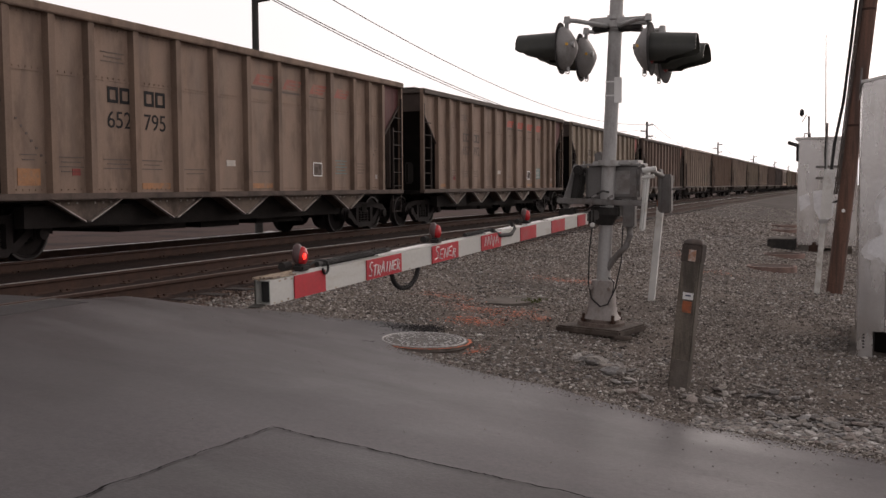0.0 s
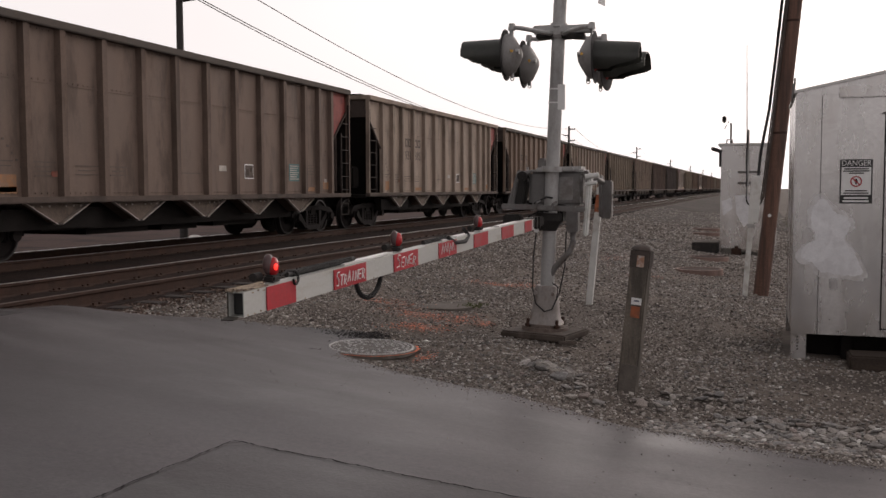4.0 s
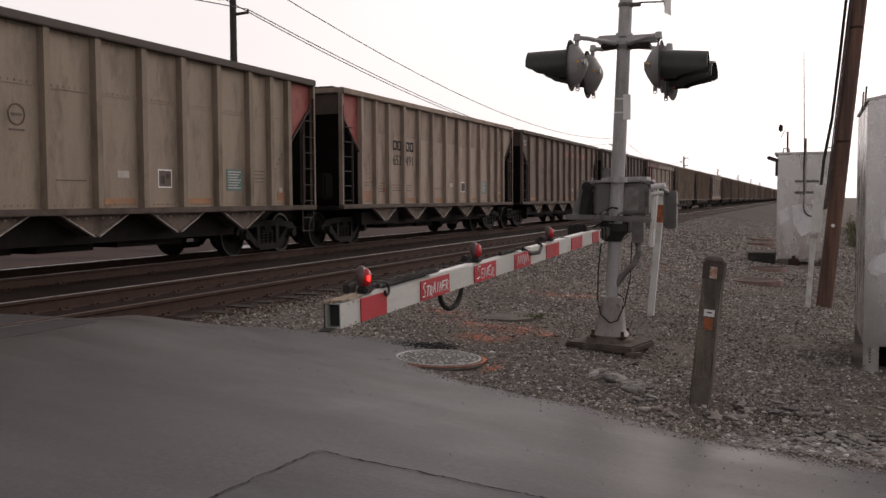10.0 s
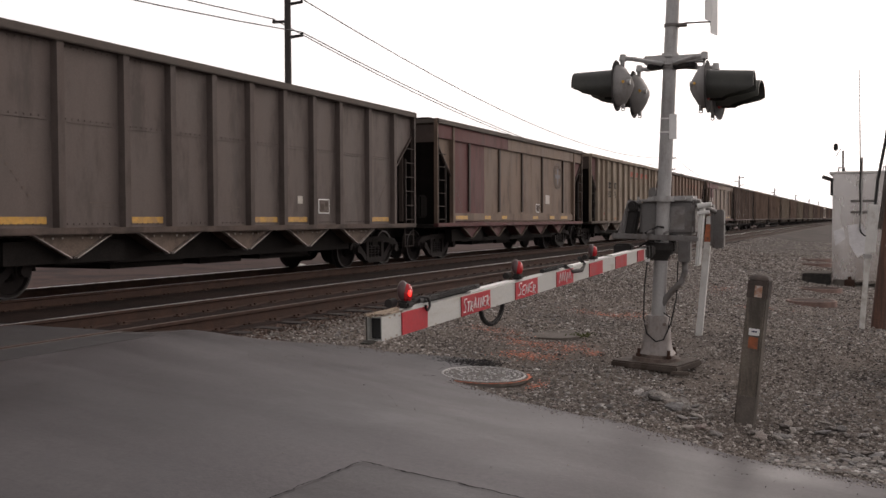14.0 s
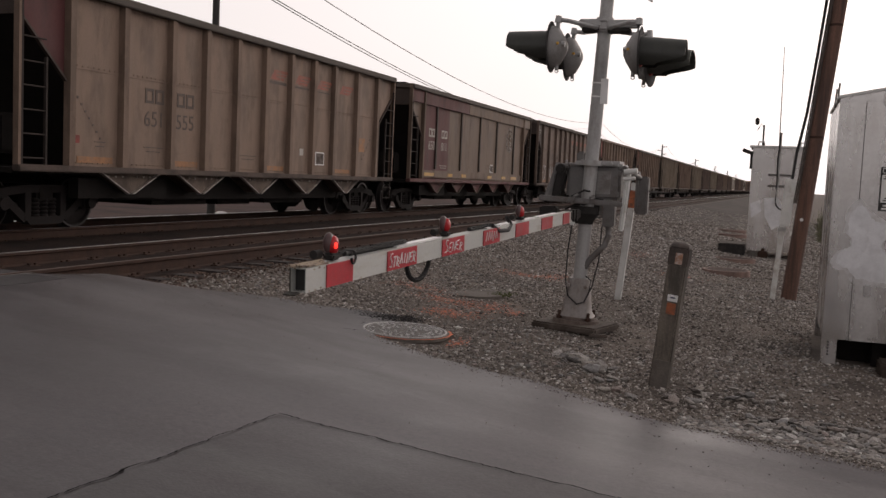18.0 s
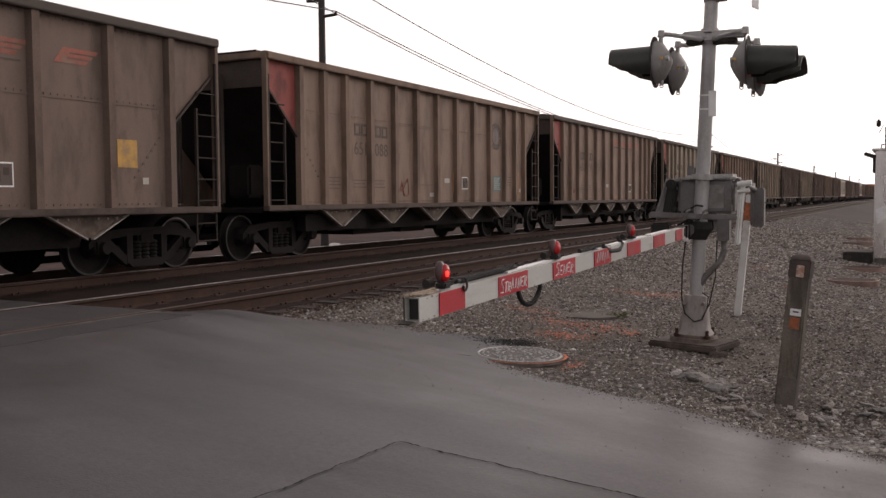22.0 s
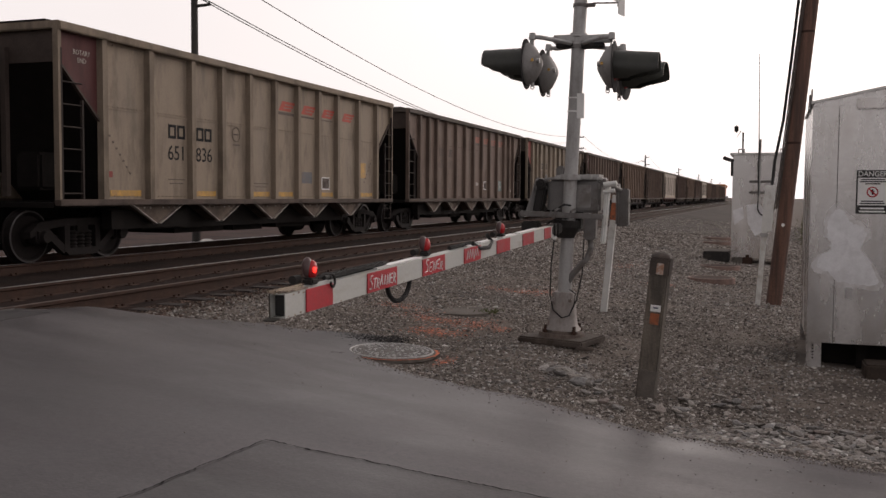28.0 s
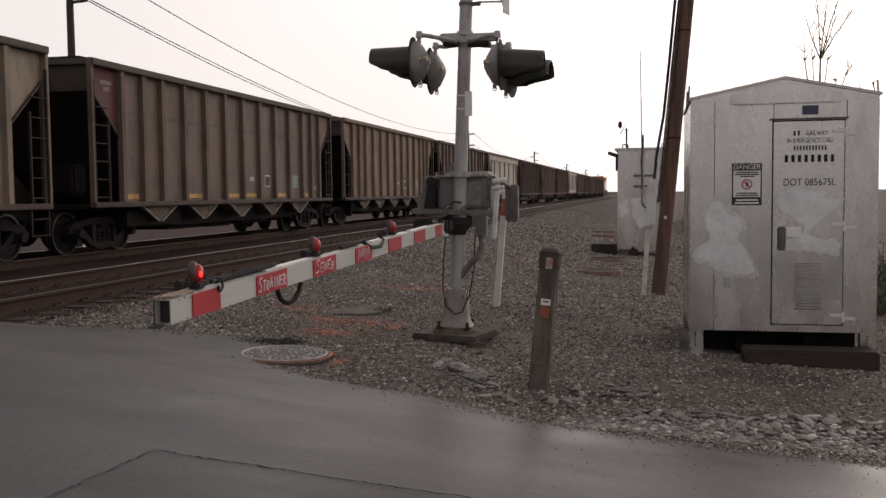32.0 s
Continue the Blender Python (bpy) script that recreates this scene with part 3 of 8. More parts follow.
def tube(bm, a, b, r0, r1=None, n=12, cap=True):
    """A straight tapered tube from a to b."""
    a, b = Vector(a), Vector(b)
    d = b - a
    m = Matrix.Translation((a + b) / 2) @ d.to_track_quat("Z", "Y").to_matrix().to_4x4()
    bmesh.ops.create_cone(bm, cap_ends=cap, segments=n, radius1=r0, radius2=r0 if r1 is None else r1, depth=d.length, matrix=m)


def bent(bm, pts, r, n=8):
    """A round tube along a polyline."""
    pts = [Vector(p) for p in pts]
    rings = []
    for i, p in enumerate(pts):
        d = (pts[min(i + 1, len(pts) - 1)] - pts[max(i - 1, 0)]).normalized()
        q = d.to_track_quat("Z", "Y")
        rings.append([bm.verts.new(p + q @ Vector((r * math.cos(2 * math.pi * j / n), r * math.sin(2 * math.pi * j / n), 0))) for j in range(n)])
    for a, b in zip(rings, rings[1:]):
        for j in range(n):
            bm.faces.new((a[j], a[(j + 1) % n], b[(j + 1) % n], b[j]))
    bm.faces.new(rings[0][::-1])
    bm.faces.new(rings[-1])


def arc(a, b, sag, n=10):
    """Points of a cable that hangs from a to b."""
    a, b = Vector(a), Vector(b)
    return [a.lerp(b, i / n) - Vector((0, 0, sag * 4 * (i / n) * (1 - i / n))) for i in range(n + 1)]


def prism(bm, pts, depth, m=None):
    """A flat polygon (in local x, z) drawn out along local y by depth, centred."""
    m = m or Matrix()
    f = [bm.verts.new(m @ Vector((x, -depth / 2, z))) for x, z in pts]
    k = [bm.verts.new(m @ Vector((x, depth / 2, z))) for x, z in pts]
    bm.faces.new(f)
    bm.faces.new(k[::-1])
    for i in range(len(pts)):
        j = (i + 1) % len(pts)
        bm.faces.new((f[j], f[i], k[i], k[j]))


def mesh_of(name, bm, smooth=False):
    bmesh.ops.recalc_face_normals(bm, faces=bm.faces)
    me = bpy.data.meshes.new(name)
    bm.to_mesh(me)
    bm.free()
    if smooth:
        me.polygons.foreach_set("use_smooth", [True] * len(me.polygons))
        me.set_sharp_from_angle(angle=radians(38))
    return me


def part(name, bm, material, parent, label="", smooth=True):
    """Links a bmesh, or a mesh that is shared, as one mesh object under a thing or part (or at top level)."""
    me = bm if isinstance(bm, bpy.types.Mesh) else mesh_of(name, bm, smooth)
    if not me.materials:
        me.materials.append(material)
    ob = new(name, me)
    if me.materials[0] != material:
        ob.material_slots[0].link = "OBJECT"
        ob.material_slots[0].material = material
    ob.parent = parent
    if label:
        ob["label"] = label
    return ob


def thing(name, label, category, at=(0, 0, 0), turn=0.0, group="", kind=""):
    ob = new(name)
    ob.matrix_basis = pose(*at, 0, 0, turn)
    return tagged(ob, label, category, group, kind)


def words(text, size, material, parent, m, name="lettering", wide=1.0, label=""):
    """Lettering in the built-in font as a thin mesh; m places its baseline's middle (x along, y up)."""
    cu = bpy.data.curves.new(name, "FONT")
    cu.body, cu.size, cu.align_x, cu.extrude = text, size, "CENTER", 0.0015
    tmp = new("tmp", cu)
    me = bpy.data.meshes.new_from_object(tmp)
    bpy.data.objects.remove(tmp)
    bpy.data.curves.remove(cu)
    me.transform(m @ Matrix.Diagonal((wide, 1, 1, 1)))
    me.materials.clear()
    return part(name, me, material, parent, label, smooth=False)


# ---- the lie of the land ----
EDGE = ((-60, 8.0), (-7, 8.0), (-1.0, 7.6), (0.05, 7.5), (0.35, 7.7), (0.62, 8.1), (0.96, 8.64), (1.29, 9.1), (1.73, 9.4), (2.2, 9.5), (2.55, 9.72), (2.85, 9.86), (3.02, 9.84), (3.1, 9.4), (3.16, 8.8), (3.25, 8.5), (3.45, 8.4), (3.8, 8.22), (4.42, 7.95), (5.8, 7.6), (6.75, 7.42), (8.5, 7.2), (12, 7.0), (60, 6.8))


SOFT_EDGE = ((-60, 8.0), (-7, 8.0), (-1.0, 7.6), (0.05, 7.5), (0.35, 7.7), (0.62, 8.1), (0.96, 8.6), (1.29, 8.95), (1.9, 9.1), (2.5, 8.95), (3.0, 8.7), (3.45, 8.45), (3.8, 8.22), (4.42, 7.95), (5.8, 7.6), (6.75, 7.42), (8.5, 7.2), (12, 7.0), (60, 6.8))


def along(table, x):
    for (x0, y0), (x1, y1) in zip(table, table[1:]):
        if x <= x1:
            f = (x - x0) / (x1 - x0)
            return y0 + (y1 - y0) * max(f, 0)
    return table[-1][1]


def ease(a, b, x):
    f = min(max((x - a) / (b - a), 0), 1)
    return f * f * (3 - 2 * f)


GRAVEL = ((-60, -0.9), (-9.5, -0.75), (-7.4, -0.2), (-3.4, -0.19), (-2.6, -0.23), (-2.0, -0.175), (0.75, -0.18), (1.9, -0.36), (2.9, -0.465), (5.1, -0.575), (6.0, -0.69), (7.4, -0.77), (11, -0.9), (25, -1.6), (60, -2.2))
ROAD = ((-60, -0.6), (-12, -0.35), (-7.5, -0.03), (-6, -0.02), (0.6, -0.02), (4.1, -0.37), (6, -0.55), (8, -0.72), (14, -1.0), (60, -2.0))


def lie(x, y):
    """Height of the ground."""
    g = along(GRAVEL, x)
    if x > 0.8:
        g += 0.018 * noise.noise((x * 0.9, y * 0.9, 0)) + 0.01 * noise.noise((x * 3.1, y * 3.1, 4))
    r = along(ROAD, x)
    e = along(SOFT_EDGE, x)
    f = ease(e + 0.15, e - 0.15 - 2.25 * ease(0.4, 1.9, x), y) if x > 0.4 else ease(e + 0.3, e - 0.1, y)
    return g + (r - g) * f


def sheet(xs, ys, height):
    bm = bmesh.new()
    grid = [[bm.verts.new((x, y, height(x, y))) for y in ys] for x in xs]
    for a, b in zip(grid, grid[1:]):
        for j in range(len(ys) - 1):
            bm.faces.new((a[j], b[j], b[j + 1], a[j + 1]))
    return bm


def steps(*spans):
    out = []
    for a, b, s in spans:
        n = max(int(round((b - a) / s)), 1)
        out += [a + (b - a) * i / n for i in range(n)]
    return out + [spans[-1][1]]


def ground():
    xs = steps((-3000, -200, 400), (-200, -20, 20), (-20, -8, 2), (-8, 0.4, 0.35), (0.4, 10, 0.16), (10, 20, 1), (20, 60, 5), (60, 300, 40), (300, 3000, 500))
    ys = steps((-3000, -100, 500), (-100, -10, 10), (-10, 6, 1), (6, 13, 0.16), (13, 24, 0.4), (24, 60, 2), (60, 300, 20), (300, 4000, 400))
    gr = part("ground", sheet(xs, ys, lambda x, y: lie(x, y) - 0.012), M["gravel"], None)
    tagged(gr, "grey-brown gravel ground beside the railway line", "ground", kind="structure")
    # dry field across the line and to the horizon
    fx, fy = steps((-3000, -200, 400), (-200, -16, 8), (-16, -9.6, 0.8)), steps((-3000, -100, 400), (-100, 400, 10), (400, 4000, 400))
    fld = part("field", sheet(fx, fy, lambda x, y: lie(x, 50) + 0.03 + 0.05 * noise.noise((x * 0.3, y * 0.3, 2))), M["field"], None)
    tagged(fld, "flat brown dry field across the railway line", "field", kind="structure")
    # road
    bm = bmesh.new()
    xs = steps((-60, -8, 4), (-8, -0.6, 0.5), (-0.6, 9, 0.12), (9, 14, 0.5), (14, 60, 4))
    cols = []
    for x in xs:
        e = along(EDGE, x) + (0.05 * noise.noise((x * 2.3, 1, 0)) + 0.03 * noise.noise((x * 7, 5, 0)))
        ys = [-60, -30, -15, -8, -4, -2, 0, 1, 2, 3, 4, 4.8, 5.5] + [5.5 + (e - 5.5) * i / 10 for i in range(1, 11)]
        col = [bm.verts.new((x, y, lie(x, y) + 0.004 * noise.noise((x, y, 7)) + (0.012 if y < e - 0.02 else 0.004))) for y in ys]
        col.append(bm.verts.new((x, e + 0.02, lie(x, e) - 0.05)))
        cols.append(col)
    for a, b in zip(cols, cols[1:]):
        for j in range(len(a) - 1):
            bm.faces.new((a[j], b[j], b[j + 1], a[j + 1]))
    road = part("road", bm, M["asphalt"], None)
    tagged(road, "worn grey asphalt road across the railway line", "road", kind="structure")
    # newer square of asphalt with a tarred joint round it
    bm = bmesh.new()
    n = 40
    rows = []
    for i in range(n + 1):
        f = i / n
        a = Vector((4.125, 5.15)).lerp(Vector((3.66, -1.5)), f)
        b = Vector((9.8, 5.24)).lerp(Vector((9.8, -1.5)), f)
        rows.append([bm.verts.new((*p, lie(*p) + 0.019)) for p in (a.lerp(b, j / 30) for j in range(31))])
    for a, b in zip(rows, rows[1:]):
        for j in range(30):
            bm.faces.new((a[j], a[j + 1], b[j + 1], b[j]))
    part("asphalt_patch", bm, M["patch"], road, "slightly darker square of newer asphalt")
    for pts in ([(3.66, -1.5), (4.03, 3.75), (4.125, 5.15)], [(4.125, 5.15), (5.13, 5.15), (5.84, 5.17), (9.8, 5.24)]):
        bm = bmesh.new()
        line = []
        for (ax, ay), (bx, by) in zip(pts, pts[1:]):
            k = int(math.hypot(bx - ax, by - ay) / 0.022)
            line += [(ax + (bx - ax) * i / k, ay + (by - ay) * i / k) for i in range(k)]
        prev = None
        for x, y in line:
            w = 0.0042 + 0.0045 * noise.noise((x * 17, y * 17, 0))
            jx, jy = 0.02 * noise.noise((x * 6, y * 6, 3)) + 0.014 * noise.noise((x * 31, y * 31, 3)), 0.02 * noise.noise((x * 6, y * 6, 9)) + 0.014 * noise.noise((x * 31, y * 31, 9))
            z = lie(x, y) + 0.0245
            cur = [bm.verts.new((x + jx - w, y + jy - w, z)), bm.verts.new((x + jx + w, y + jy + w, z))]
            if prev:
                bm.faces.new((prev[0], prev[1], cur[1], cur[0]))
            prev = cur
        part("crack", bm, M["crack"], road, "dark tarred joint in the asphalt")


ground()


# ---- railway tracks ----
NEAR_RAILS, FAR_RAILS = (0.0, -1.473), (-4.04, -5.52)
RAIL = [(-0.036, 0), (0.036, 0), (0.036, -0.03), (0.009, -0.045), (0.009, -0.14), (0.07, -0.155), (0.07, -0.168), (-0.07, -0.168), (-0.07, -0.155), (-0.009, -0.14), (-0.009, -0.045), (-0.036, -0.03)]


def tracks():
    for label, rails in (("empty railway track with rusty steel rails", NEAR_RAILS), ("railway track that carries the coal train", FAR_RAILS)):
        tr = thing("railway_track", label, "railway track", kind="structure")
        for x in rails:
            bm = bmesh.new()
            prism(bm, [(x + a, b) for a, b in RAIL], 3000, Matrix.Translation((0, 1400, 0)))
            r = part("rail", bm, M["rail"], tr, smooth=False)
            bm = bmesh.new()
            prism(bm, [(x + a, b) for a, b in ((-0.028, -0.002), (-0.014, 0.003), (0.014, 0.003), (0.028, -0.002))], 3000, Matrix.Translation((0, 1400, 0)))
            part("rail_head", bm, M["railtop"] if x < -0.5 else M["raildull"], r, "polished running surface" if x < -0.5 else "dull worn running surface")
        bm = bmesh.new()
        box(bm, (0, 0, 0), (2.6, 0.22, 0.16), bevel=0.012)
        me = mesh_of("tie", bm)
        me.materials.append(M["tie"])
        bm = bmesh.new()
        box(bm, (0, 0, 0), (0.34, 0.19, 0.02), bevel=0.004)
        for sx in (-0.1, 0.1):
            for sy in (-0.05, 0.05):
                box(bm, (sx, sy, 0.02), (0.03, 0.03, 0.03))
        plate = mesh_of("tie_plate", bm)
        plate.materials.append(M["rail"])
        cx = sum(rails) / 2
        for i in range(105):
            t = part("tie", me, M["tie"], tr)
            y = 8.4 + i * 0.53
            t.location = (cx + random.uniform(-0.05, 0.05), y, -0.247 + random.uniform(-0.008, 0.008))
            t.rotation_euler = (0, 0, random.uniform(-0.02, 0.02))
            if i < 45:
                for x in rails:
                    p = part("tie_plate", plate, M["rail"], t)
                    p.location = (x - t.location.x, 0, 0.083)



def crossing_panels():
    deck = thing("crossing_deck", "flush dark panels that carry the road over the rails", "crossing deck", kind="structure")
    for x0, x1, y1 in ((-1.39, -0.08, 7.45), (0.09, 0.62, 7.3), (-2.1, -1.56, 7.45), (-3.96, -3.5, 7.6), (-5.43, -4.13, 7.6), (-6.1, -5.61, 7.6)):
        y = -9.0
        while y < y1 - 0.1:
            b = min(y + 2.75, y1)
            bm = bmesh.new()
            box(bm, ((x0 + x1) / 2, (y + b) / 2, -0.03), (x1 - x0, b - y - 0.015, 0.05), bevel=0.008)
            part("crossing_panel", bm, M["panel"], deck)
            y = b
    bm = bmesh.new()
    box(bm, (0.085, -0.8, -0.012), (0.016, 16.4, 0.02))
    box(bm, (0.29, 7.41, -0.016), (0.4, 0.016, 0.02))
    part("panel_edge", bm, M["greycast"], deck, "pale steel edge of the panels")



def track_bed():
    xs = steps((-8.2, -7.2, 0.25), (-7.2, 0.0, 0.4), (0.0, 0.3, 0.06))
    ys = steps((7.9, 30, 0.25), (30, 80, 2), (80, 700, 20))
    bm = sheet(xs, ys, lambda x, y: lie(x, max(y, 11)) + 0.008 + (0.03 if x < -2.2 else 0.012) + 0.012 * noise.noise((x * 4, y * 4, 3)) - (0.06 if x > 0.26 or x < -8.1 else 0))
    for v in bm.verts:
        if v.co.x > 0.05:
            v.co.x += 0.12 * noise.noise((v.co.y * 0.8, 0, 0)) + 0.1 * noise.noise((v.co.y * 3, 2, 0))
    kill = [v for v in bm.verts if v.co.y < along(EDGE, v.co.x) + 0.02]
    bmesh.ops.delete(bm, geom=kill, context="VERTS")
    yard = part("dark_yard", sheet(steps((0.7, 8.5, 0.6)), steps((43, 80, 1.5), (80, 700, 20)), lambda x, y: lie(x, y) + 0.01 - (0.08 if y < 44 else 0)), M["yard"], None)
    tagged(yard, "flat dark gravel yard farther along the line", "ground", kind="structure")
    tagged(part("track_bed", bm, M["bed"], None), "dark brown ballast bed under both tracks", "track bed", kind="structure")


tracks()
crossing_panels()
track_bed()



# ---- coal train ----
PITCH, LENGTH, HALF, TRAIN_X = 14.47, 13.2, 1.58, -4.78
FIRST_END = 21.98          # far end of car 0 at the start
SHIFT = ((0, 0), (3, -31.93), (5, -52.97), (6, -63.55), (9, -94.75), (10, -105.0), (11, -115.3), (12, -125.58), (13, -135.82), (16, -166.12), (17, -176.22), (18, -186.33), (19, -196.42), (20, -206.57), (21, -216.68), (23, -236.83), (24, -246.78), (25, -256.7), (25.5, -261.68), (28, -286.43), (29, -296.3), (30, -306.14), (31, -315.92), (32, -325.7))
RIBS = (1.05, 2.25, 3.5, 4.52, 5.55, 6.6, 7.65, 8.68, 9.7, 10.95, 12.15)
CLOSE_RIBS = (1.05, 1.84, 2.6, 3.56, 4.58, 5.58, 6.6, 7.64, 8.66, 9.69, 10.72, 11.47, 12.15)
WIDE_RIBS = (1.05, 2.25, 4.58, 6.6, 8.62, 10.95, 12.15)
TOP, SILL = 3.7, 0.98
CARS = {}
WHEELS = []
SHARED = {}


def shared(key, build):
    """One mesh for all alike pieces."""
    if key not in SHARED:
        bm = bmesh.new()
        build(bm)
        SHARED[key] = mesh_of(key.split(":")[0], bm, True)
    return SHARED[key]


def lathe(bm, prof, n=28):
    """Turns a profile of (x, radius) round the x axis."""
    rings = [[bm.verts.new((x, r * math.cos(2 * math.pi * i / n), r * math.sin(2 * math.pi * i / n))) for i in range(n)] for x, r in prof]
    for a, b in zip(rings, rings[1:]):
        for i in range(n):
            bm.faces.new((a[i], a[(i + 1) % n], b[(i + 1) % n], b[i]))
    bm.faces.new(rings[0])
    bm.faces.new(rings[-1][::-1])


def wheel_mesh(bm):
    lathe(bm, ((-0.09, 0.4), (-0.085, 0.445), (-0.06, 0.445), (-0.05, 0.42), (0.055, 0.412), (0.06, 0.36), (0.02, 0.34), (0.03, 0.17), (0.1, 0.15), (0.11, 0.12)), 30)


def rim_mesh(bm):
    n = 30
    v = [[bm.verts.new((x, r * math.cos(2 * math.pi * i / n), r * math.sin(2 * math.pi * i / n))) for i in range(n)] for x, r in ((0.0565, 0.4135), (0.0605, 0.385))]
    for i in range(n):
        bm.faces.new((v[0][i], v[0][(i + 1) % n], v[1][(i + 1) % n], v[1][i]))


def axle_mesh(bm):
    tube(bm, (-1.0, 0, 0), (1.0, 0, 0), 0.08, n=10)


def sideframe_mesh(bm):
    w = 0.13
    turn = Matrix.Rotation(radians(90), 4, "Z")
    prism(bm, [(-1.15, 0.5), (-0.98, 0.64), (-0.4, 0.7), (0.4, 0.7), (0.98, 0.64), (1.15, 0.5), (1.15, 0.4), (0.9, 0.52), (0.4, 0.58), (-0.4, 0.58), (-0.9, 0.52), (-1.15, 0.4)], w, turn)
    for s in (-1, 1):
        prism(bm, [(s * 0.78, 0.56), (s * 0.9, 0.5), (s * 0.44, 0.14), (s * 0.32, 0.2)], w, turn)
        prism(bm, [(s * 0.3, 0.6), (s * 0.42, 0.6), (s * 0.42, 0.16), (s * 0.3, 0.16)], w * 1.1, turn)
        box(bm, (0, s * 0.9, 0.43), (0.2, 0.3, 0.22), bevel=0.03)
        tube(bm, (0.08, s * 0.9, 0.42), (0.17, s * 0.9, 0.42), 0.1, 0.09, n=12)
    prism(bm, [(-0.44, 0.22), (0.44, 0.22), (0.32, 0.1), (-0.32, 0.1)], w * 1.1, turn)


def spring_mesh(bm):
    prof = []
    for i in range(5):
        prof += [(0.2 + i * 0.06, 0.055), (0.22 + i * 0.06, 0.08), (0.24 + i * 0.06, 0.08), (0.26 + i * 0.06, 0.055)]
    lathe(bm, prof, 10)
    bmesh.ops.rotate(bm, verts=bm.verts, cent=(0, 0, 0), matrix=Matrix.Rotation(radians(-90), 3, "Y"))


def panel_mesh(w, h, seam):
    """A side sheet with rivet heads; seam: the height of its lap joint over the middle, or None on the smooth cars."""
    def build(bm):
        bmesh.ops.create_grid(bm, x_segments=1, y_segments=1, size=0.5, matrix=Matrix.Rotation(radians(90), 4, "Y") @ Matrix.Diagonal((h, w, 1, 1)))
        k = max(int(w / 0.11), 3)
        if seam is not None:
            box(bm, (0.006, 0, seam), (0.012, w, 0.03))
            for z in (seam + 0.03, -h / 2 + 0.06, h / 2 - 0.1):
                for i in range(k):
                    box(bm, (0.01, -w / 2 + (i + 0.5) * w / k, z), (0.014, 0.02, 0.02))
        elif w > 1.5:
            for i in range(17):                           # a row of inner-brace welds down the middle of the sheet
                box(bm, (0.005, 0, -h / 2 + 0.34 + i * (h - 0.75) / 16), (0.01, 0.15, 0.022))
    return build


def rib_mesh(bm):
    h = TOP - 0.1 - SILL
    bm2 = [(-0.085, 0.0), (-0.06, 0.1), (0.06, 0.1), (0.085, 0.0)]
    f = [[bm.verts.new((x, y, z)) for y, x in bm2] for z in (SILL, SILL + h)]
    for i in range(3):
        bm.faces.new((f[0][i], f[0][i + 1], f[1][i + 1], f[1][i]))
    bm.faces.new(f[0])
    bm.faces.new(f[1][::-1])


def ladder_mesh(outer, low):
    """A ladder whose outer rail runs up the corner and whose inner rail stops under the gusset; low: with a stirrup step below."""
    def build(bm):
        for y in (0, 0.46):
            top = 3.3 if y == outer else 2.55
            box(bm, (0, y, (top + 0.98) / 2), (0.045, 0.035, top - 0.98))
            if low:
                box(bm, (-0.02, y, 0.72), (0.025, 0.025, 0.55))
    return build


def chute_mesh(bm):
    turn = Matrix.Rotation(radians(90), 4, "Z")
    prism(bm, [(-0.72, 0.93), (0.72, 0.93), (0.06, 0.6), (-0.06, 0.6)], 2.86, turn)
    box(bm, (0, 0, 0.57), (2.2, 0.34, 0.12), bevel=0.02)


def chute_edge_mesh(bm):
    for s in (-1, 1):
        r = Matrix.Rotation(s * math.atan2(0.33, 0.66), 3, "X")
        box(bm, (1.45, s * 0.39, 0.748), (0.07, 0.76, 0.018), r)
    for s in (-1, 1):
        for i in range(3):
            box(bm, (1.434, s * (0.18 + 0.17 * i), 0.86), (0.016, 0.03, 0.03))


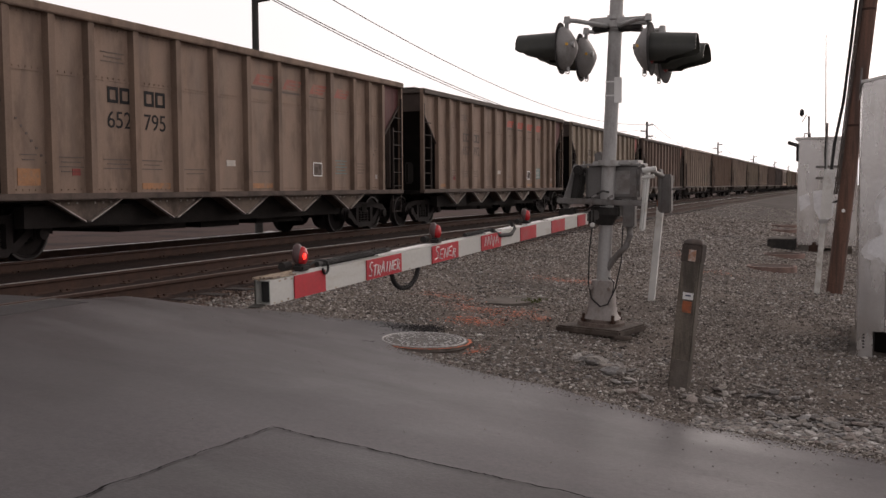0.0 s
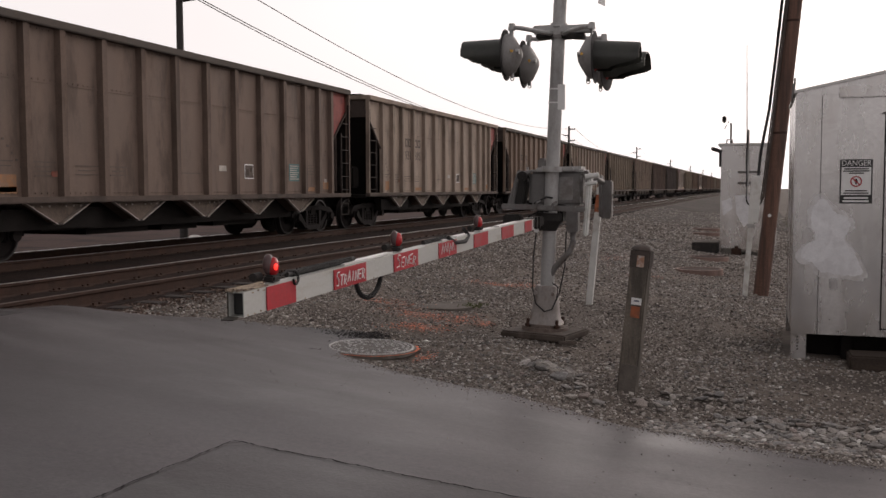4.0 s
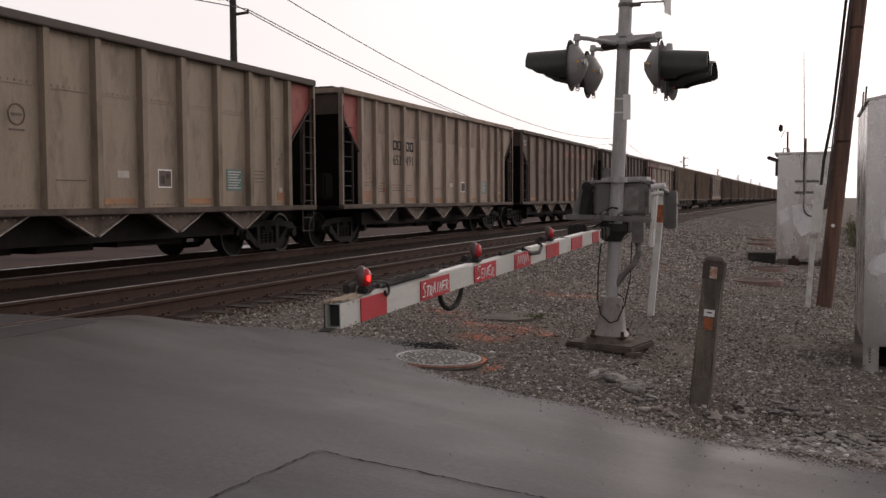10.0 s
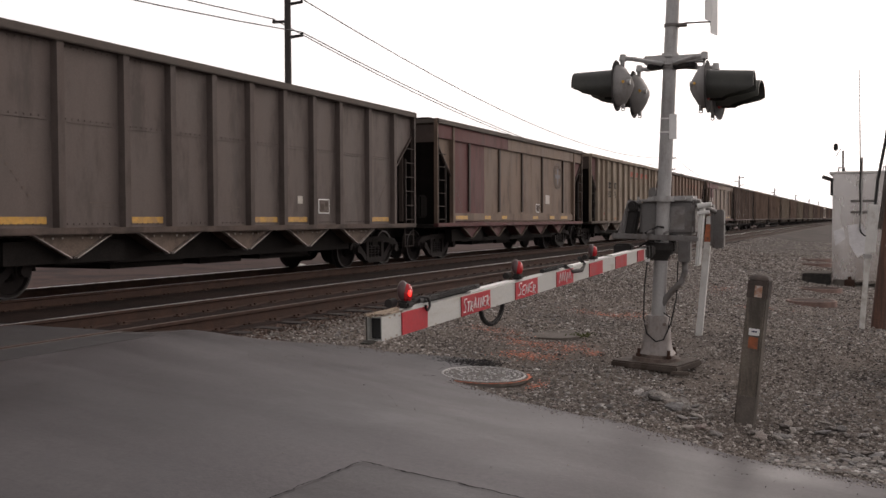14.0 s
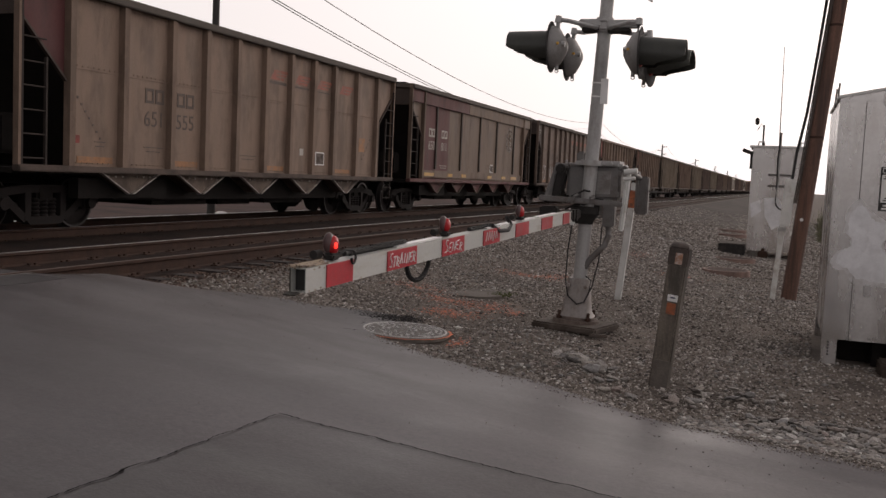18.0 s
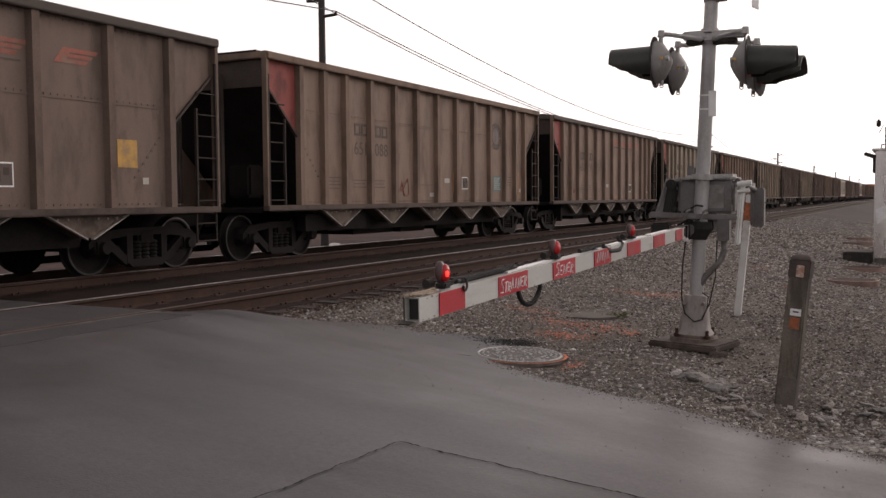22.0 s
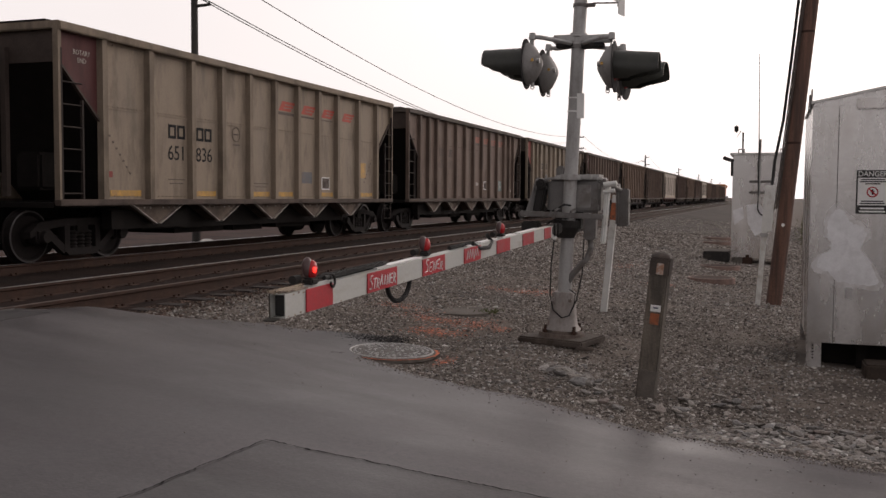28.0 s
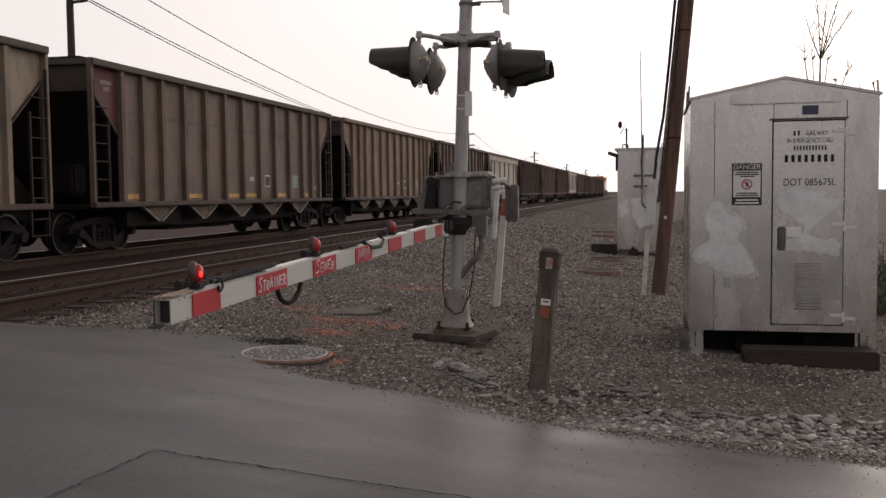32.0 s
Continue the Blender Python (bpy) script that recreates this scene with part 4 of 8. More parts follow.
def coal_car(k, style):
    """A ribbed steel hopper car; x across, y along, rail top at z 0, its near end at y 0."""
    colour = style.get("body", "tan")
    body, rib = M["body_" + colour], M["rib_" + colour]
    wide = style.get("wide", False)
    ribs = WIDE_RIBS if wide else RIBS if style.get("sparse") else CLOSE_RIBS
    seam = None if wide else 0.18 if style.get("sparse") else 0.43
    car = thing("coal_hopper_car", style["label"], "railway car", (TRAIN_X, FIRST_END + PITCH * k - LENGTH, 0), group="cars of the coal train")
    near = k < 27
    h = TOP - 0.09 - SILL
    edges = sorted(ribs + (3.42,)) if style.get("first") else ribs      # the maroon sheet ends midway between two ribs
    for a, b in zip(edges, edges[1:]):
        w = b - a
        me = shared("side_panel:%.2f:%s" % (w, seam), panel_mesh(w, h, seam))
        p = part("side_panel", me, M["body_" + style["first"]] if style.get("first") and a < 3.4 else body, car)
        p.location = (HALF - 0.1, (a + b) / 2, SILL + h / 2 + 0.02)
    for y in ribs:
        if wide and y not in (ribs[0], ribs[-1]):
            part("rib", shared("flat_rib", lambda bm: box(bm, (0.024, 0, 2.27), (0.048, 0.11, 1.9), bevel=0.008)), M["rib_soot"], car).location = (HALF - 0.1, y, 0)
        else:
            part("rib", shared("rib", rib_mesh), rib, car).location = (HALF - 0.1, y, 0)
    if style.get("band"):
        for a, b in zip(ribs, ribs[1:]):
            w = b - a - 0.2
            p = part("upper_band", shared("upper_band:%.2f" % w, lambda bm, w=w: box(bm, (0.0, 0, 0), (0.012, w, 0.86))), M["rib_" + colour], car, "greyer soot band along the top")
            p.location = (HALF - 0.095, (a + b) / 2, 3.17)
    if wide:                                              # deep smooth edges above and below the sheets
        split = 5.2 if style.get("first") else 0.1
        part("top_band", shared("top_band:%.1f" % split, lambda bm: box(bm, (HALF - 0.07, (split + LENGTH - 0.1) / 2, TOP - 0.3), (0.08, LENGTH - 0.1 - split, 0.38), bevel=0.01)), body, car)
        if style.get("first"):
            part("top_band", shared("top_band_end", lambda bm: box(bm, (HALF - 0.07, 2.65, TOP - 0.3), (0.08, 5.1, 0.38), bevel=0.01)), M["body_" + style["first"]], car, "maroon end of the top band")
        for y, w in ((1.65, 0.8), (3.55, 0.45), (4.9, 0.45), (7.8, 0.5), (9.6, 0.5), (11.0, 0.75)):
            bm = bmesh.new()
            plate(bm, y, SILL + 0.17, w, 0.1, HALF - 0.041)
            part("reflector_strip", bm, M["yellow"], car, "grimy yellow reflector strip")
        part("bottom_band", shared("bottom_band", lambda bm: box(bm, (HALF - 0.075, LENGTH / 2, SILL + 0.18), (0.06, LENGTH - 2.1, 0.22), bevel=0.01)), body, car)
    # top chord, sill, far wall and floor slopes
    part("top_chord", shared("top_chord", lambda bm: [box(bm, (s * (HALF - 0.03), LENGTH / 2, TOP - 0.07), (0.14, LENGTH, 0.13), bevel=0.015) for s in (-1, 1)] + [box(bm, (0, y, TOP - 0.06), (2 * HALF, 0.12, 0.12), bevel=0.015) for y in (0.06, LENGTH - 0.06)]), M["chord"] if k % 4 else rib, car, "sooty top chord")
    part("side_sill", shared("side_sill", lambda bm: [box(bm, (s * (HALF - 0.05), LENGTH / 2, SILL - 0.02), (0.14, LENGTH, 0.1), bevel=0.012) for s in (-1, 1)]), M["sill"] if not wide else M["body_maroon"], car)
    part("far_side", shared("far_side", lambda bm: box(bm, (-HALF + 0.12, LENGTH / 2, 2.3), (0.05, LENGTH - 2.3, 2.6))), body, car)

    for nm, sg, y0 in (("near", 1, 0.12), ("far", -1, LENGTH - 0.12)):
        def end_sheet(bm, sg=sg, y0=y0):
            a = bm.verts.new
            q = [a((-HALF + 0.1, y0, TOP - 0.1)), a((HALF - 0.1, y0, TOP - 0.1)), a((HALF - 0.1, y0, 3.1)), a((-HALF + 0.1, y0, 3.1))]
            r = [a((HALF - 0.1, y0 + sg * 2.35, 0.95)), a((-HALF + 0.1, y0 + sg * 2.35, 0.95))]
            bm.faces.new(q)
            bm.faces.new((q[3], q[2], r[0], r[1]))
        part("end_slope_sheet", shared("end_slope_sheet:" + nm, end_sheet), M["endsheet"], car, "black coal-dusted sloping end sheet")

    def heap(bm):
        xs, ys = steps((-1.4, 1.4, 0.35)), steps((0.4, LENGTH - 0.4, 0.4))
        g = [[bm.verts.new((x, y, 3.28 + 0.16 * math.cos(x * 0.9) + 0.08 * noise.noise((x * 2, y * 2, 0)))) for y in ys] for x in xs]
        for a, b in zip(g, g[1:]):
            for j in range(len(ys) - 1):
                bm.faces.new((a[j], b[j], b[j + 1], a[j + 1]))
    part("coal_load", shared("coal_load", heap), M["coal"], car, "black coal load")
    for name, y0, s in (("near", 0.0, 1), ("far", LENGTH, -1)):
        def tri(bm, y0=y0, s=s):
            a = bm.verts.new
            x = HALF - 0.1
            f = [a((x, y0 + s * 0.05, TOP - 0.12)), a((x, y0 + s * 1.05, TOP - 0.12)), a((x, y0 + s * 1.05, 2.2)), a((x, y0 + s * 0.1, 3.1)), a((x, y0 + s * 0.05, 3.1))]
            bm.faces.new(f)
        corner = M[style["corner"]] if style.get("corner") and (style.get("corner_end", "near") in (name, "both")) else body
        part("end_gusset", shared("end_gusset:" + name, tri), corner, car)
        part("end_gusset", shared("end_gusset:" + name, tri), body, car).location = (-2 * (HALF - 0.1), 0, 0)

        def slope(bm, y0=y0, s=s):
            r = Matrix.Rotation(-s * math.atan2(0.9, 0.97), 3, "X")
            box(bm, (HALF - 0.085, y0 + s * 0.56, 2.66), (0.06, 1.3, 0.035), r)
        part("gusset_flange", shared("gusset_flange:" + name, slope), M["gear"], car)
        for sx in (-1, 1):
            part("corner_post", shared("corner_post", lambda bm: box(bm, (0, 0, 2.35), (0.1, 0.07, 2.7))), rib, car).location = (sx * (HALF - 0.05), y0 + s * 0.03, 0)
            part("end_post", shared("end_post", lambda bm: box(bm, (0, 0, 2.2), (0.1, 0.08, 2.3))), M["gear"], car).location = (sx * 0.5, y0 + s * 0.05, 0)
        # the end's lit top, put into a browner colour than the slope
        part("end_sheet", shared("end_sheet", lambda bm: box(bm, (0, 0, (TOP + 3.0) / 2), (2 * HALF - 0.2, 0.02, TOP - 3.2))), M["gear"], car, "sooty upright end sheet").location = (0, y0 + s * 0.1, 0)
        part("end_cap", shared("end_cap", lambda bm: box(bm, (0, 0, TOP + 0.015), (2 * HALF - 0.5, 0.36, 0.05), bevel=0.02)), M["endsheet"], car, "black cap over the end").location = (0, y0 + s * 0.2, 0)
        lad = part("ladder", shared("ladder:" + name, ladder_mesh(0 if s > 0 else 0.46, s < 0)), M["ladder"], car)
        lad.location = (HALF - 0.02, y0 + s * 0.06 - (0.46 if s < 0 else 0), 0)
        for x, z in [(0, 1.1 + i * 0.34) for i in range(6)] + [(-0.02, 0.46), (-0.02, 0.74)][:2 * (s < 0)]:
            part("rung", shared("rung", lambda bm: tube(bm, (0, 0, 0), (0, 0.46, 0), 0.013, n=6)), M["ladder"], lad).location = (x, 0, z)
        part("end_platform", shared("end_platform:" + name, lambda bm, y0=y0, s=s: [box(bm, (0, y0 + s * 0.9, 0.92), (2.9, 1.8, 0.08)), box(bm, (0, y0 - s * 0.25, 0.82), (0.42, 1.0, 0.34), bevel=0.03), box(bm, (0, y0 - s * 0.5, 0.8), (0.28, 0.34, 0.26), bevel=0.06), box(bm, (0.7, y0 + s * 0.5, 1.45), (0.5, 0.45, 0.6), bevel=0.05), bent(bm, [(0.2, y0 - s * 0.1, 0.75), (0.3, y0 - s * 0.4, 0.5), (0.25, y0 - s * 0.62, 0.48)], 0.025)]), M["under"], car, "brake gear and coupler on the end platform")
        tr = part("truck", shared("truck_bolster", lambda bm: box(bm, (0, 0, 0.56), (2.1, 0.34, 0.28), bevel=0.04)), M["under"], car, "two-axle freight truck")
        tr.location = (0, y0 + s * 1.1, 0)
        for sx in (1, -1):
            sf = part("side_frame", shared("side_frame", sideframe_mesh), M["steel_dark"], tr, "cast steel side frame")
            sf.location = (sx * 0.98, 0, 0)
        for dy in (-0.17, 0.0, 0.17):
            part("spring", shared("spring", spring_mesh), M["steel_dark"], tr).location = (0.98, dy, 0)
        for dy in (-0.9, 0.9):
            ws = part("wheelset", shared("axle", axle_mesh), M["steel_dark"], car, "steel axle with two flanged wheels")
            ws.location = (0, y0 + s * 1.1 + dy, 0.42)
            WHEELS.append((k, ws))
            for sx in (1, -1):
                wl = part("wheel", shared("wheel", wheel_mesh), M["steel_dark"], ws)
                wl.matrix_basis = pose(sx * 0.735, 0, 0, 0, 0, 0 if sx > 0 else 180)
            part("wheel_rim", shared("wheel_rim", rim_mesh), M["tread"], ws, "polished wheel rim").location = (0.735, 0, 0)
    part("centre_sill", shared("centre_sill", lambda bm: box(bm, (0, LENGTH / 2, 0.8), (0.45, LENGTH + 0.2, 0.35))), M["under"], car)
    # blocks of door gear that also fill the shade between the chutes
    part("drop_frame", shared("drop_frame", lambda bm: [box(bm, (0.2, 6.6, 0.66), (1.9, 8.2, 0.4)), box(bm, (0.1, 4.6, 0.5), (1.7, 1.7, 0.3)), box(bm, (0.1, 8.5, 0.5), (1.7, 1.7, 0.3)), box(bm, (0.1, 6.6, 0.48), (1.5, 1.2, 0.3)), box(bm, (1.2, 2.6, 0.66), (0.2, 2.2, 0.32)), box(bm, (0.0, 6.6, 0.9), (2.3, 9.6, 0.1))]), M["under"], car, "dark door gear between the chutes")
    for y in (2.55, 4.55, 6.6, 8.6, 10.6):
        ch = part("hopper_chute", shared("hopper_chute", chute_mesh), M["chute"] if not wide else M["body_maroon"], car)
        ch.location = (0, y, 0)
        part("chute_edge", shared("chute_edge", chute_edge_mesh), M["chute_edge"] if not wide else M["chute"], ch, "bright worn chute edge")
    if near:
        decals(car, style, ribs)
    CARS[k] = car
    return car


SIDE = Matrix(((0, 0, 1, 0), (1, 0, 0, 0), (0, 1, 0, 0), (0, 0, 0, 1)))      # lettering on the car's side: x -> y, y -> z, out -> x


def plate(bm, y, z, w, h, x=HALF - 0.094):
    box(bm, (x, y, z), (0.006, w, h))


def bars(bm, y, z, w, h, n, gap=0.45, x=HALF - 0.094, rnd=None):
    """Plain bars in place of lettering."""
    p = w / n
    for i in range(n):
        plate(bm, y - w / 2 + p * (i + 0.5), z, p * (1 - gap), h, x)


def decals(car, st, ribs):
    rnd = random.Random(st.get("seed", 1))
    mids = [(a + b) / 2 for a, b in zip(ribs, ribs[1:])]
    spans = [b - a for a, b in zip(ribs, ribs[1:])]
    # yellow reflector strips low on the panels
    for i in (i for i in st.get("yellow", ()) if i < len(mids)):
        bm = bmesh.new()
        plate(bm, mids[i], SILL + 0.13, min(spans[i] - 0.34, 0.8), 0.1)
        part("reflector_strip", bm, M["yellow" if st.get("bright") else "faded_orange"], car, "grimy yellow reflector strip" if st.get("bright") else "faded orange strip")
    if st.get("number"):
        m = M["ink"] if not st.get("pale_text") else M["faded_white"]
        m = M["faded_dark"] if st.get("faint") else m
        a, b = st["number"]
        spots = ((1.9, a), (3.0, b)) if st.get("wide") else ((3.09, a), (3.96, b)) if st.get("sparse") else ((3.25, a), (4.07, b))
        z0 = 1.9 if st.get("wide") else 1.72 if st.get("sparse") else 2.02
        for y, txt in spots:
            bm = bmesh.new()
            for dy in (-0.135, 0.135):                    # outlined blocks for the initials
                for oy, oz, w, h in ((-0.09, 0, 0.05, 0.25), (0.09, 0, 0.05, 0.25), (0, 0.1, 0.14, 0.05), (0, -0.1, 0.14, 0.05)):
                    plate(bm, y + dy + oy, z0 + 0.51 + oz, w, h)
            part("faded_marking", bm, m, car, "railway initials as plain outlined blocks")
            words(txt, 0.375, m, car, Matrix.Translation((HALF - 0.095, y, z0)) @ SIDE, "car_number", 0.98)
    if st.get("logo"):
        red = M["logo_red"] if st["logo"] == "strong" else M["faded_red"]
        up = 0.1 if st.get("sparse") else 0.2
        for i, y in enumerate(mids[5:9] if st.get("sparse") else mids[6:10]):
            bm = bmesh.new()
            sl = 0.2
            for y0, y1, z0, z1 in ((-0.3, 0.24, 2.86, 2.92), (-0.27, 0.27, 2.94, 2.99), (-0.26, 0.3, 3.01, 3.07), (-0.3, -0.14, 2.86, 3.07)):
                f = [bm.verts.new((HALF - 0.093 + 0.001 * (y1 < 0), y + a + sl * (z - 2.84) / 0.26, z + up)) for a, z in ((y0, z0), (y1, z0), (y1, z1), (y0, z1))]
                bm.faces.new(f)
            part("faded_emblem", bm, red, car, "red slanted marking", smooth=False)
            if i < 3:
                bm = bmesh.new()
                plate(bm, y, 2.8 + up, 0.78 - 0.06 * i, 0.06 - 0.018 * i)
                part("stripe", bm, M["faded_dark"], car, "dark stripe under the red marking")
    if st.get("seal"):
        bm = bmesh.new()
        yy = 5.1
        for i in range(20):
            t = 2 * math.pi * i / 20
            box(bm, (HALF - 0.094, yy + 0.14 * math.cos(t), 2.31 + 0.14 * math.sin(t)), (0.006, 0.05, 0.018), Matrix.Rotation(t + math.pi / 2, 3, "X"))
        plate(bm, yy, 2.31, 0.18, 0.03)
        plate(bm, yy, 2.1, 0.26, 0.025)
        part("round_emblem", bm, M["faded_dark"], car, "small faded ring")
    if st.get("rotary"):
        for txt, z in (("ROTARY", 3.26), ("END", 3.14)):
            words(txt, 0.11, M["faded_white"], car, Matrix.Translation((HALF - 0.096, 0.62, z)) @ SIDE, "lettering", 0.9)
    if st.get("chalk"):
        glyphs = {"D": [[(0.1, 0.0), (0.08, 0.5), (0.0, 1.0), (0.35, 0.96), (0.8, 0.75), (1.0, 0.45), (0.7, 0.14), (0.1, 0.0)]], "U": [[(0.0, 1.0), (0.06, 0.4), (0.2, 0.06), (0.45, 0.0), (0.72, 0.1), (0.86, 0.4), (1.0, 1.0)]],
                  "S": [[(1.0, 0.95), (0.6, 1.0), (0.2, 0.85), (0.1, 0.68), (0.5, 0.52), (0.85, 0.38), (0.8, 0.15), (0.4, 0.02), (0.0, 0.0)]], "T": [[(0.0, 0.92), (1.0, 1.0)], [(0.5, 0.96), (0.46, 0.5), (0.42, 0.0)]],
                  "Y": [[(0.0, 0.95), (0.2, 0.72), (0.5, 0.58)], [(1.0, 1.0), (0.6, 0.62), (0.3, 0.0)]], "R": [[(0.2, 0.0), (0.1, 0.5), (0.1, 0.9), (0.6, 1.0), (0.9, 0.8), (0.5, 0.55), (0.2, 0.5), (0.6, 0.25), (1.0, 0.02)]],
                  "A": [[(0.0, 0.0), (0.25, 0.5), (0.5, 1.0), (0.75, 0.5), (1.0, 0.0)], [(0.2, 0.4), (0.8, 0.42)]], "N": [[(0.05, 0.0), (0.0, 0.95), (0.5, 0.5), (0.9, 0.08), (1.0, 1.0)]], "E": [[(1.0, 1.0), (0.1, 0.96), (0.0, 0.05), (0.95, 0.0)], [(0.05, 0.5), (0.75, 0.52)]],
                  "X": [[(0.2, 0.0), (0.32, 0.42), (0.0, 0.6), (0.38, 0.66), (0.5, 1.0), (0.62, 0.66), (1.0, 0.62), (0.7, 0.42), (0.82, 0.02), (0.5, 0.26), (0.2, 0.0)], [(0.05, 1.0), (0.2, 0.8)], [(0.95, 1.02), (0.8, 0.82)], [(0.45, 0.38), (0.55, 0.55)]]}

        def chalk(name, label, lines):
            bm = bmesh.new()
            for pts in lines:
                bent(bm, [(HALF - 0.094, a, b) for a, b in pts], 0.011, 5)
            part(name, bm, M["chalk"], car, label)
        heart = [(1.72, 1.16), (1.9, 1.42), (1.97, 1.62), (1.95, 1.75), (1.86, 1.8), (1.76, 1.74), (1.7, 1.62), (1.64, 1.75), (1.54, 1.81), (1.44, 1.76), (1.41, 1.62), (1.46, 1.5), (1.58, 1.46)]
        chalk("chalked_heart", "white chalked heart", [heart])
        for ch, y, w, z0, z1 in (("D", 2.42, 0.36, 1.18, 1.83), ("U", 2.87, 0.48, 1.2, 1.81), ("S", 3.73, 0.28, 1.05, 1.75), ("T", 4.03, 0.56, 1.08, 1.76), ("Y", 4.69, 0.36, 1.08, 1.78), ("R", 5.8, 0.24, 1.13, 1.87), ("A", 6.14, 0.3, 1.29, 1.77), ("X", 6.86, 0.72, 1.1, 1.88), ("N", 7.93, 0.3, 1.12, 1.83), ("E", 8.28, 0.28, 1.18, 1.72)):
            chalk("chalked_star" if ch == "X" else "chalked_letter", "white chalked star" if ch == "X" else "white chalked letter", [[(y + w * u, z0 + (z1 - z0) * v) for u, v in ln] for ln in glyphs[ch]])
    if st.get("ring"):
        big = st.get("wide")
        y, z, rr = (10.38, 2.61, 0.44) if big else (10.2, 2.78, 0.34)
        bm = bmesh.new()
        for rad, w in ((1.0, 0.05), (0.7, 0.03)):
            for i in range(28):
                t = 2 * math.pi * i / 28
                box(bm, (HALF - 0.094, y + rr * rad * math.cos(t), z + rr * rad * math.sin(t)), (0.006, 0.24 * rr * rad, w), Matrix.Rotation(t + math.pi / 2, 3, "X"))
        for i in range(22):
            t = 2 * math.pi * i / 22
            box(bm, (HALF - 0.094, y + rr * 0.85 * math.cos(t), z + rr * 0.85 * math.sin(t)), (0.006, 0.04, 0.06), Matrix.Rotation(t + math.pi / 2, 3, "X"))
        pale = st["ring"] == "pale"
        rg = part("round_emblem", bm, M["faded_grey"] if pale else M["faded_dark"], car, "faded ring emblem")
        bm = bmesh.new()
        if pale:                                          # chalky remains of a painted figure
            bent(bm, [(HALF - 0.094, y + a, z + b) for a, b in ((-0.05, 0.3), (0.1, 0.28), (0.14, 0.12), (0.02, 0.06), (-0.12, 0.1), (-0.06, -0.08), (0.1, -0.12), (0.0, -0.3), (0.16, -0.34))], 0.03, 5)
            part("painted_figure", bm, M["faded_white"], rg, "chalky white remains of an emblem")
        else:
            plate(bm, y, z, rr * 0.3, rr * 1.25)
            plate(bm, y, z, rr * 1.25, rr * 0.3, HALF - 0.092)
            part("emblem_cross", bm, M["faded_blue"], rg, "faded blue-grey cross")
    # small stencils, placards and tags
    for name, i, y, z, w, h, mt in (q for q in st.get("marks", ()) if q[1] < len(mids)):
        bm = bmesh.new()
        if name == "stencil":
            for j in range(max(int(h / 0.07), 1)):
                plate(bm, mids[i] + y, z + h / 2 - 0.035 - j * 0.07, w * (1 - 0.25 * (j % 2)), 0.016)
            part("stencil", bm, M[mt], car)
        elif name == "board":
            plate(bm, mids[i] + y, z, w, h)
            p = part("stencil_board", bm, M[mt], car, "teal painted notice")
            bm = bmesh.new()
            for j in range(7):
                plate(bm, mids[i] + y - w * 0.05 * (j % 3), z + h * (0.38 - 0.125 * j), w * (0.84 - 0.1 * (j % 3)), h * 0.05, HALF - 0.09)
            part("notice_line", bm, M["faded_white"], p)
        elif name == "placard":
            w, h = w * 1.3, h * 1.05
            plate(bm, mids[i] + y, z, w, h)
            p = part("placard", bm, M["sign_white"], car, "white placard with a dark square")
            bm = bmesh.new()
            plate(bm, mids[i] + y, z, w * 0.88, h * 0.87, HALF - 0.089)
            q = part("placard_square", bm, M["faded_dark"], p)
            bm = bmesh.new()
            plate(bm, mids[i] + y - w * 0.18, z - 0.02, w * 0.28, h * 0.45, HALF - 0.085)
            plate(bm, mids[i] + y + w * 0.2, z + 0.04, w * 0.22, h * 0.3, HALF - 0.085)
            part("placard_mark", bm, M["gear"], p)
        elif name == "tag":
            r = random.Random(i * 7 + int(z * 10))
            yy, zz = mids[i] + y, z
            pts = [(HALF - 0.09, yy + r.uniform(-w, w) / 2, zz + r.uniform(-h, h) / 2) for _ in range(9)]
            bent(bm, pts, 0.02 if h > 0.6 else 0.012, 4)
            part("graffiti_scrawl", bm, M[mt], car, "scrawled graffiti line")
        else:
            plate(bm, mids[i] + y, z, w, h)
            part("painted_patch", bm, M[mt], car)
    # slanting rows of bolts towards both ends
    bm = bmesh.new()
    for j in range(7):
        for y in (ribs[0] + 0.2 + j * 0.085, LENGTH - ribs[0] - 0.2 - j * 0.085):
            plate(bm, y, 2.05 - j * 0.1, 0.04, 0.035)
    tagged(part("bolt_row", bm, M["faded_dark"], car), kind="stuff")


SPARSE = (("stencil", 1, 0.2, 1.3, 0.5, 0.2, "faded_dark"), ("stencil", 4, 0, 1.3, 0.6, 0.14, "faded_dark"), ("placard", 7, -0.05, 1.38, 0.32, 0.28, "ink"), ("patch", 6, 0.1, 1.5, 0.17, 0.15, "faded_white"))
PLAIN = (("stencil", 1, 0.0, 1.42, 0.5, 0.3, "faded_dark"), ("stencil", 2, 0.1, 1.42, 0.55, 0.22, "faded_dark"), ("stencil", 3, -0.1, 1.42, 0.45, 0.22, "faded_dark"), ("stencil", 5, 0, 1.4, 0.6, 0.12, "faded_dark"), ("placard", 7, 0.07, 1.49, 0.27, 0.29, "ink"), ("patch", 6, 0.08, 1.54, 0.27, 0.11, "faded_white"), ("board", 9, 0.05, 1.5, 0.5, 0.4, "teal_board"), ("stencil", 10, 0, 1.55, 0.4, 0.34, "faded_dark"), ("patch", 11, 0.1, 1.32, 0.12, 0.1, "faded_white"))
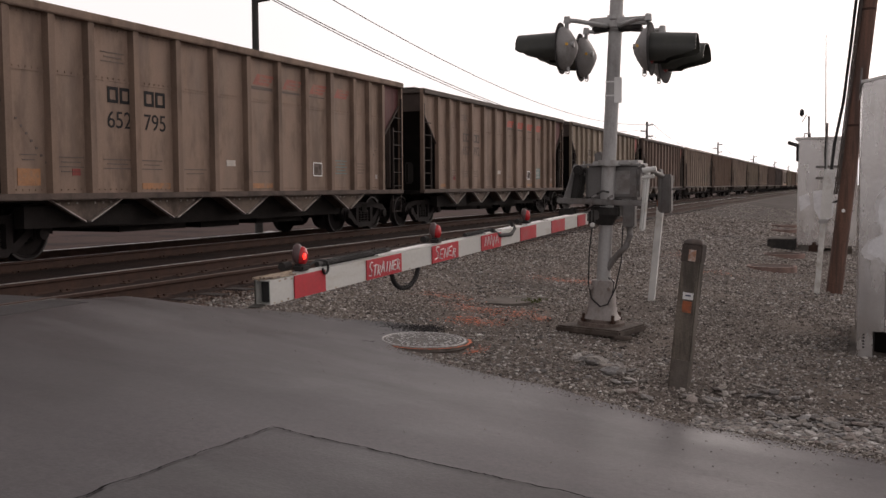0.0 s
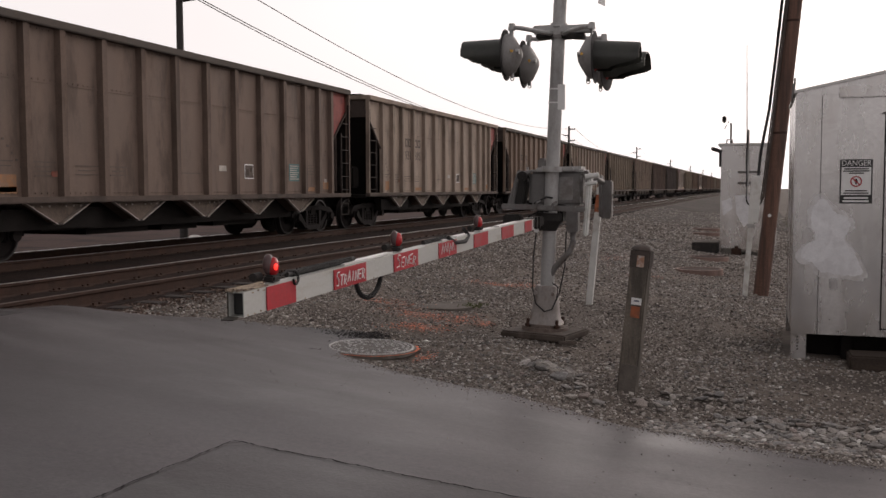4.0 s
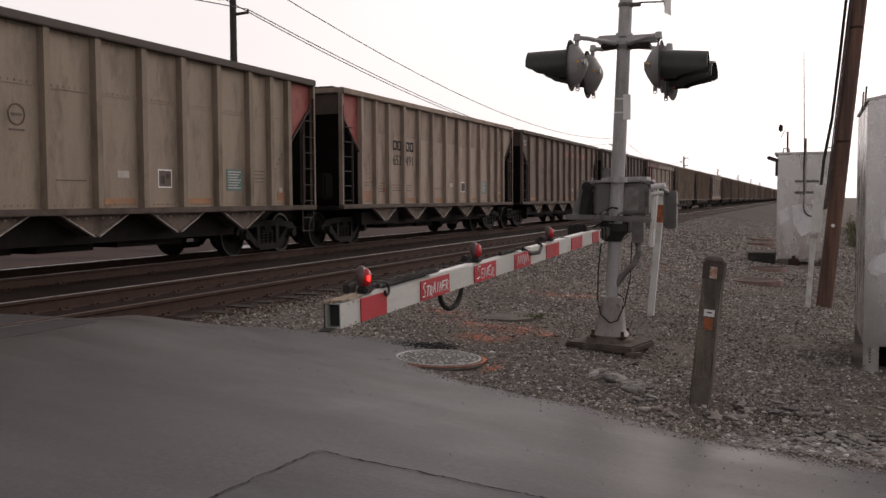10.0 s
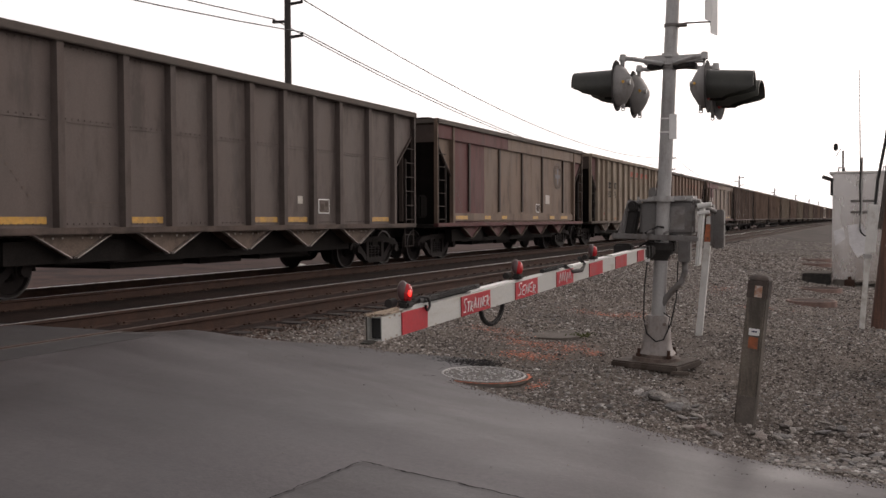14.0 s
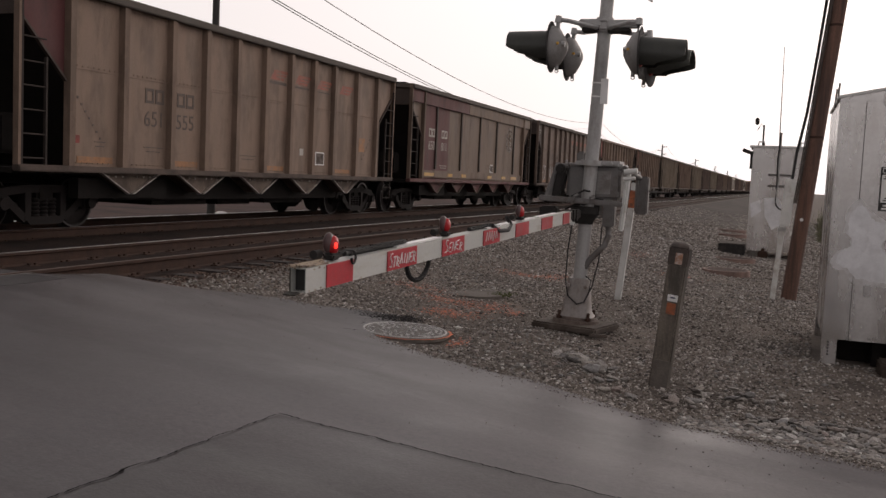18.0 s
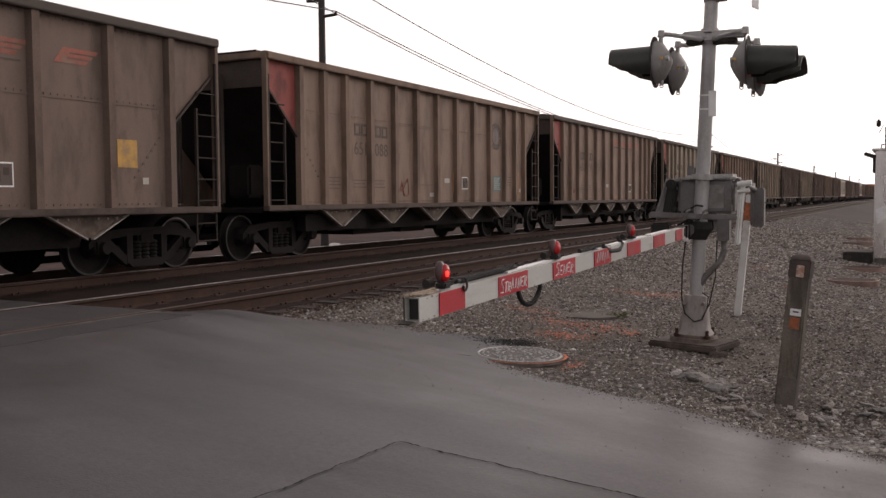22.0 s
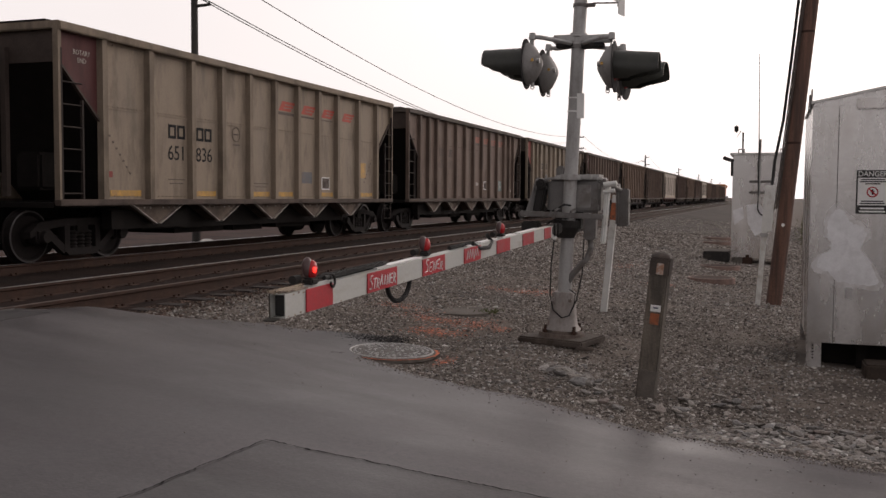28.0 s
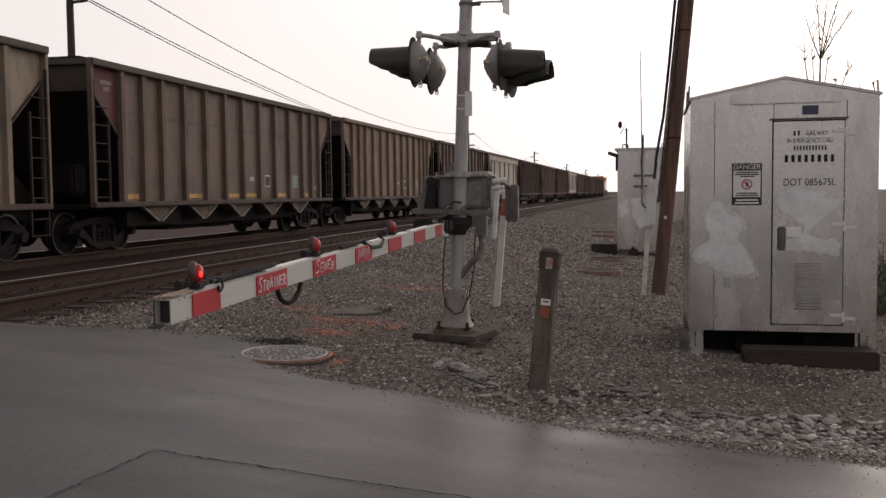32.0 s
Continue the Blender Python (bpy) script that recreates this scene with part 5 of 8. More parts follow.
OLD = (("stencil", 1, 0.0, 1.42, 0.5, 0.3, "faded_dark"), ("stencil", 2, 0.1, 1.45, 0.6, 0.22, "faded_dark"), ("stencil", 3, -0.1, 1.45, 0.5, 0.22, "faded_dark"), ("stencil", 4, 0, 1.36, 0.6, 0.14, "faded_dark"), ("stencil", 6, 0, 1.36, 0.55, 0.12, "faded_dark"), ("stencil", 2, 0.05, 3.1, 0.5, 0.22, "faded_dark"), ("placard", 8, 0.02, 1.46, 0.28, 0.28, "ink"), ("patch", 5, 0.02, 1.53, 0.27, 0.11, "faded_white"), ("stencil", 9, 0.0, 1.5, 0.5, 0.4, "teal"), ("stencil", 10, 0, 1.5, 0.4, 0.3, "faded_dark"), ("patch", 11, 0.1, 1.32, 0.1, 0.1, "faded_white"), ("patch", 1, 0.1, 1.32, 0.16, 0.1, "redpatch"))
LEASE = PLAIN + (("patch", 0, 0.0, 1.21, 0.42, 0.26, "faded_orange"), ("stencil", 0, 0.0, 1.5, 0.3, 0.14, "faded_dark"), ("patch", 1, 0.22, 1.36, 0.13, 0.09, "faded_red"), ("patch", 11, 0.12, 1.2, 0.3, 0.18, "faded_orange"))


def style_of(k):
    s = {"label": "grimy tan ribbed coal hopper car", "body": "tan", "seed": k, "marks": PLAIN, "faint": True, "number": ("", ""), "yellow": (0, 10)}
    looks = {
        -1: dict(body="tan"),
        0: dict(body="tan", corner="body_maroon", corner_end="far", number=("652", "795"), faint=False, logo=True, yellow=(3, 6), label="grimy tan coal hopper car with dark numbers and faded red marking", marks=OLD + (("patch", 0, 0.0, 1.24, 0.4, 0.24, "faded_orange"), ("stencil", 0, 0.0, 1.52, 0.3, 0.14, "faded_dark"))),
        1: dict(body="tan", number=("652", "992"), logo="strong", corner="body_maroon", corner_end="far", yellow=(0, 8, 11), marks=OLD + (("board", 9, 0.04, 1.53, 0.5, 0.38, "teal_board"),), label="tan coal hopper car with a dark red far corner"),
        2: dict(body="light", number=("931", "868"), corner="redpatch", corner_end="far", yellow=(3, 8), marks=LEASE, label="pale tan coal hopper car with a red far corner"),
        3: dict(body="dull", corner="redpatch", corner_end="far", marks=LEASE),
        4: dict(body="bright", corner="redpatch", corner_end="far", number=("931", "885"), yellow=(3, 8), marks=LEASE, label="pale tan coal hopper car with a red far corner"),
        5: dict(body="tan", number=("931", "760"), corner="redpatch", corner_end="far", yellow=(3,), marks=LEASE + (("tag", 9, 0.0, 1.8, 0.5, 0.7, "faded_dark"),)),
        6: dict(body="bright", number=("931", "840"), corner="redpatch", corner_end="far", yellow=(3, 5), marks=LEASE, label="pale tan coal hopper car with a red far corner"),
        7: dict(body="light", number=("939", "725"), seal=True, corner="redpatch", corner_end="far", yellow=(6, 8), marks=LEASE, label="pale tan coal hopper car with a red far corner"),
        8: dict(body="bright", band=True, corner="redpatch", corner_end="near", number=("653", "491"), faint=False, yellow=(3, 5, 8), marks=LEASE, label="pale tan coal hopper car with a red near corner"),
        9: dict(body="dull", sparse=True, logo=True, corner="body_grey", corner_end="near", rotary=True, number=("650", "505"), yellow=(0, 5, 6), marks=SPARSE, label="brown coal hopper car with a dark near corner"),
        10: dict(body="grey", sparse=True, yellow=(0, 2, 5, 6, 9), bright=True, marks=SPARSE, label="dark grey-brown soot-covered coal hopper car"),
        11: dict(body="rose", wide=True, ring=True, first="maroon", pale_text=True, faint=False, number=None, yellow=(), corner="body_maroon", corner_end="far", marks=(("patch", 4, -0.56, 1.77, 0.44, 0.3, "faded_white"), ("placard", 3, 0.58, 1.46, 0.28, 0.26, "ink")), label="coal hopper car with a maroon end and wide brown panels"),
        12: dict(body="light", corner="body_maroon", corner_end="near", logo="strong", seal=True, number=("652", "975"), faint=False, yellow=(3, 6, 8), marks=OLD, label="pale tan coal hopper car with bright red marking and dark numbers"),
        13: dict(body="tan", sparse=True, logo=True, corner="body_maroon", corner_end="near", number=("651", "555"), yellow=(0, 2, 5, 8), marks=SPARSE + (("patch", 9, -0.15, 1.8, 0.34, 0.34, "faded_orange"), ("patch", 0, -0.42, 1.42, 0.14, 0.12, "redpatch"), ("stencil", 0, 0.1, 1.35, 0.26, 0.16, "faded_dark")), label="tan coal hopper car with dark numbers and faded red marking"),
        14: dict(body="rose", wide=True, first="maroon", pale_text=True, faint=False, number=("650", "811"), ring="pale", yellow=(), marks=(("placard", 3, 0.52, 1.46, 0.27, 0.26, "ink"), ("stencil", 1, -0.4, 1.4, 0.7, 0.14, "faded_white")), label="coal hopper car with a maroon end and wide brown panels"),
        15: dict(body="dull", sparse=True, corner="body_grey", corner_end="near", rotary=True, chalk=True, logo=True, number=("652", "141"), yellow=(0, 1, 2, 4, 5), marks=(("placard", 7, 0.0, 1.45, 0.28, 0.3, "ink"), ("patch", 0, -0.42, 1.42, 0.18, 0.1, "faded_white"), ("patch", 9, 0.1, 1.4, 0.12, 0.1, "faded_white"), ("patch", 9, -0.25, 1.79, 0.38, 0.4, "yellow")), label="brown coal hopper car with a white chalked heart and scrawl"),
        16: dict(body="tan", ring=True, corner="redpatch", corner_end="near", number=("651", "088"), yellow=(), marks=PLAIN + (("patch", 6, 0.42, 1.5, 0.08, 0.5, "faded_orange"), ("patch", 11, 0.0, 1.5, 0.1, 0.7, "faded_orange"), ("tag", 4, 0.0, 1.45, 0.5, 0.6, "faded_red"), ("patch", 5, 0.3, 1.2, 0.2, 0.09, "faded_white")), label="tan coal hopper car with a faded ring emblem"),
        17: dict(body="tan", corner="redpatch", corner_end="near", logo=True, number=("652", "791"), seal=True, yellow=(6,), marks=OLD, label="tan coal hopper car with faded red marking"),
        18: dict(body="light", corner="redpatch", corner_end="near", number=("931", "703"), yellow=(3, 8), marks=LEASE, label="pale tan coal hopper car with a red near corner"),
        19: dict(body="tan", corner="redpatch", corner_end="near", marks=LEASE),
        20: dict(body="light", sparse=True, corner="body_maroon", corner_end="near", rotary=True, number=("651", "836"), faint=False, seal=True, logo="strong", bright=True, yellow=(0, 2, 4, 5, 7, 9), marks=SPARSE[:3] + (("patch", 9, -0.2, 1.75, 0.36, 0.4, "yellow"), ("patch", 0, -0.4, 1.42, 0.12, 0.1, "redpatch"), ("patch", 6, 0.0, 1.5, 0.5, 0.26, "faded_blue")), label="pale tan coal hopper car with dark numbers, brown near corner"),
        21: dict(body="dull", logo=True, yellow=(), number=("652", "310"), marks=PLAIN, label="dull brown coal hopper car with faded red marking"),
        22: dict(body="light", corner="redpatch", corner_end="near", number=("653", "407"), yellow=(3, 5, 8), marks=LEASE, label="pale tan coal hopper car with a red near corner"),
        23: dict(body="dull", corner="body_maroon", corner_end="near", rotary=True, bright=True, yellow=(0, 3, 5, 6, 8, 10), label="sooty brown coal hopper car with yellow reflectors"),
        24: dict(body="tan"), 25: dict(body="dull"), 26: dict(body="pale", wide=True, label="pale coal hopper car"), 30: dict(body="pale", wide=True, label="pale coal hopper car"),
    }
    s.update(looks.get(k, dict(body=("dull", "tan", "brown", "tan", "dull")[k % 5], label="sooty brown ribbed coal hopper car")))
    if not s["number"] or s["number"] == ("", ""):
        s["number"] = None
    return s


LAST = 35
for k in range(-2, LAST + 1):
    coal_car(k, style_of(k))


def locomotive(k):
    lo = thing("locomotive", "orange and black diesel locomotive at the train's far end", "locomotive", (TRAIN_X, FIRST_END + PITCH * k - LENGTH, 0))
    bm = bmesh.new()
    box(bm, (0, 9, 1.2), (3.0, 20, 0.5), bevel=0.05)
    box(bm, (0, 9, 0.75), (2.4, 5, 0.7), bevel=0.1)
    part("underframe", bm, M["dark"], lo)
    bm = bmesh.new()
    box(bm, (0, 10, 2.8), (2.2, 14, 2.6), bevel=0.08)
    box(bm, (0, 14, 3.9), (2.9, 3.6, 0.7), bevel=0.1)
    part("hood", bm, M["loco_orange"], lo)
    bm = bmesh.new()
    box(bm, (0, 1.6, 2.9), (3.0, 2.6, 3.0), bevel=0.12)
    part("cab", bm, M["loco_orange"], lo)
    bm = bmesh.new()
    box(bm, (0, 0.29, 3.5), (2.4, 0.06, 0.7))
    part("cab_window", bm, M["dark"], lo)
    for y in (2.0, 15.5):
        for dy in (-1.6, 0, 1.6):
            bm = bmesh.new()
            tube(bm, (-0.8, y + dy, 0.5), (0.8, y + dy, 0.5), 0.5, n=20)
            part("wheelset", bm, M["steel_dark"], lo)
    CARS[k] = lo


locomotive(LAST + 1)


# ---- crossing signal and gate ----
MX, MY = 4.715, 10.82


def crossing_signal():
    z0 = -0.56
    sig = thing("crossing_signal", "grey steel crossing signal mast with two pairs of hooded red lights", "crossing signal", (MX, MY, z0))
    lean = Matrix.Rotation(radians(2.4), 4, "Y")          # the mast leans a little

    def up(x, y, z):
        return lean @ Vector((x, y, z))
    bm = bmesh.new()
    box(bm, (0.0, 0.0, 0.035), (0.8, 0.66, 0.08), Matrix.Rotation(radians(-14), 3, "Z"), bevel=0.018)
    box(bm, (0.34, -0.4, 0.0), (0.2, 0.06, 0.04), Matrix.Rotation(radians(20), 3, "Z"), bevel=0.01)
    part("foundation_slab", bm, M["base_concrete"], sig, "rust-stained concrete foundation slab")
    bm = bmesh.new()
    tube(bm, up(0, 0, 0.1), up(0, 0, 5.6), 0.079, 0.07, n=24)
    part("mast", bm, M["galv"], sig)
    # flared base with its flange and bolts
    bm = bmesh.new()
    rings = []
    for z, r in ((0.15, 0.2), (0.2, 0.165), (0.32, 0.145), (0.56, 0.125), (0.58, 0.115)):
        rings.append([bm.verts.new(up(r * math.copysign(abs(math.cos(t)) ** 0.5, math.cos(t)), r * math.copysign(abs(math.sin(t)) ** 0.5, math.sin(t)), z)) for t in (2 * math.pi * (i + 0.5) / 20 for i in range(20))])
    for ra, rb in zip(rings, rings[1:]):
        for i in range(20):
            bm.faces.new((ra[i], ra[(i + 1) % 20], rb[(i + 1) % 20], rb[i]))
    bm.faces.new(rings[-1])
    for sx in (-1, 1):
        tube(bm, up(sx * 0.1, -0.12, 0.5), up(sx * 0.1, -0.16, 0.5), 0.022, n=8)
    base = part("mast_base", bm, M["basegalv"], sig, "flared cast base with rusty bolts")
    bm = bmesh.new()
    tube(bm, up(0, 0, 0.07), up(0, 0, 0.115), 0.27, 0.26, n=28)
    tube(bm, up(0, 0, 0.11), up(0, 0, 0.15), 0.225, 0.2, n=28)
    part("flange", bm, M["rustflange"], base, "rust-brown round base flange")
    for sx in (-1, 1):
        for sy in (-1, 1):
            bm = bmesh.new()
            tube(bm, up(sx * 0.165, sy * 0.165, 0.1), up(sx * 0.165, sy * 0.165, 0.21), 0.018, n=8)
            tube(bm, up(sx * 0.165, sy * 0.165, 0.12), up(sx * 0.165, sy * 0.165, 0.155), 0.032, n=6)
            part("anchor_bolt", bm, M["rail"], base, "rusty anchor bolt")
    for z in (3.36, 3.44):
        bm = bmesh.new()
        tube(bm, up(0, 0, z - 0.03), up(0, 0, z + 0.03), 0.09, n=24)
        box(bm, up(0.11, 0.0, z), (0.08, 0.04, 0.05))
        part("mast_clamp", bm, M["galv"], sig)
    # gate mechanism
    bm = bmesh.new()
    box(bm, up(0.03, 0.24, 1.68), (0.62, 0.36, 0.4), bevel=0.035)
    case = part("gate_mechanism_box", bm, M["greycast"], sig, "grey cast gate mechanism case")
    bm = bmesh.new()
    box(bm, up(0.03, 0.24, 1.875), (0.65, 0.39, 0.03), bevel=0.012)
    box(bm, up(0.17, 0.24, 1.89), (0.34, 0.34, 0.08), bevel=0.035)
    for x in (-0.3, -0.12, 0.1, 0.29):
        tube(bm, up(x, 0.06, 1.87), up(x, 0.06, 1.905), 0.014, n=8)
    part("case_lid", bm, M["galv"], case, "pale domed lid with bolt heads")
    bm = bmesh.new()
    box(bm, up(-0.16, 0.2, 1.95), (0.1, 0.1, 0.13), bevel=0.02)
    part("motor_cap", bm, M["greycast"], case)
    bm = bmesh.new()
    for z in (1.56, 1.8):
        box(bm, up(0.31, 0.1, z), (0.03, 0.05, 0.07), bevel=0.008)
    box(bm, up(0.12, 0.055, 1.68), (0.22, 0.012, 0.26), bevel=0.005)
    part("inspection_cover", bm, M["housing"], case, "lighter inspection cover with hasps")
    bm = bmesh.new()
    tube(bm, up(-0.33, -0.08, 1.8), up(-0.33, 0.0, 1.8), 0.055, n=16)
    tube(bm, up(-0.33, -0.1, 1.8), up(-0.33, -0.07, 1.8), 0.03, n=10)
    part("pulley", bm, M["dark"], sig, "dark round pivot boss")
    for z, x in ((1.55, -0.1), (1.47, 0.05), (1.4, -0.16)):
        bm = bmesh.new()
        bent(bm, [up(x - 0.06, -0.12, z - 0.05), up(x, -0.17, z - 0.02), up(x + 0.08, -0.16, z + 0.03), up(x + 0.13, -0.08, z + 0.02)], 0.012, 6)
        part("control_cable", bm, M["cable"], sig, "short looped control cable")
    bm = bmesh.new()
    tube(bm, up(-0.02, -0.02, 1.2), up(-0.02, -0.02, 1.32), 0.1, 0.155, n=20)
    tube(bm, up(-0.02, -0.02, 1.32), up(-0.02, -0.02, 1.4), 0.16, 0.15, n=20)
    box(bm, up(-0.02, 0.16, 1.36), (0.3, 0.26, 0.2), bevel=0.04)
    part("gear_case", bm, M["dark"], sig, "dark greasy gear case")
    bm = bmesh.new()
    box(bm, up(0.25, 0.06, 1.32), (0.13, 0.16, 0.26), bevel=0.015)
    part("switch_box", bm, M["greycast"], sig, "small grey switch box")
    bm = bmesh.new()
    tube(bm, up(0, 0, 1.86), up(0, 0, 1.92), 0.12, n=24)
    box(bm, up(0.03, 0.0, 1.89), (0.42, 0.07, 0.045), bevel=0.01)
    part("mechanism_clamp", bm, M["galv"], sig)
    bm = bmesh.new()
    box(bm, up(-0.04, -0.22, 1.46), (0.94, 0.075, 0.06), Matrix.Rotation(radians(2), 3, "Y"), bevel=0.01)
    for x in (-0.12, 0.06):
        bent(bm, [up(x, -0.27, 1.42), up(x + 0.02, -0.28, 1.51), up(x + 0.04, -0.2, 1.53)], 0.014, 6)
    part("cross_shaft", bm, M["greycast"], sig, "weathered square cross shaft")
    for x0, x1, z0_, z1_, mt, w in ((-0.45, -0.36, 1.42, 1.86, "greycast", 0.08), (0.41, 0.42, 1.16, 1.86, "paint_white", 0.045)):
        bm = bmesh.new()
        a, b = up(x0, -0.02, z0_), up(x1, 0.08, z1_)
        q = (b - a).to_track_quat("Z", "Y").to_matrix()
        box(bm, (a + b) / 2, (0.05, w * 1.6, (b - a).length), q, bevel=0.015)
        tube(bm, b + Vector((-0.05, -0.06, -0.04)), b + Vector((0.1, -0.06, -0.02)), 0.03, n=10)
        tube(bm, b + Vector((-0.05, -0.06, -0.12)), b + Vector((0.08, -0.06, -0.1)), 0.022, n=8)
        arm = part("support_arm", bm, M[mt], sig, "gate support arm")
    bm = bmesh.new()
    box(bm, up(-0.35, 0.06, 1.62), (0.1, 0.2, 0.4), Matrix.Rotation(radians(10), 3, "Y"), bevel=0.02)
    box(bm, up(-0.4, -0.12, 1.3), (0.2, 0.16, 0.14), bevel=0.02)
    part("linkage", bm, M["dark"], sig, "dark linkage plate")
    bm = bmesh.new()
    box(bm, up(0.46, 1.05, 1.56), (0.14, 0.16, 0.46), bevel=0.015)
    box(bm, up(0.4, 1.0, 1.6), (0.03, 0.2, 0.5), bevel=0.01)
    box(bm, up(0.6, 1.05, 1.62), (0.16, 0.03, 0.018))
    tube(bm, up(0.36, 0.1, 1.86), up(0.42, 1.05, 1.76), 0.03, n=10)
    part("counterweight", bm, M["greycast"], sig, "grey counterweight plates")
    bm = bmesh.new()
    bent(bm, [up(0.25, 0.06, 1.2), up(0.27, 0.03, 1.1), up(0.24, 0.0, 0.98), up(0.16, -0.02, 0.88), up(0.08, -0.03, 0.78), up(0.04, -0.02, 0.7)], 0.036, 10)
    part("conduit_elbow", bm, M["greycast"], sig, "flexible grey cable conduit")
    for pts in ([up(-0.13, -0.08, 1.25), up(-0.15, -0.1, 0.9), up(-0.14, -0.12, 0.55), up(-0.09, -0.15, 0.38), up(0.02, -0.17, 0.3), up(0.1, -0.16, 0.33), up(0.16, -0.1, 0.5), up(0.2, -0.04, 0.8), up(0.19, 0.0, 1.2)],
                [up(0.08, -0.1, 0.62), up(0.15, -0.12, 0.58), up(0.14, -0.12, 0.46)]):
        bm = bmesh.new()
        bent(bm, pts, 0.008, 6)
        part("loose_cable", bm, M["cable"], sig, "thin black hanging cable")
    bm = bmesh.new()
    box(bm, up(-0.13, -0.1, 1.2), (0.05, 0.04, 0.05), bevel=0.01)
    part("junction_box", bm, M["sign_white"], sig, "small white junction box")
    # white label on the mast
    bm = bmesh.new()
    box(bm, up(0.075, -0.06, 2.69), (0.085, 0.012, 0.28), Matrix.Rotation(radians(25), 3, "Z"), bevel=0.005)
    for dz in (-0.06, 0.09):
        tube(bm, up(0, 0, 2.69 + dz - 0.008), up(0, 0, 2.69 + dz + 0.008), 0.08, n=24)
    part("mast_label", bm, M["sign_white"], sig, "white enamel plate")
    # cross arms and the four lights
    bm = bmesh.new()
    box(bm, up(-0.13, -0.02, 3.43), (0.3, 0.16, 0.09), bevel=0.015)
    box(bm, up(0.2, -0.02, 3.435), (0.36, 0.16, 0.08), bevel=0.015)
    part("junction_arm", bm, M["galv"], sig, "boxed light bracket")
    bm = bmesh.new()
    tube(bm, up(0, -0.01, 3.34), up(0, -0.01, 3.5), 0.095, n=20)
    for dz in (3.37, 3.46):
        tube(bm, up(-0.04, -0.11, dz), up(0.04, -0.11, dz), 0.014, n=8)
    part("bracket_collar", bm, M["galv"], sig, "pale bolted collar round the mast")
    for dx, w in ((-0.13, 0.22), (0.17, 0.26)):
        bm = bmesh.new()
        box(bm, up(dx, -0.03, 3.36), (w, 0.13, 0.055), bevel=0.012)
        part("bracket_clamp", bm, M["dark"], sig, "dark underside clamp of the light bracket")
    for s, x in ((-1, -0.43), (1, 0.44)):
        for dy in (-0.42, 0.38):
            bm = bmesh.new()
            bent(bm, [up(s * 0.06, dy * 0.15, 3.38), up(s * 0.14, dy * 0.5, 3.38), up(x * 0.75, dy, 3.39), up(x * 0.97, dy, 3.4), up(x, dy, 3.37), up(x, dy, 3.28)], 0.024, 8)
            tube(bm, up(x, dy, 3.37), up(x, dy, 3.44), 0.042, 0.034, n=10)
            part("light_bracket", bm, M["galv"], sig)
            c = up(x - s * 0.0, dy, 3.085)
            tilt = Matrix.Translation(c + Vector((0, 0, 0.02 if s < 0 else -0.01))) @ Matrix.Rotation(radians((1 if dy < 0 else -7) if s > 0 else 1), 4, "Z")
            q = tilt @ Matrix.Rotation(radians(90 * s), 4, "Y")
            bm = bmesh.new()
            bmesh.ops.create_cone(bm, cap_ends=True, segments=36, radius1=0.275, radius2=0.275, depth=0.006, matrix=q @ Matrix.Translation((0, 0, 0.05)))
            bg = part("background_disc", bm, M["disc"], sig, "round black signal background")
            bm = bmesh.new()
            prof = ((0.045, 0.225), (0.015, 0.228), (-0.045, 0.19), (-0.1, 0.1), (-0.13, 0.035), (-0.132, 0.0))
            rings = [[bm.verts.new(q @ Vector((r * math.cos(2 * math.pi * i / 24), r * math.sin(2 * math.pi * i / 24), z))) for i in range(24)] for z, r in prof[:-1]]
            for ra, rb in zip(rings, rings[1:]):
                for i in range(24):
                    bm.faces.new((ra[i], ra[(i + 1) % 24], rb[(i + 1) % 24], rb[i]))
            bm.faces.new(rings[-1])
            bm.faces.new(rings[0][::-1])
            house = part("lamp_housing", bm, M["housing"], bg, "grey domed lamp housing")
            bm = bmesh.new()
            tube(bm, tilt @ Vector((-s * 0.02, 0, -0.2)), tilt @ Vector((-s * 0.02, 0, -0.25)), 0.022, n=8)
            bent(bm, [tilt @ Vector((-s * 0.02 + 0.02 * math.cos(t), 0, -0.255 + 0.02 * math.sin(t))) for t in (i * 0.7 for i in range(10))], 0.006, 5)
            part("latch", bm, M["galv"], bg, "small latch")
            bm = bmesh.new()
            tube(bm, tilt @ Vector((-s * 0.05, -0.1, 0.02)), tilt @ Vector((-s * 0.12, -0.1, 0.02)), 0.03, n=10)
            part("side_port", bm, M["galv"], bg, "small side sighting port")
            bm = bmesh.new()
            tube(bm, tilt @ Vector((-s * 0.06, -0.185, 0.015)), tilt @ Vector((-s * 0.06, -0.2, 0.015)), 0.015, n=12)
            part("sighting_lens", bm, M["amber"], bg, "small amber sighting lens")
            bm = bmesh.new()
            n = 30
            rings = []
            for k in range(2):
                ring = []
                for i in range(n + 1):
                    a = radians(-50 + 280 * i / n)
                    r = 0.165 + 0.012 * k
                    length = 0.47 - 0.31 * ease(-0.05, -0.75, math.sin(a))
                    ring.append((bm.verts.new(tilt @ Vector((s * 0.05, r * math.cos(a), r * math.sin(a)))), bm.verts.new(tilt @ Vector((s * (0.05 + length), r * 0.95 * math.cos(a), r * 0.95 * math.sin(a) - (0.07 if s > 0 else 0.0) * length)))))
                rings.append(ring)
            for ring in rings:
                for (a0, a1), (b0, b1) in zip(ring, ring[1:]):
                    bm.faces.new((a0, b0, b1, a1))
            for (a0, a1), (b0, b1), (c0, c1), (d0, d1) in zip(rings[0], rings[0][1:], rings[1], rings[1][1:]):
                bm.faces.new((a1, b1, d1, c1))
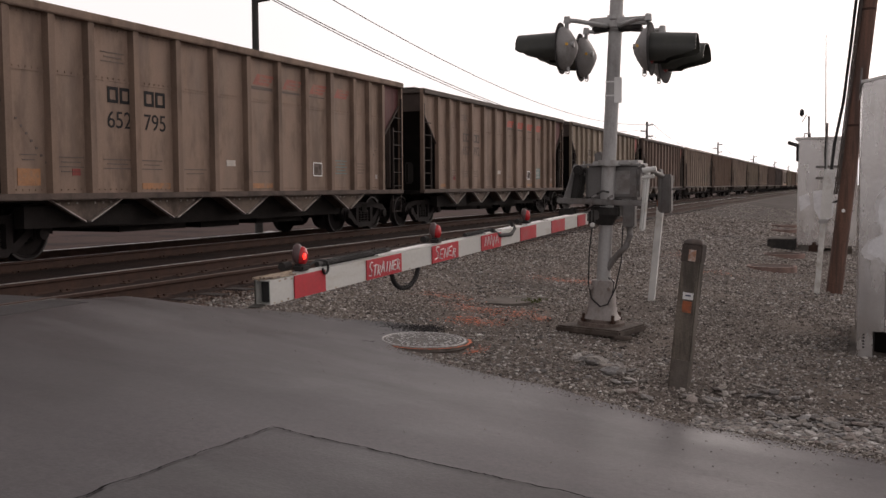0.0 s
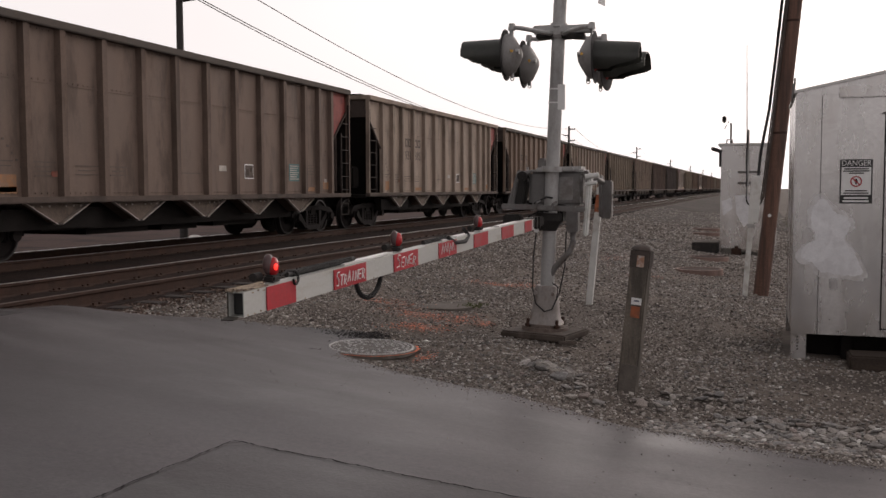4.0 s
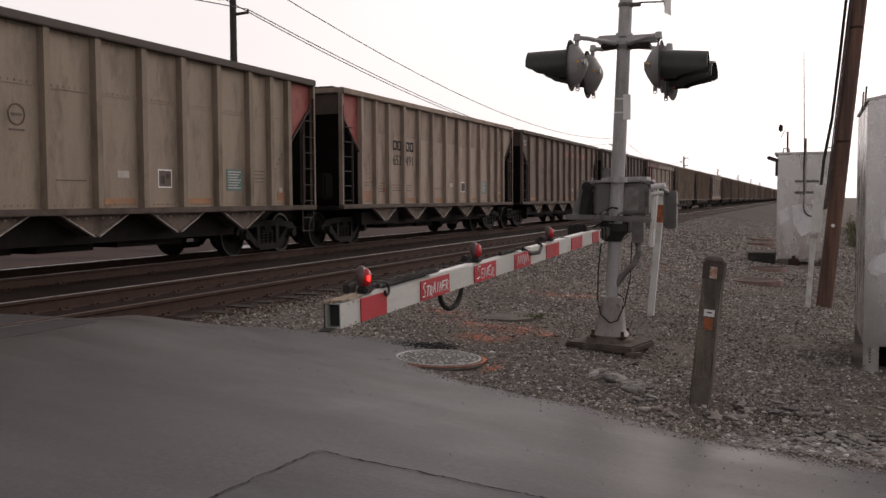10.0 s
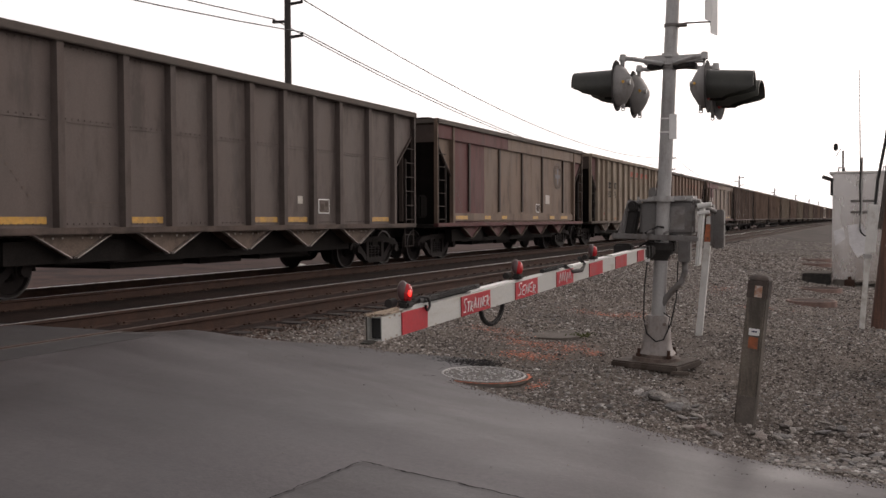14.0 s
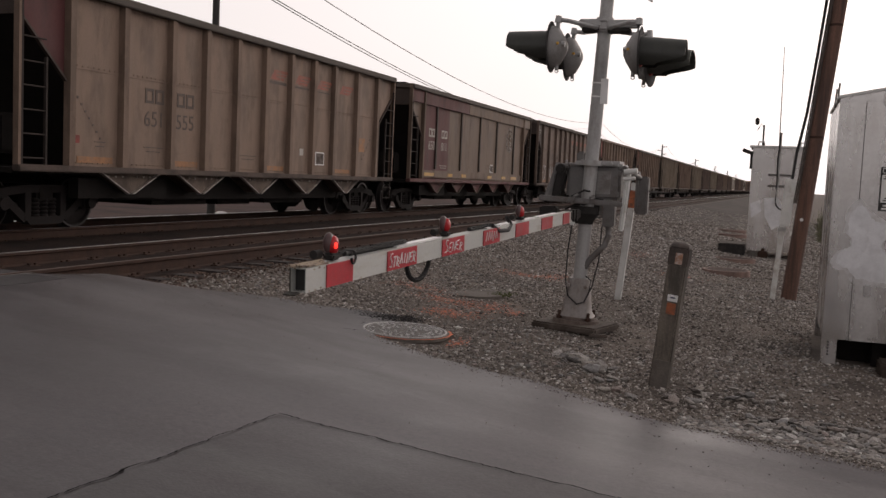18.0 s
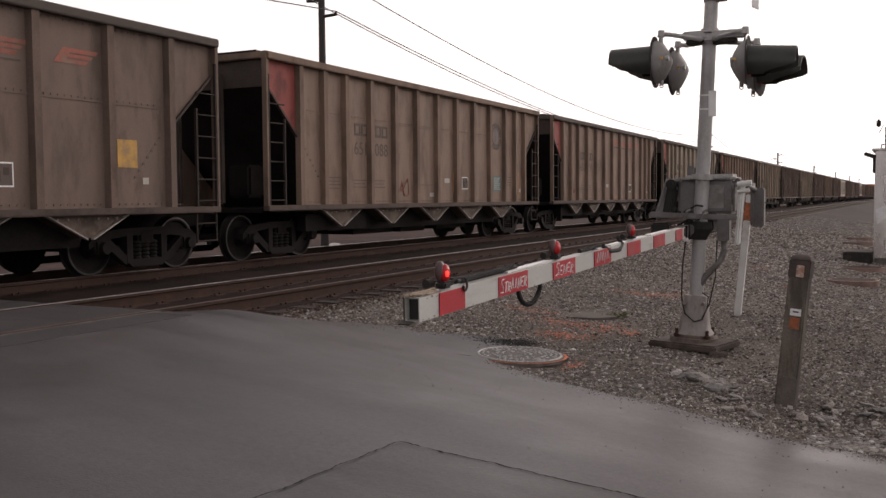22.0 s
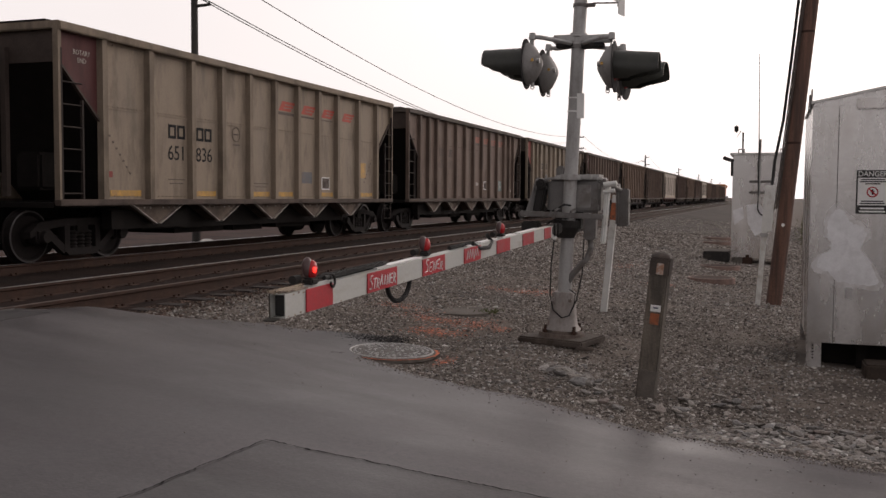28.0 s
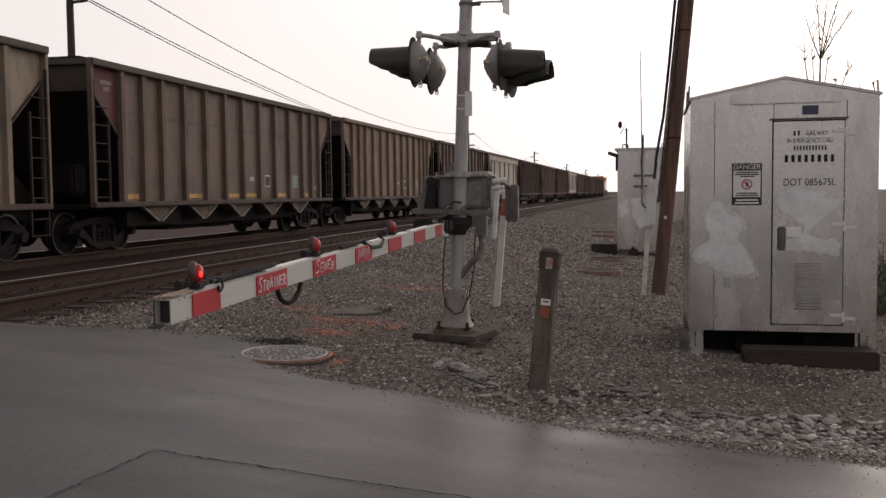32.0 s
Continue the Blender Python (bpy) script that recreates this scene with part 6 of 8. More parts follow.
            part("hood", bm, M["hood"], bg, "long black sun hood")
            bm = bmesh.new()
            bmesh.ops.create_uvsphere(bm, u_segments=20, v_segments=10, radius=0.155, matrix=q @ Matrix.Translation((0, 0, 0.05)) @ Matrix.Diagonal((1, 1, 0.3, 1)))
            part("lens", bm, M["lensoff"], bg, "unlit red lens")
    # sign frame higher up, seen edge on
    for z in (3.81, 4.32):
        bm = bmesh.new()
        tube(bm, up(0, 0, z - 0.018), up(0, 0, z + 0.018), 0.084, n=20)
        box(bm, up(0.12, -0.02, z), (0.1, 0.06, 0.04), bevel=0.008)
        bent(bm, [up(0.15, -0.02, z + 0.02), up(0.42, -0.02, z + 0.02), up(0.42, -0.02, z - 0.02)], 0.01, 6)
        part("sign_bracket", bm, M["greycast"], sig)
    for dx, z, h in ((0.38, 4.08, 0.46), (0.45, 3.9, 0.4), (0.41, 4.2, 0.22)):
        bm = bmesh.new()
        box(bm, up(dx, 0.02, z), (0.008, 0.2, h), Matrix.Rotation(radians(-12), 3, "Z"), bevel=0.003)
        part("sign_board", bm, M["thinboard"], sig, "thin white translucent sign board")


def crossing_gate():
    g = thing("crossing_gate_arm", "red and white striped gate arm lowered across the road", "crossing gate", (0, 0, 0))
    a, b = Vector((4.785, 4.125, 0.594)), Vector((4.755, 9.93, 0.742))
    d = (b - a).normalized()
    m = Matrix.Translation(a) @ Matrix(((1, 0, 0), (0, 1, 0), (0, 0, 1))).to_4x4() @ d.to_track_quat("Y", "Z").to_matrix().to_4x4()
    length = (b - a).length
    H, W = 0.114, 0.08

    def at(x, y, z):
        return m @ Vector((x, y, z))
    bm = bmesh.new()                                     # hollow channel, open at the tip
    loops = []
    for y in (0.0, length):
        for w, h in ((W / 2, H / 2), (W / 2 - 0.005, H / 2 - 0.005)):
            loops.append([bm.verts.new(at(sx * w, y, sz * h)) for sx, sz in ((-1, -1), (1, -1), (1, 1), (-1, 1))])
    for a_, b_ in ((0, 2), (1, 3), (0, 1), (2, 3)):
        for i in range(4):
            bm.faces.new((loops[a_][i], loops[a_][(i + 1) % 4], loops[b_][(i + 1) % 4], loops[b_][i]))
    arm = part("arm", bm, M["white"], g, "hollow white fibreglass arm", smooth=False)
    for y0, y1 in ((0.2, 0.49), (0.935, 1.375), (1.825, 2.267), (2.709, 3.13), (3.6, 4.02), (4.48, 4.91), (5.37, 5.67)):
        bm = bmesh.new()
        box(bm, at(W / 2 + 0.0045, (y0 + y1) / 2, 0), (0.005, y1 - y0, H - 0.004), m.to_3x3())
        part("red_stripe", bm, M["red"], arm, "red reflective stripe")
    face = m @ Matrix.Translation((W / 2 + 0.008, 0, 0)) @ SIDE
    strokes = {"S": [(0.9, 0.95), (0.3, 1), (0.1, 0.7), (0.8, 0.45), (0.75, 0.05), (0, 0.05)], "T": [(0, 0.95), (1, 1), None, (0.5, 1), (0.45, 0)], "R": [(0.1, 0), (0.15, 1), (0.8, 0.85), (0.7, 0.5), (0.2, 0.45), (0.95, -0.05)],
               "A": [(0, 0), (0.5, 1.05), (0.95, 0), None, (0.2, 0.4), (0.8, 0.4)], "I": [(0.5, 1), (0.45, 0)], "N": [(0.05, 0), (0.1, 1), (0.85, 0.05), (0.95, 1.05)], "E": [(0.9, 1), (0.1, 0.95), (0.05, 0.05), (0.9, 0), None, (0.1, 0.5), (0.7, 0.5)], "W": [(0, 1), (0.25, 0), (0.5, 0.6), (0.75, 0), (1.0, 1)]}
    for txt, y, w in (("STRAINER", 1.155, 0.4), ("SENER", 2.045, 0.36)):
        bm = bmesh.new()
        step = w / len(txt)
        rg = random.Random(len(txt))
        for i, ch in enumerate(txt):
            run, dz = [], rg.uniform(-0.008, 0.008)
            for q in strokes[ch] + [None]:
                if q is None:
                    if len(run) > 1:
                        bent(bm, run, 0.0036, 5)
                    run = []
                else:
                    run.append(at(W / 2 + 0.009, y - w / 2 + step * (i + 0.08 + 0.8 * q[0] + 0.25 * (q[1] - 0.5)), -0.034 + (0.058 + 0.02 * (i == 0)) * q[1] + dz + rg.uniform(-0.003, 0.003)))
        part("graffiti", bm, M["sign_white"], arm, "white scratched graffiti")
    bm = bmesh.new()
    r = random.Random(5)
    bent(bm, [at(W / 2 + 0.01, 2.76 + i * 0.03, (0.034 if i % 2 else -0.03) + r.uniform(-0.01, 0.01)) for i in range(11)], 0.0028, 4)
    part("graffiti", bm, M["sign_white"], arm, "white scratched graffiti")
    # black block in the open tip, for the shade inside the channel
    bm = bmesh.new()
    box(bm, at(0, 0.14, 0), (W - 0.012, 0.2, H - 0.012), m.to_3x3())
    part("end_plug", bm, M["sign_black"], arm, "dark hollow at the open tip")
    bm = bmesh.new()
    box(bm, at(-W / 2 + 0.02, -0.012, -H / 2 - 0.002), (0.06, 0.07, 0.006), m.to_3x3() @ Matrix.Rotation(radians(9), 3, "X"))
    box(bm, at(-W / 2 - 0.003, 0.02, 0), (0.006, 0.05, H - 0.004), m.to_3x3() @ Matrix.Rotation(radians(7), 3, "Z"))
    part("tip_flap", bm, M["moldy"], arm, "bent mouldy flap at the tip")
    # splintered strips on the broken tip
    rg = random.Random(14)
    for i in range(9):
        bm = bmesh.new()
        x0 = -W / 2 + 0.006 + i * 0.0085
        l0, l1 = rg.uniform(-0.03, 0.04), rg.uniform(0.16, 0.3)
        box(bm, at(x0, (l0 + l1) / 2, H / 2 + 0.005 + 0.004 * rg.random()), (0.008, l1 - l0, rg.uniform(0.004, 0.011)), m.to_3x3() @ Matrix.Rotation(radians(rg.uniform(-3, 4)), 3, "X"))
        part("splinter", bm, M["splinter"], arm, "pale splintered wood at the broken tip")
    bm = bmesh.new()
    rg = random.Random(3)
    for y, z in ((0.03, -0.05), (0.09, -0.052), (0.15, -0.048), (0.08, 0.046), (0.13, 0.05), (0.18, 0.044), (0.6, -0.05), (1.5, -0.05)):
        f = [at(W / 2 + 0.0015, y + rg.uniform(0.005, 0.016) * math.cos(t), z + rg.uniform(0.003, 0.006) * math.sin(t)) for t in (0, 1.05, 2.1, 3.14, 4.19, 5.24)]
        bm.faces.new([bm.verts.new(p) for p in f])
    part("chipped_edge", bm, M["splinter"], arm, "chipped bare edges of the arm", smooth=False)
    for y0, y1 in ((1.12, 1.86), (2.85, 2.95), (3.2, 3.66), (3.85, 4.3), (4.45, 5.2)):
        bm = bmesh.new()
        box(bm, at(0.0, (y0 + y1) / 2, H / 2 + 0.008), (0.05, y1 - y0, 0.01), m.to_3x3())
        part("top_strip", bm, M["bright"], arm, "bright aluminium strip")
    # three lamps
    for i, (y, lit) in enumerate(((0.34, True), (2.0, False), (3.89, False))):
        bm = bmesh.new()
        box(bm, at(0, y, H / 2 + 0.024), (0.06, 0.085, 0.036), m.to_3x3(), bevel=0.01)
        tube(bm, at(-0.05, y - 0.1, H / 2 + 0.035), at(-0.05, y - 0.04, H / 2 + 0.035), 0.022, n=10)
        lamp = part("gate_lamp", bm, M["dark"], arm, "gate lamp on a black bracket")
        bm = bmesh.new()
        c = at(0.005, y, H / 2 + 0.08)
        bmesh.ops.create_uvsphere(bm, u_segments=18, v_segments=12, radius=0.034, matrix=Matrix.Translation(c) @ Matrix.Diagonal((0.85, 1.0, 1.4, 1)))
        part("lamp_lens", bm, M["lamp_red"], lamp, "red domed lamp lens")
        bm = bmesh.new()
        bmesh.ops.create_uvsphere(bm, u_segments=18, v_segments=12, radius=0.036, matrix=Matrix.Translation(c + Vector((-0.018, -0.012, 0.01))) @ Matrix.Diagonal((0.75, 0.95, 1.45, 1)))
        part("lamp_back", bm, M["lamp_smoked"], lamp, "smoked pink lamp back")
        if lit:
            bm = bmesh.new()
            bmesh.ops.create_uvsphere(bm, u_segments=10, v_segments=8, radius=0.012, matrix=Matrix.Translation(c + Vector((0.024, -0.017, 0.0))) @ Matrix.Diagonal((0.7, 0.9, 1.3, 1)))
            part("bulb_glint", bm, M["lamp_lit"], lamp, "glowing red bulb")
    # cables
    bm = bmesh.new()
    pts = [at(0.02, 0.38, H / 2 + 0.03), at(0.03, 0.43, H / 2 + 0.05)] + [at(0.035 + 0.004 * t, 0.49 + 0.036 * math.sin(t), H / 2 + 0.012 + 0.034 * math.cos(t)) for t in (i * 0.35 for i in range(14))]
    bent(bm, pts, 0.007, 6)
    part("lamp_cable", bm, M["cable"], arm, "looped black lamp cable")
    bm = bmesh.new()
    for i in range(60):
        y = 0.55 + i * 0.012
        tube(bm, at(-0.01, y, H / 2 + 0.022), at(-0.01, y + 0.007, H / 2 + 0.022), 0.019, n=7)
    tube(bm, at(-0.01, 0.5, H / 2 + 0.022), at(-0.01, 1.32, H / 2 + 0.022), 0.014, n=8)
    part("coiled_cord", bm, M["cable"], arm, "coiled black power cord")
    bm = bmesh.new()
    for i in range(40):
        y = 2.5 + i * 0.013
        tube(bm, at(0, y, H / 2 + 0.02), at(0, y + 0.007, H / 2 + 0.02), 0.016, n=7)
    bent(bm, [at(0.02, 3.0, H / 2 + 0.02), at(0.045, 3.1, 0.03), at(0.05, 3.35, 0.02), at(0.03, 3.5, H / 2), at(0.0, 3.45, H / 2 + 0.06)], 0.016, 7)
    part("coiled_cord", bm, M["cable"], arm, "coiled black power cord")
    bm = bmesh.new()
    hose = [at(0.0, 1.52 - 0.19 * math.cos(t), -H / 2 + 0.01 - 0.125 * math.sin(t)) for t in (math.pi * i / 26 for i in range(27))]
    bent(bm, hose, 0.012, 8)
    for p, q in zip(hose, hose[1:]):
        tube(bm, p.lerp(q, 0.25), p.lerp(q, 0.7), 0.0155, n=8)
    part("hanging_hose", bm, M["cable"], arm, "black corrugated hose looped under the arm")
    # adapter that holds the arm's butt end
    bm = bmesh.new()
    box(bm, at(-0.005, length + 0.2, 0.01), (0.1, 0.5, 0.1), m.to_3x3(), bevel=0.012)
    for dy in (0.05, 0.2):
        box(bm, at(0.05, length + dy, 0.01), (0.02, 0.05, 0.13), m.to_3x3(), bevel=0.005)
    part("arm_adapter", bm, M["dark"], g, "dark steel adapter at the butt of the arm")


crossing_signal()
crossing_gate()


def white_post(name, label, x, y, z0, z1, lean, w, parent_band=True):
    p = thing(name, label, "post", (x, y, z0))
    bm = bmesh.new()
    r = Matrix.Rotation(radians(lean), 3, "Y")
    h = z1 - z0
    box(bm, r @ Vector((0, 0, h / 2)), (w, w, h), r, bevel=0.008)
    part("post", bm, M["paint_white"], p)
    return p, r, h


def delineator():
    p, r, h = white_post("delineator_post", "white painted post with an orange band at its top", 4.69, 13.86, -0.6, 0.78, 5.0, 0.09)
    bm = bmesh.new()
    box(bm, r @ Vector((0, 0, 1.5)), (0.093, 0.093, 0.26), r, bevel=0.01)
    part("orange_band", bm, M["stick_orange"], p, "orange-red reflective band")
    bm = bmesh.new()
    box(bm, r @ Vector((0, 0, 1.68)), (0.09, 0.09, 0.12), r, bevel=0.01)
    part("post_top", bm, M["paint_white"], p)


def timber_post():
    p = thing("timber_marker_post", "mossy square timber post with orange reflectors on the gravel", "post", (5.915, 8.8, -0.72))
    r = Matrix.Rotation(radians(5.4), 3, "Y") @ Matrix.Rotation(radians(-6), 3, "Z")
    bm = bmesh.new()
    box(bm, r @ Vector((0, 0, 0.61)), (0.165, 0.15, 1.24), r, bevel=0.012)
    part("post", bm, M["timber"], p)
    bm = bmesh.new()
    box(bm, r @ Vector((0, 0, 1.215)), (0.176, 0.162, 0.17), r, bevel=0.012)
    top = [[bm.verts.new(r @ Vector((sx * a, sy * b_, z))) for sx, sy in ((-1, -1), (1, -1), (1, 1), (-1, 1))] for a, b_, z in ((0.088, 0.081, 1.298), (0.07, 0.065, 1.325), (0.04, 0.036, 1.34))]
    for ra, rb in zip(top, top[1:]):
        for k in range(4):
            bm.faces.new((ra[k], ra[(k + 1) % 4], rb[(k + 1) % 4], rb[k]))
    bm.faces.new(top[-1])
    part("cap", bm, M["postcap"], p, "dark brown rounded cap")
    for z, w, h, mt, name in ((1.2, 0.062, 0.1, "stick_peach", "reflector"), (0.845, 0.09, 0.06, "sign_white", "white_sticker"), (0.75, 0.08, 0.1, "stick_orange", "orange_sticker")):
        bm = bmesh.new()
        box(bm, r @ Vector((0.01, -0.078 if z < 1 else -0.084, z)), (w, 0.006, h), r)
        part(name, bm, M[mt], p)
    bm = bmesh.new()
    box(bm, r @ Vector((0.012, -0.083, 0.85)), (0.045, 0.004, 0.012), r)
    part("sticker_mark", bm, M["blue"], p)
    bm = bmesh.new()
    box(bm, r @ Vector((0.01, -0.077, 0.15)), (0.15, 0.004, 0.26), r)
    part("mud_stain", bm, M["mudslab"], p, "pale dried mud near the ground")


def manhole():
    x, y = 3.35, 9.0
    mh = thing("manhole_cover", "round cast iron manhole cover ringed with orange paint", "manhole cover")
    fall = math.degrees(math.atan((lie(x - 0.4, y) - lie(x + 0.4, y)) / 0.8)) * 0.5        # lies in the slope of the ground
    mh.matrix_basis = pose(x, y, (lie(x - 0.4, y) + lie(x + 0.4, y)) / 2 + 0.014, 0, fall, 0)
    bm = bmesh.new()
    tube(bm, (0, 0, -0.03), (0, 0, 0.012), 0.45, n=48)
    part("frame", bm, M["concrete"], mh, "pale worn frame ring")
    bm = bmesh.new()
    tube(bm, (0, 0, 0), (0, 0, 0.014), 0.405, n=48)
    part("cover", bm, M["iron"], mh, "dark cast cover")
    bm = bmesh.new()
    g = random.Random(15)
    for k, rad in ((40, 0.37), (34, 0.32), (29, 0.27), (23, 0.22), (18, 0.17), (12, 0.115), (6, 0.06)):
        for i in range(k):
            a = 2 * math.pi * i / k + g.uniform(-0.03, 0.03)
            if g.random() < 0.72:                         # the rest is worn flat or packed with dirt
                box(bm, (rad * math.cos(a), rad * math.sin(a), 0.016), (0.024, g.uniform(0.015, 0.05), 0.008), Matrix.Rotation(a + g.uniform(-0.5, 0.5), 3, "Z"))
    tagged(part("tread_pattern", bm, M["bareiron"], mh, "worn raised tread studs"), kind="stuff")
    bm = bmesh.new()
    n = 60
    prev = None
    for i in range(n + 1):
        a = radians(-150 + 190 * i / n)
        r0, r1 = 0.453, 0.465 + 0.035 * abs(noise.noise((i * 0.4, 0, 0))) + 0.012 * ease(42, 52, i)
        x, y = math.cos(a), math.sin(a)
        cur = [bm.verts.new((r0 * x, r0 * y, 0.006)), bm.verts.new((r1 * x, r1 * y, 0.004))]
        if prev:
            bm.faces.new((prev[0], prev[1], cur[1], cur[0]))
        prev = cur
    bm2 = bmesh.new()
    rim = [[bm2.verts.new((q * math.cos(2 * math.pi * i / 48), q * math.sin(2 * math.pi * i / 48), z)) for i in range(48)] for q, z in ((0.404, 0.012), (0.41, 0.02), (0.424, 0.02), (0.43, 0.012))]
    for p, q in zip(rim, rim[1:]):
        for i in range(48):
            bm2.faces.new((p[i], p[(i + 1) % 48], q[(i + 1) % 48], q[i]))
    part("seat_ring", bm2, M["bareiron"], mh, "worn bright seat ring")
    part("paint_ring", bm, M["orange"], mh, "orange survey paint round the rim")


# ---- bungalow ----
def bungalow():
    x0, x1, y0, y1, zb, zt = 7.36, 9.38, 11.45, 13.6, -0.5, 2.12
    b = thing("signal_bungalow", "aluminium railway signal bungalow with gabled roof on low legs", "equipment shelter", (0, 0, 0))
    bm = bmesh.new()
    box(bm, ((x0 + x1) / 2, (y0 + y1) / 2, (zb + zt) / 2), (x1 - x0, y1 - y0, zt - zb), bevel=0.012)
    cx = (x0 + x1) / 2
    prism(bm, [(x0, zt), (x1, zt), (x1 - 0.02, zt + 0.04), (cx + 0.03, zt + 0.24), (x0 + 0.02, zt + 0.04)], y1 - y0, Matrix.Translation((0, (y0 + y1) / 2, 0)))
    shell = part("shell", bm, M["alu"], b)
    bm = bmesh.new()
    for xa, tip in ((x0 - 0.015, cx + 0.015), (x1 + 0.015, cx + 0.015)):
        prism(bm, [(xa, zt + 0.025), (xa, zt + 0.055), (tip, zt + 0.265), (tip, zt + 0.235)], y1 - y0 + 0.06, Matrix.Translation((0, (y0 + y1) / 2, 0)))
    part("roof", bm, M["alu_roof"], b)
    for x in (x0 + 0.1, x0 - 0.02 + 0.05):
        for y in (y0 + 0.1, y0 + 0.7):
            bm = bmesh.new()
            bent(bm, [(x0 - 0.02, y, zt - 0.02), (x0 - 0.01, y - 0.02, zt + 0.2)], 0.012, 6)
            part("lifting_hook", bm, M["greycast"], b) if x == x0 + 0.1 else bm.free()
    bm = bmesh.new()
    bent(bm, [(x1 - 0.03, y0 + 0.1, zt + 0.05), (x1 - 0.06, y0 + 0.1, zt + 0.17), (x1 - 0.01, y0 + 0.1, zt + 0.2), (x1, y0 + 0.1, zt + 0.06)], 0.014, 6)
    part("lifting_eye", bm, M["alu"], b)
    yf = y0 - 0.003
    # gable rail, seams and corner trims
    bm = bmesh.new()
    box(bm, (cx + 0.02, yf - 0.02, zt + 0.02), (1.18, 0.05, 0.12), bevel=0.008)
    part("gable_rail", bm, M["alu"], b)
    for x, za, zc in ((7.63, -0.5, 2.1), (8.27, 1.88, 2.1), (9.04, 1.88, 2.1)):
        bm = bmesh.new()
        box(bm, (x, yf, (za + zc) / 2), (0.008, 0.008, zc - za))
        part("seam", bm, M["greycast"], b)
    # door
    bm = bmesh.new()
    box(bm, (8.64, yf - 0.012, 0.735), (0.745, 0.03, 2.28), bevel=0.006)
    door = part("door", bm, M["alu"], b)
    bm = bmesh.new()
    for x in (8.262, 9.018):
        box(bm, (x, yf, 0.735), (0.014, 0.01, 2.32))
    for z in (-0.412, 1.884):
        box(bm, (8.64, yf, z), (0.77, 0.012, 0.014))
    part("door_gasket", bm, M["dark"], door, "dark door joint")
    bm = bmesh.new()
    box(bm, (8.64, yf - 0.04, 1.905), (0.82, 0.07, 0.012))
    part("drip_rail", bm, M["greycast"], door)
    for z in (1.76, 0.72, -0.3):
        bm = bmesh.new()
        box(bm, (8.95, yf - 0.035, z), (0.13, 0.02, 0.036), bevel=0.004)
        box(bm, (9.09, yf - 0.012, z - 0.035), (0.13, 0.02, 0.036), bevel=0.004)
        tube(bm, (9.02, yf - 0.035, z - 0.07), (9.02, yf - 0.035, z + 0.04), 0.013, n=8)
        for dx in (-0.03, 0.04, 0.13, 0.19):
            box(bm, (8.93 + dx, yf - 0.047 if dx < 0.1 else yf - 0.025, z - (0.035 if dx > 0.1 else 0)), (0.016, 0.012, 0.016))
        part("hinge", bm, M["bright"], door, "bright strap hinge")
    bm = bmesh.new()
    box(bm, (8.36, yf - 0.035, 0.563), (0.085, 0.03, 0.27), bevel=0.02)
    box(bm, (8.365, yf - 0.06, 0.55), (0.03, 0.04, 0.16), bevel=0.012)
    part("handle", bm, M["greycast"], door, "dark recessed paddle handle")
    bm = bmesh.new()
    box(bm, (8.49, yf - 0.034, 0.636), (0.166, 0.02, 0.112), bevel=0.004)
    part("lock_cover", bm, M["sign_white"], door, "white lock cover plate")
    bm = bmesh.new()
    for i in range(18):
        box(bm, (8.647, yf - 0.028, 0.28 - i * 0.03), (0.29, 0.006, 0.02), Matrix.Rotation(radians(6), 3, "X"))
    part("louvre_vent", bm, M["alu"], door)
    bm = bmesh.new()
    box(bm, (8.655, yf - 0.004, 2.0), (0.17, 0.006, 0.1))
    part("label_plate", bm, M["blue"], b, "small dark blue label")
    front = Matrix(((1, 0, 0, 0), (0, 0, -1, yf - 0.029), (0, 1, 0, 0), (0, 0, 0, 1)))

    def line(txt, x, z, size, wide=1.0):
        words(txt, size, M["ink"], door, front @ Matrix.Translation((x, z, 0)), "lettering", wide)

    def barline(x, z, w, h, n):
        bm = bmesh.new()
        for i in range(n):
            p = w / n
            box(bm, (x - w / 2 + p * (i + 0.5), yf - 0.0285, z + h / 2), (p * 0.5, 0.003, h))
        part("lettering", bm, M["ink"], door)
    line("RAILWAY", 8.723, 1.716, 0.078, 0.68)
    barline(8.51, 1.718, 0.09, 0.054, 2)
    line("IN EMERGENCY CALL", 8.652, 1.637, 0.075, 0.68)
    barline(8.652, 1.553, 0.36, 0.05, 11)
    barline(8.647, 1.421, 0.554, 0.08, 8)
    line("DOT 085675L", 8.65, 1.159, 0.115, 0.82)
    # overpainted graffiti: pale cloudy patches
    left_cloud = [(7.53, 0.87), (7.58, 0.98), (7.66, 1.01), (7.73, 0.94), (7.8, 0.87), (7.92, 0.79), (7.97, 0.72), (7.95, 0.65), (7.89, 0.58), (7.94, 0.48), (8.03, 0.36), (8.09, 0.2), (8.05, 0.13), (7.89, 0.14), (7.74, 0.16), (7.61, 0.19), (7.55, 0.29), (7.43, 0.32), (7.44, 0.45), (7.55, 0.53), (7.58, 0.61), (7.53, 0.71)]
    door_cloud = [(8.3, 1.06), (8.43, 1.13), (8.64, 1.13), (8.76, 1.1), (8.85, 1.11), (8.79, 1.05), (8.99, 1.0), (8.94, 0.91), (8.79, 0.79), (8.68, 0.69), (8.65, 0.61), (8.77, 0.55), (8.96, 0.53), (8.96, 0.44), (8.92, 0.39), (8.74, 0.42), (8.56, 0.44), (8.41, 0.45), (8.41, 0.54), (8.56, 0.58), (8.59, 0.69), (8.44, 0.82), (8.31, 0.92)]
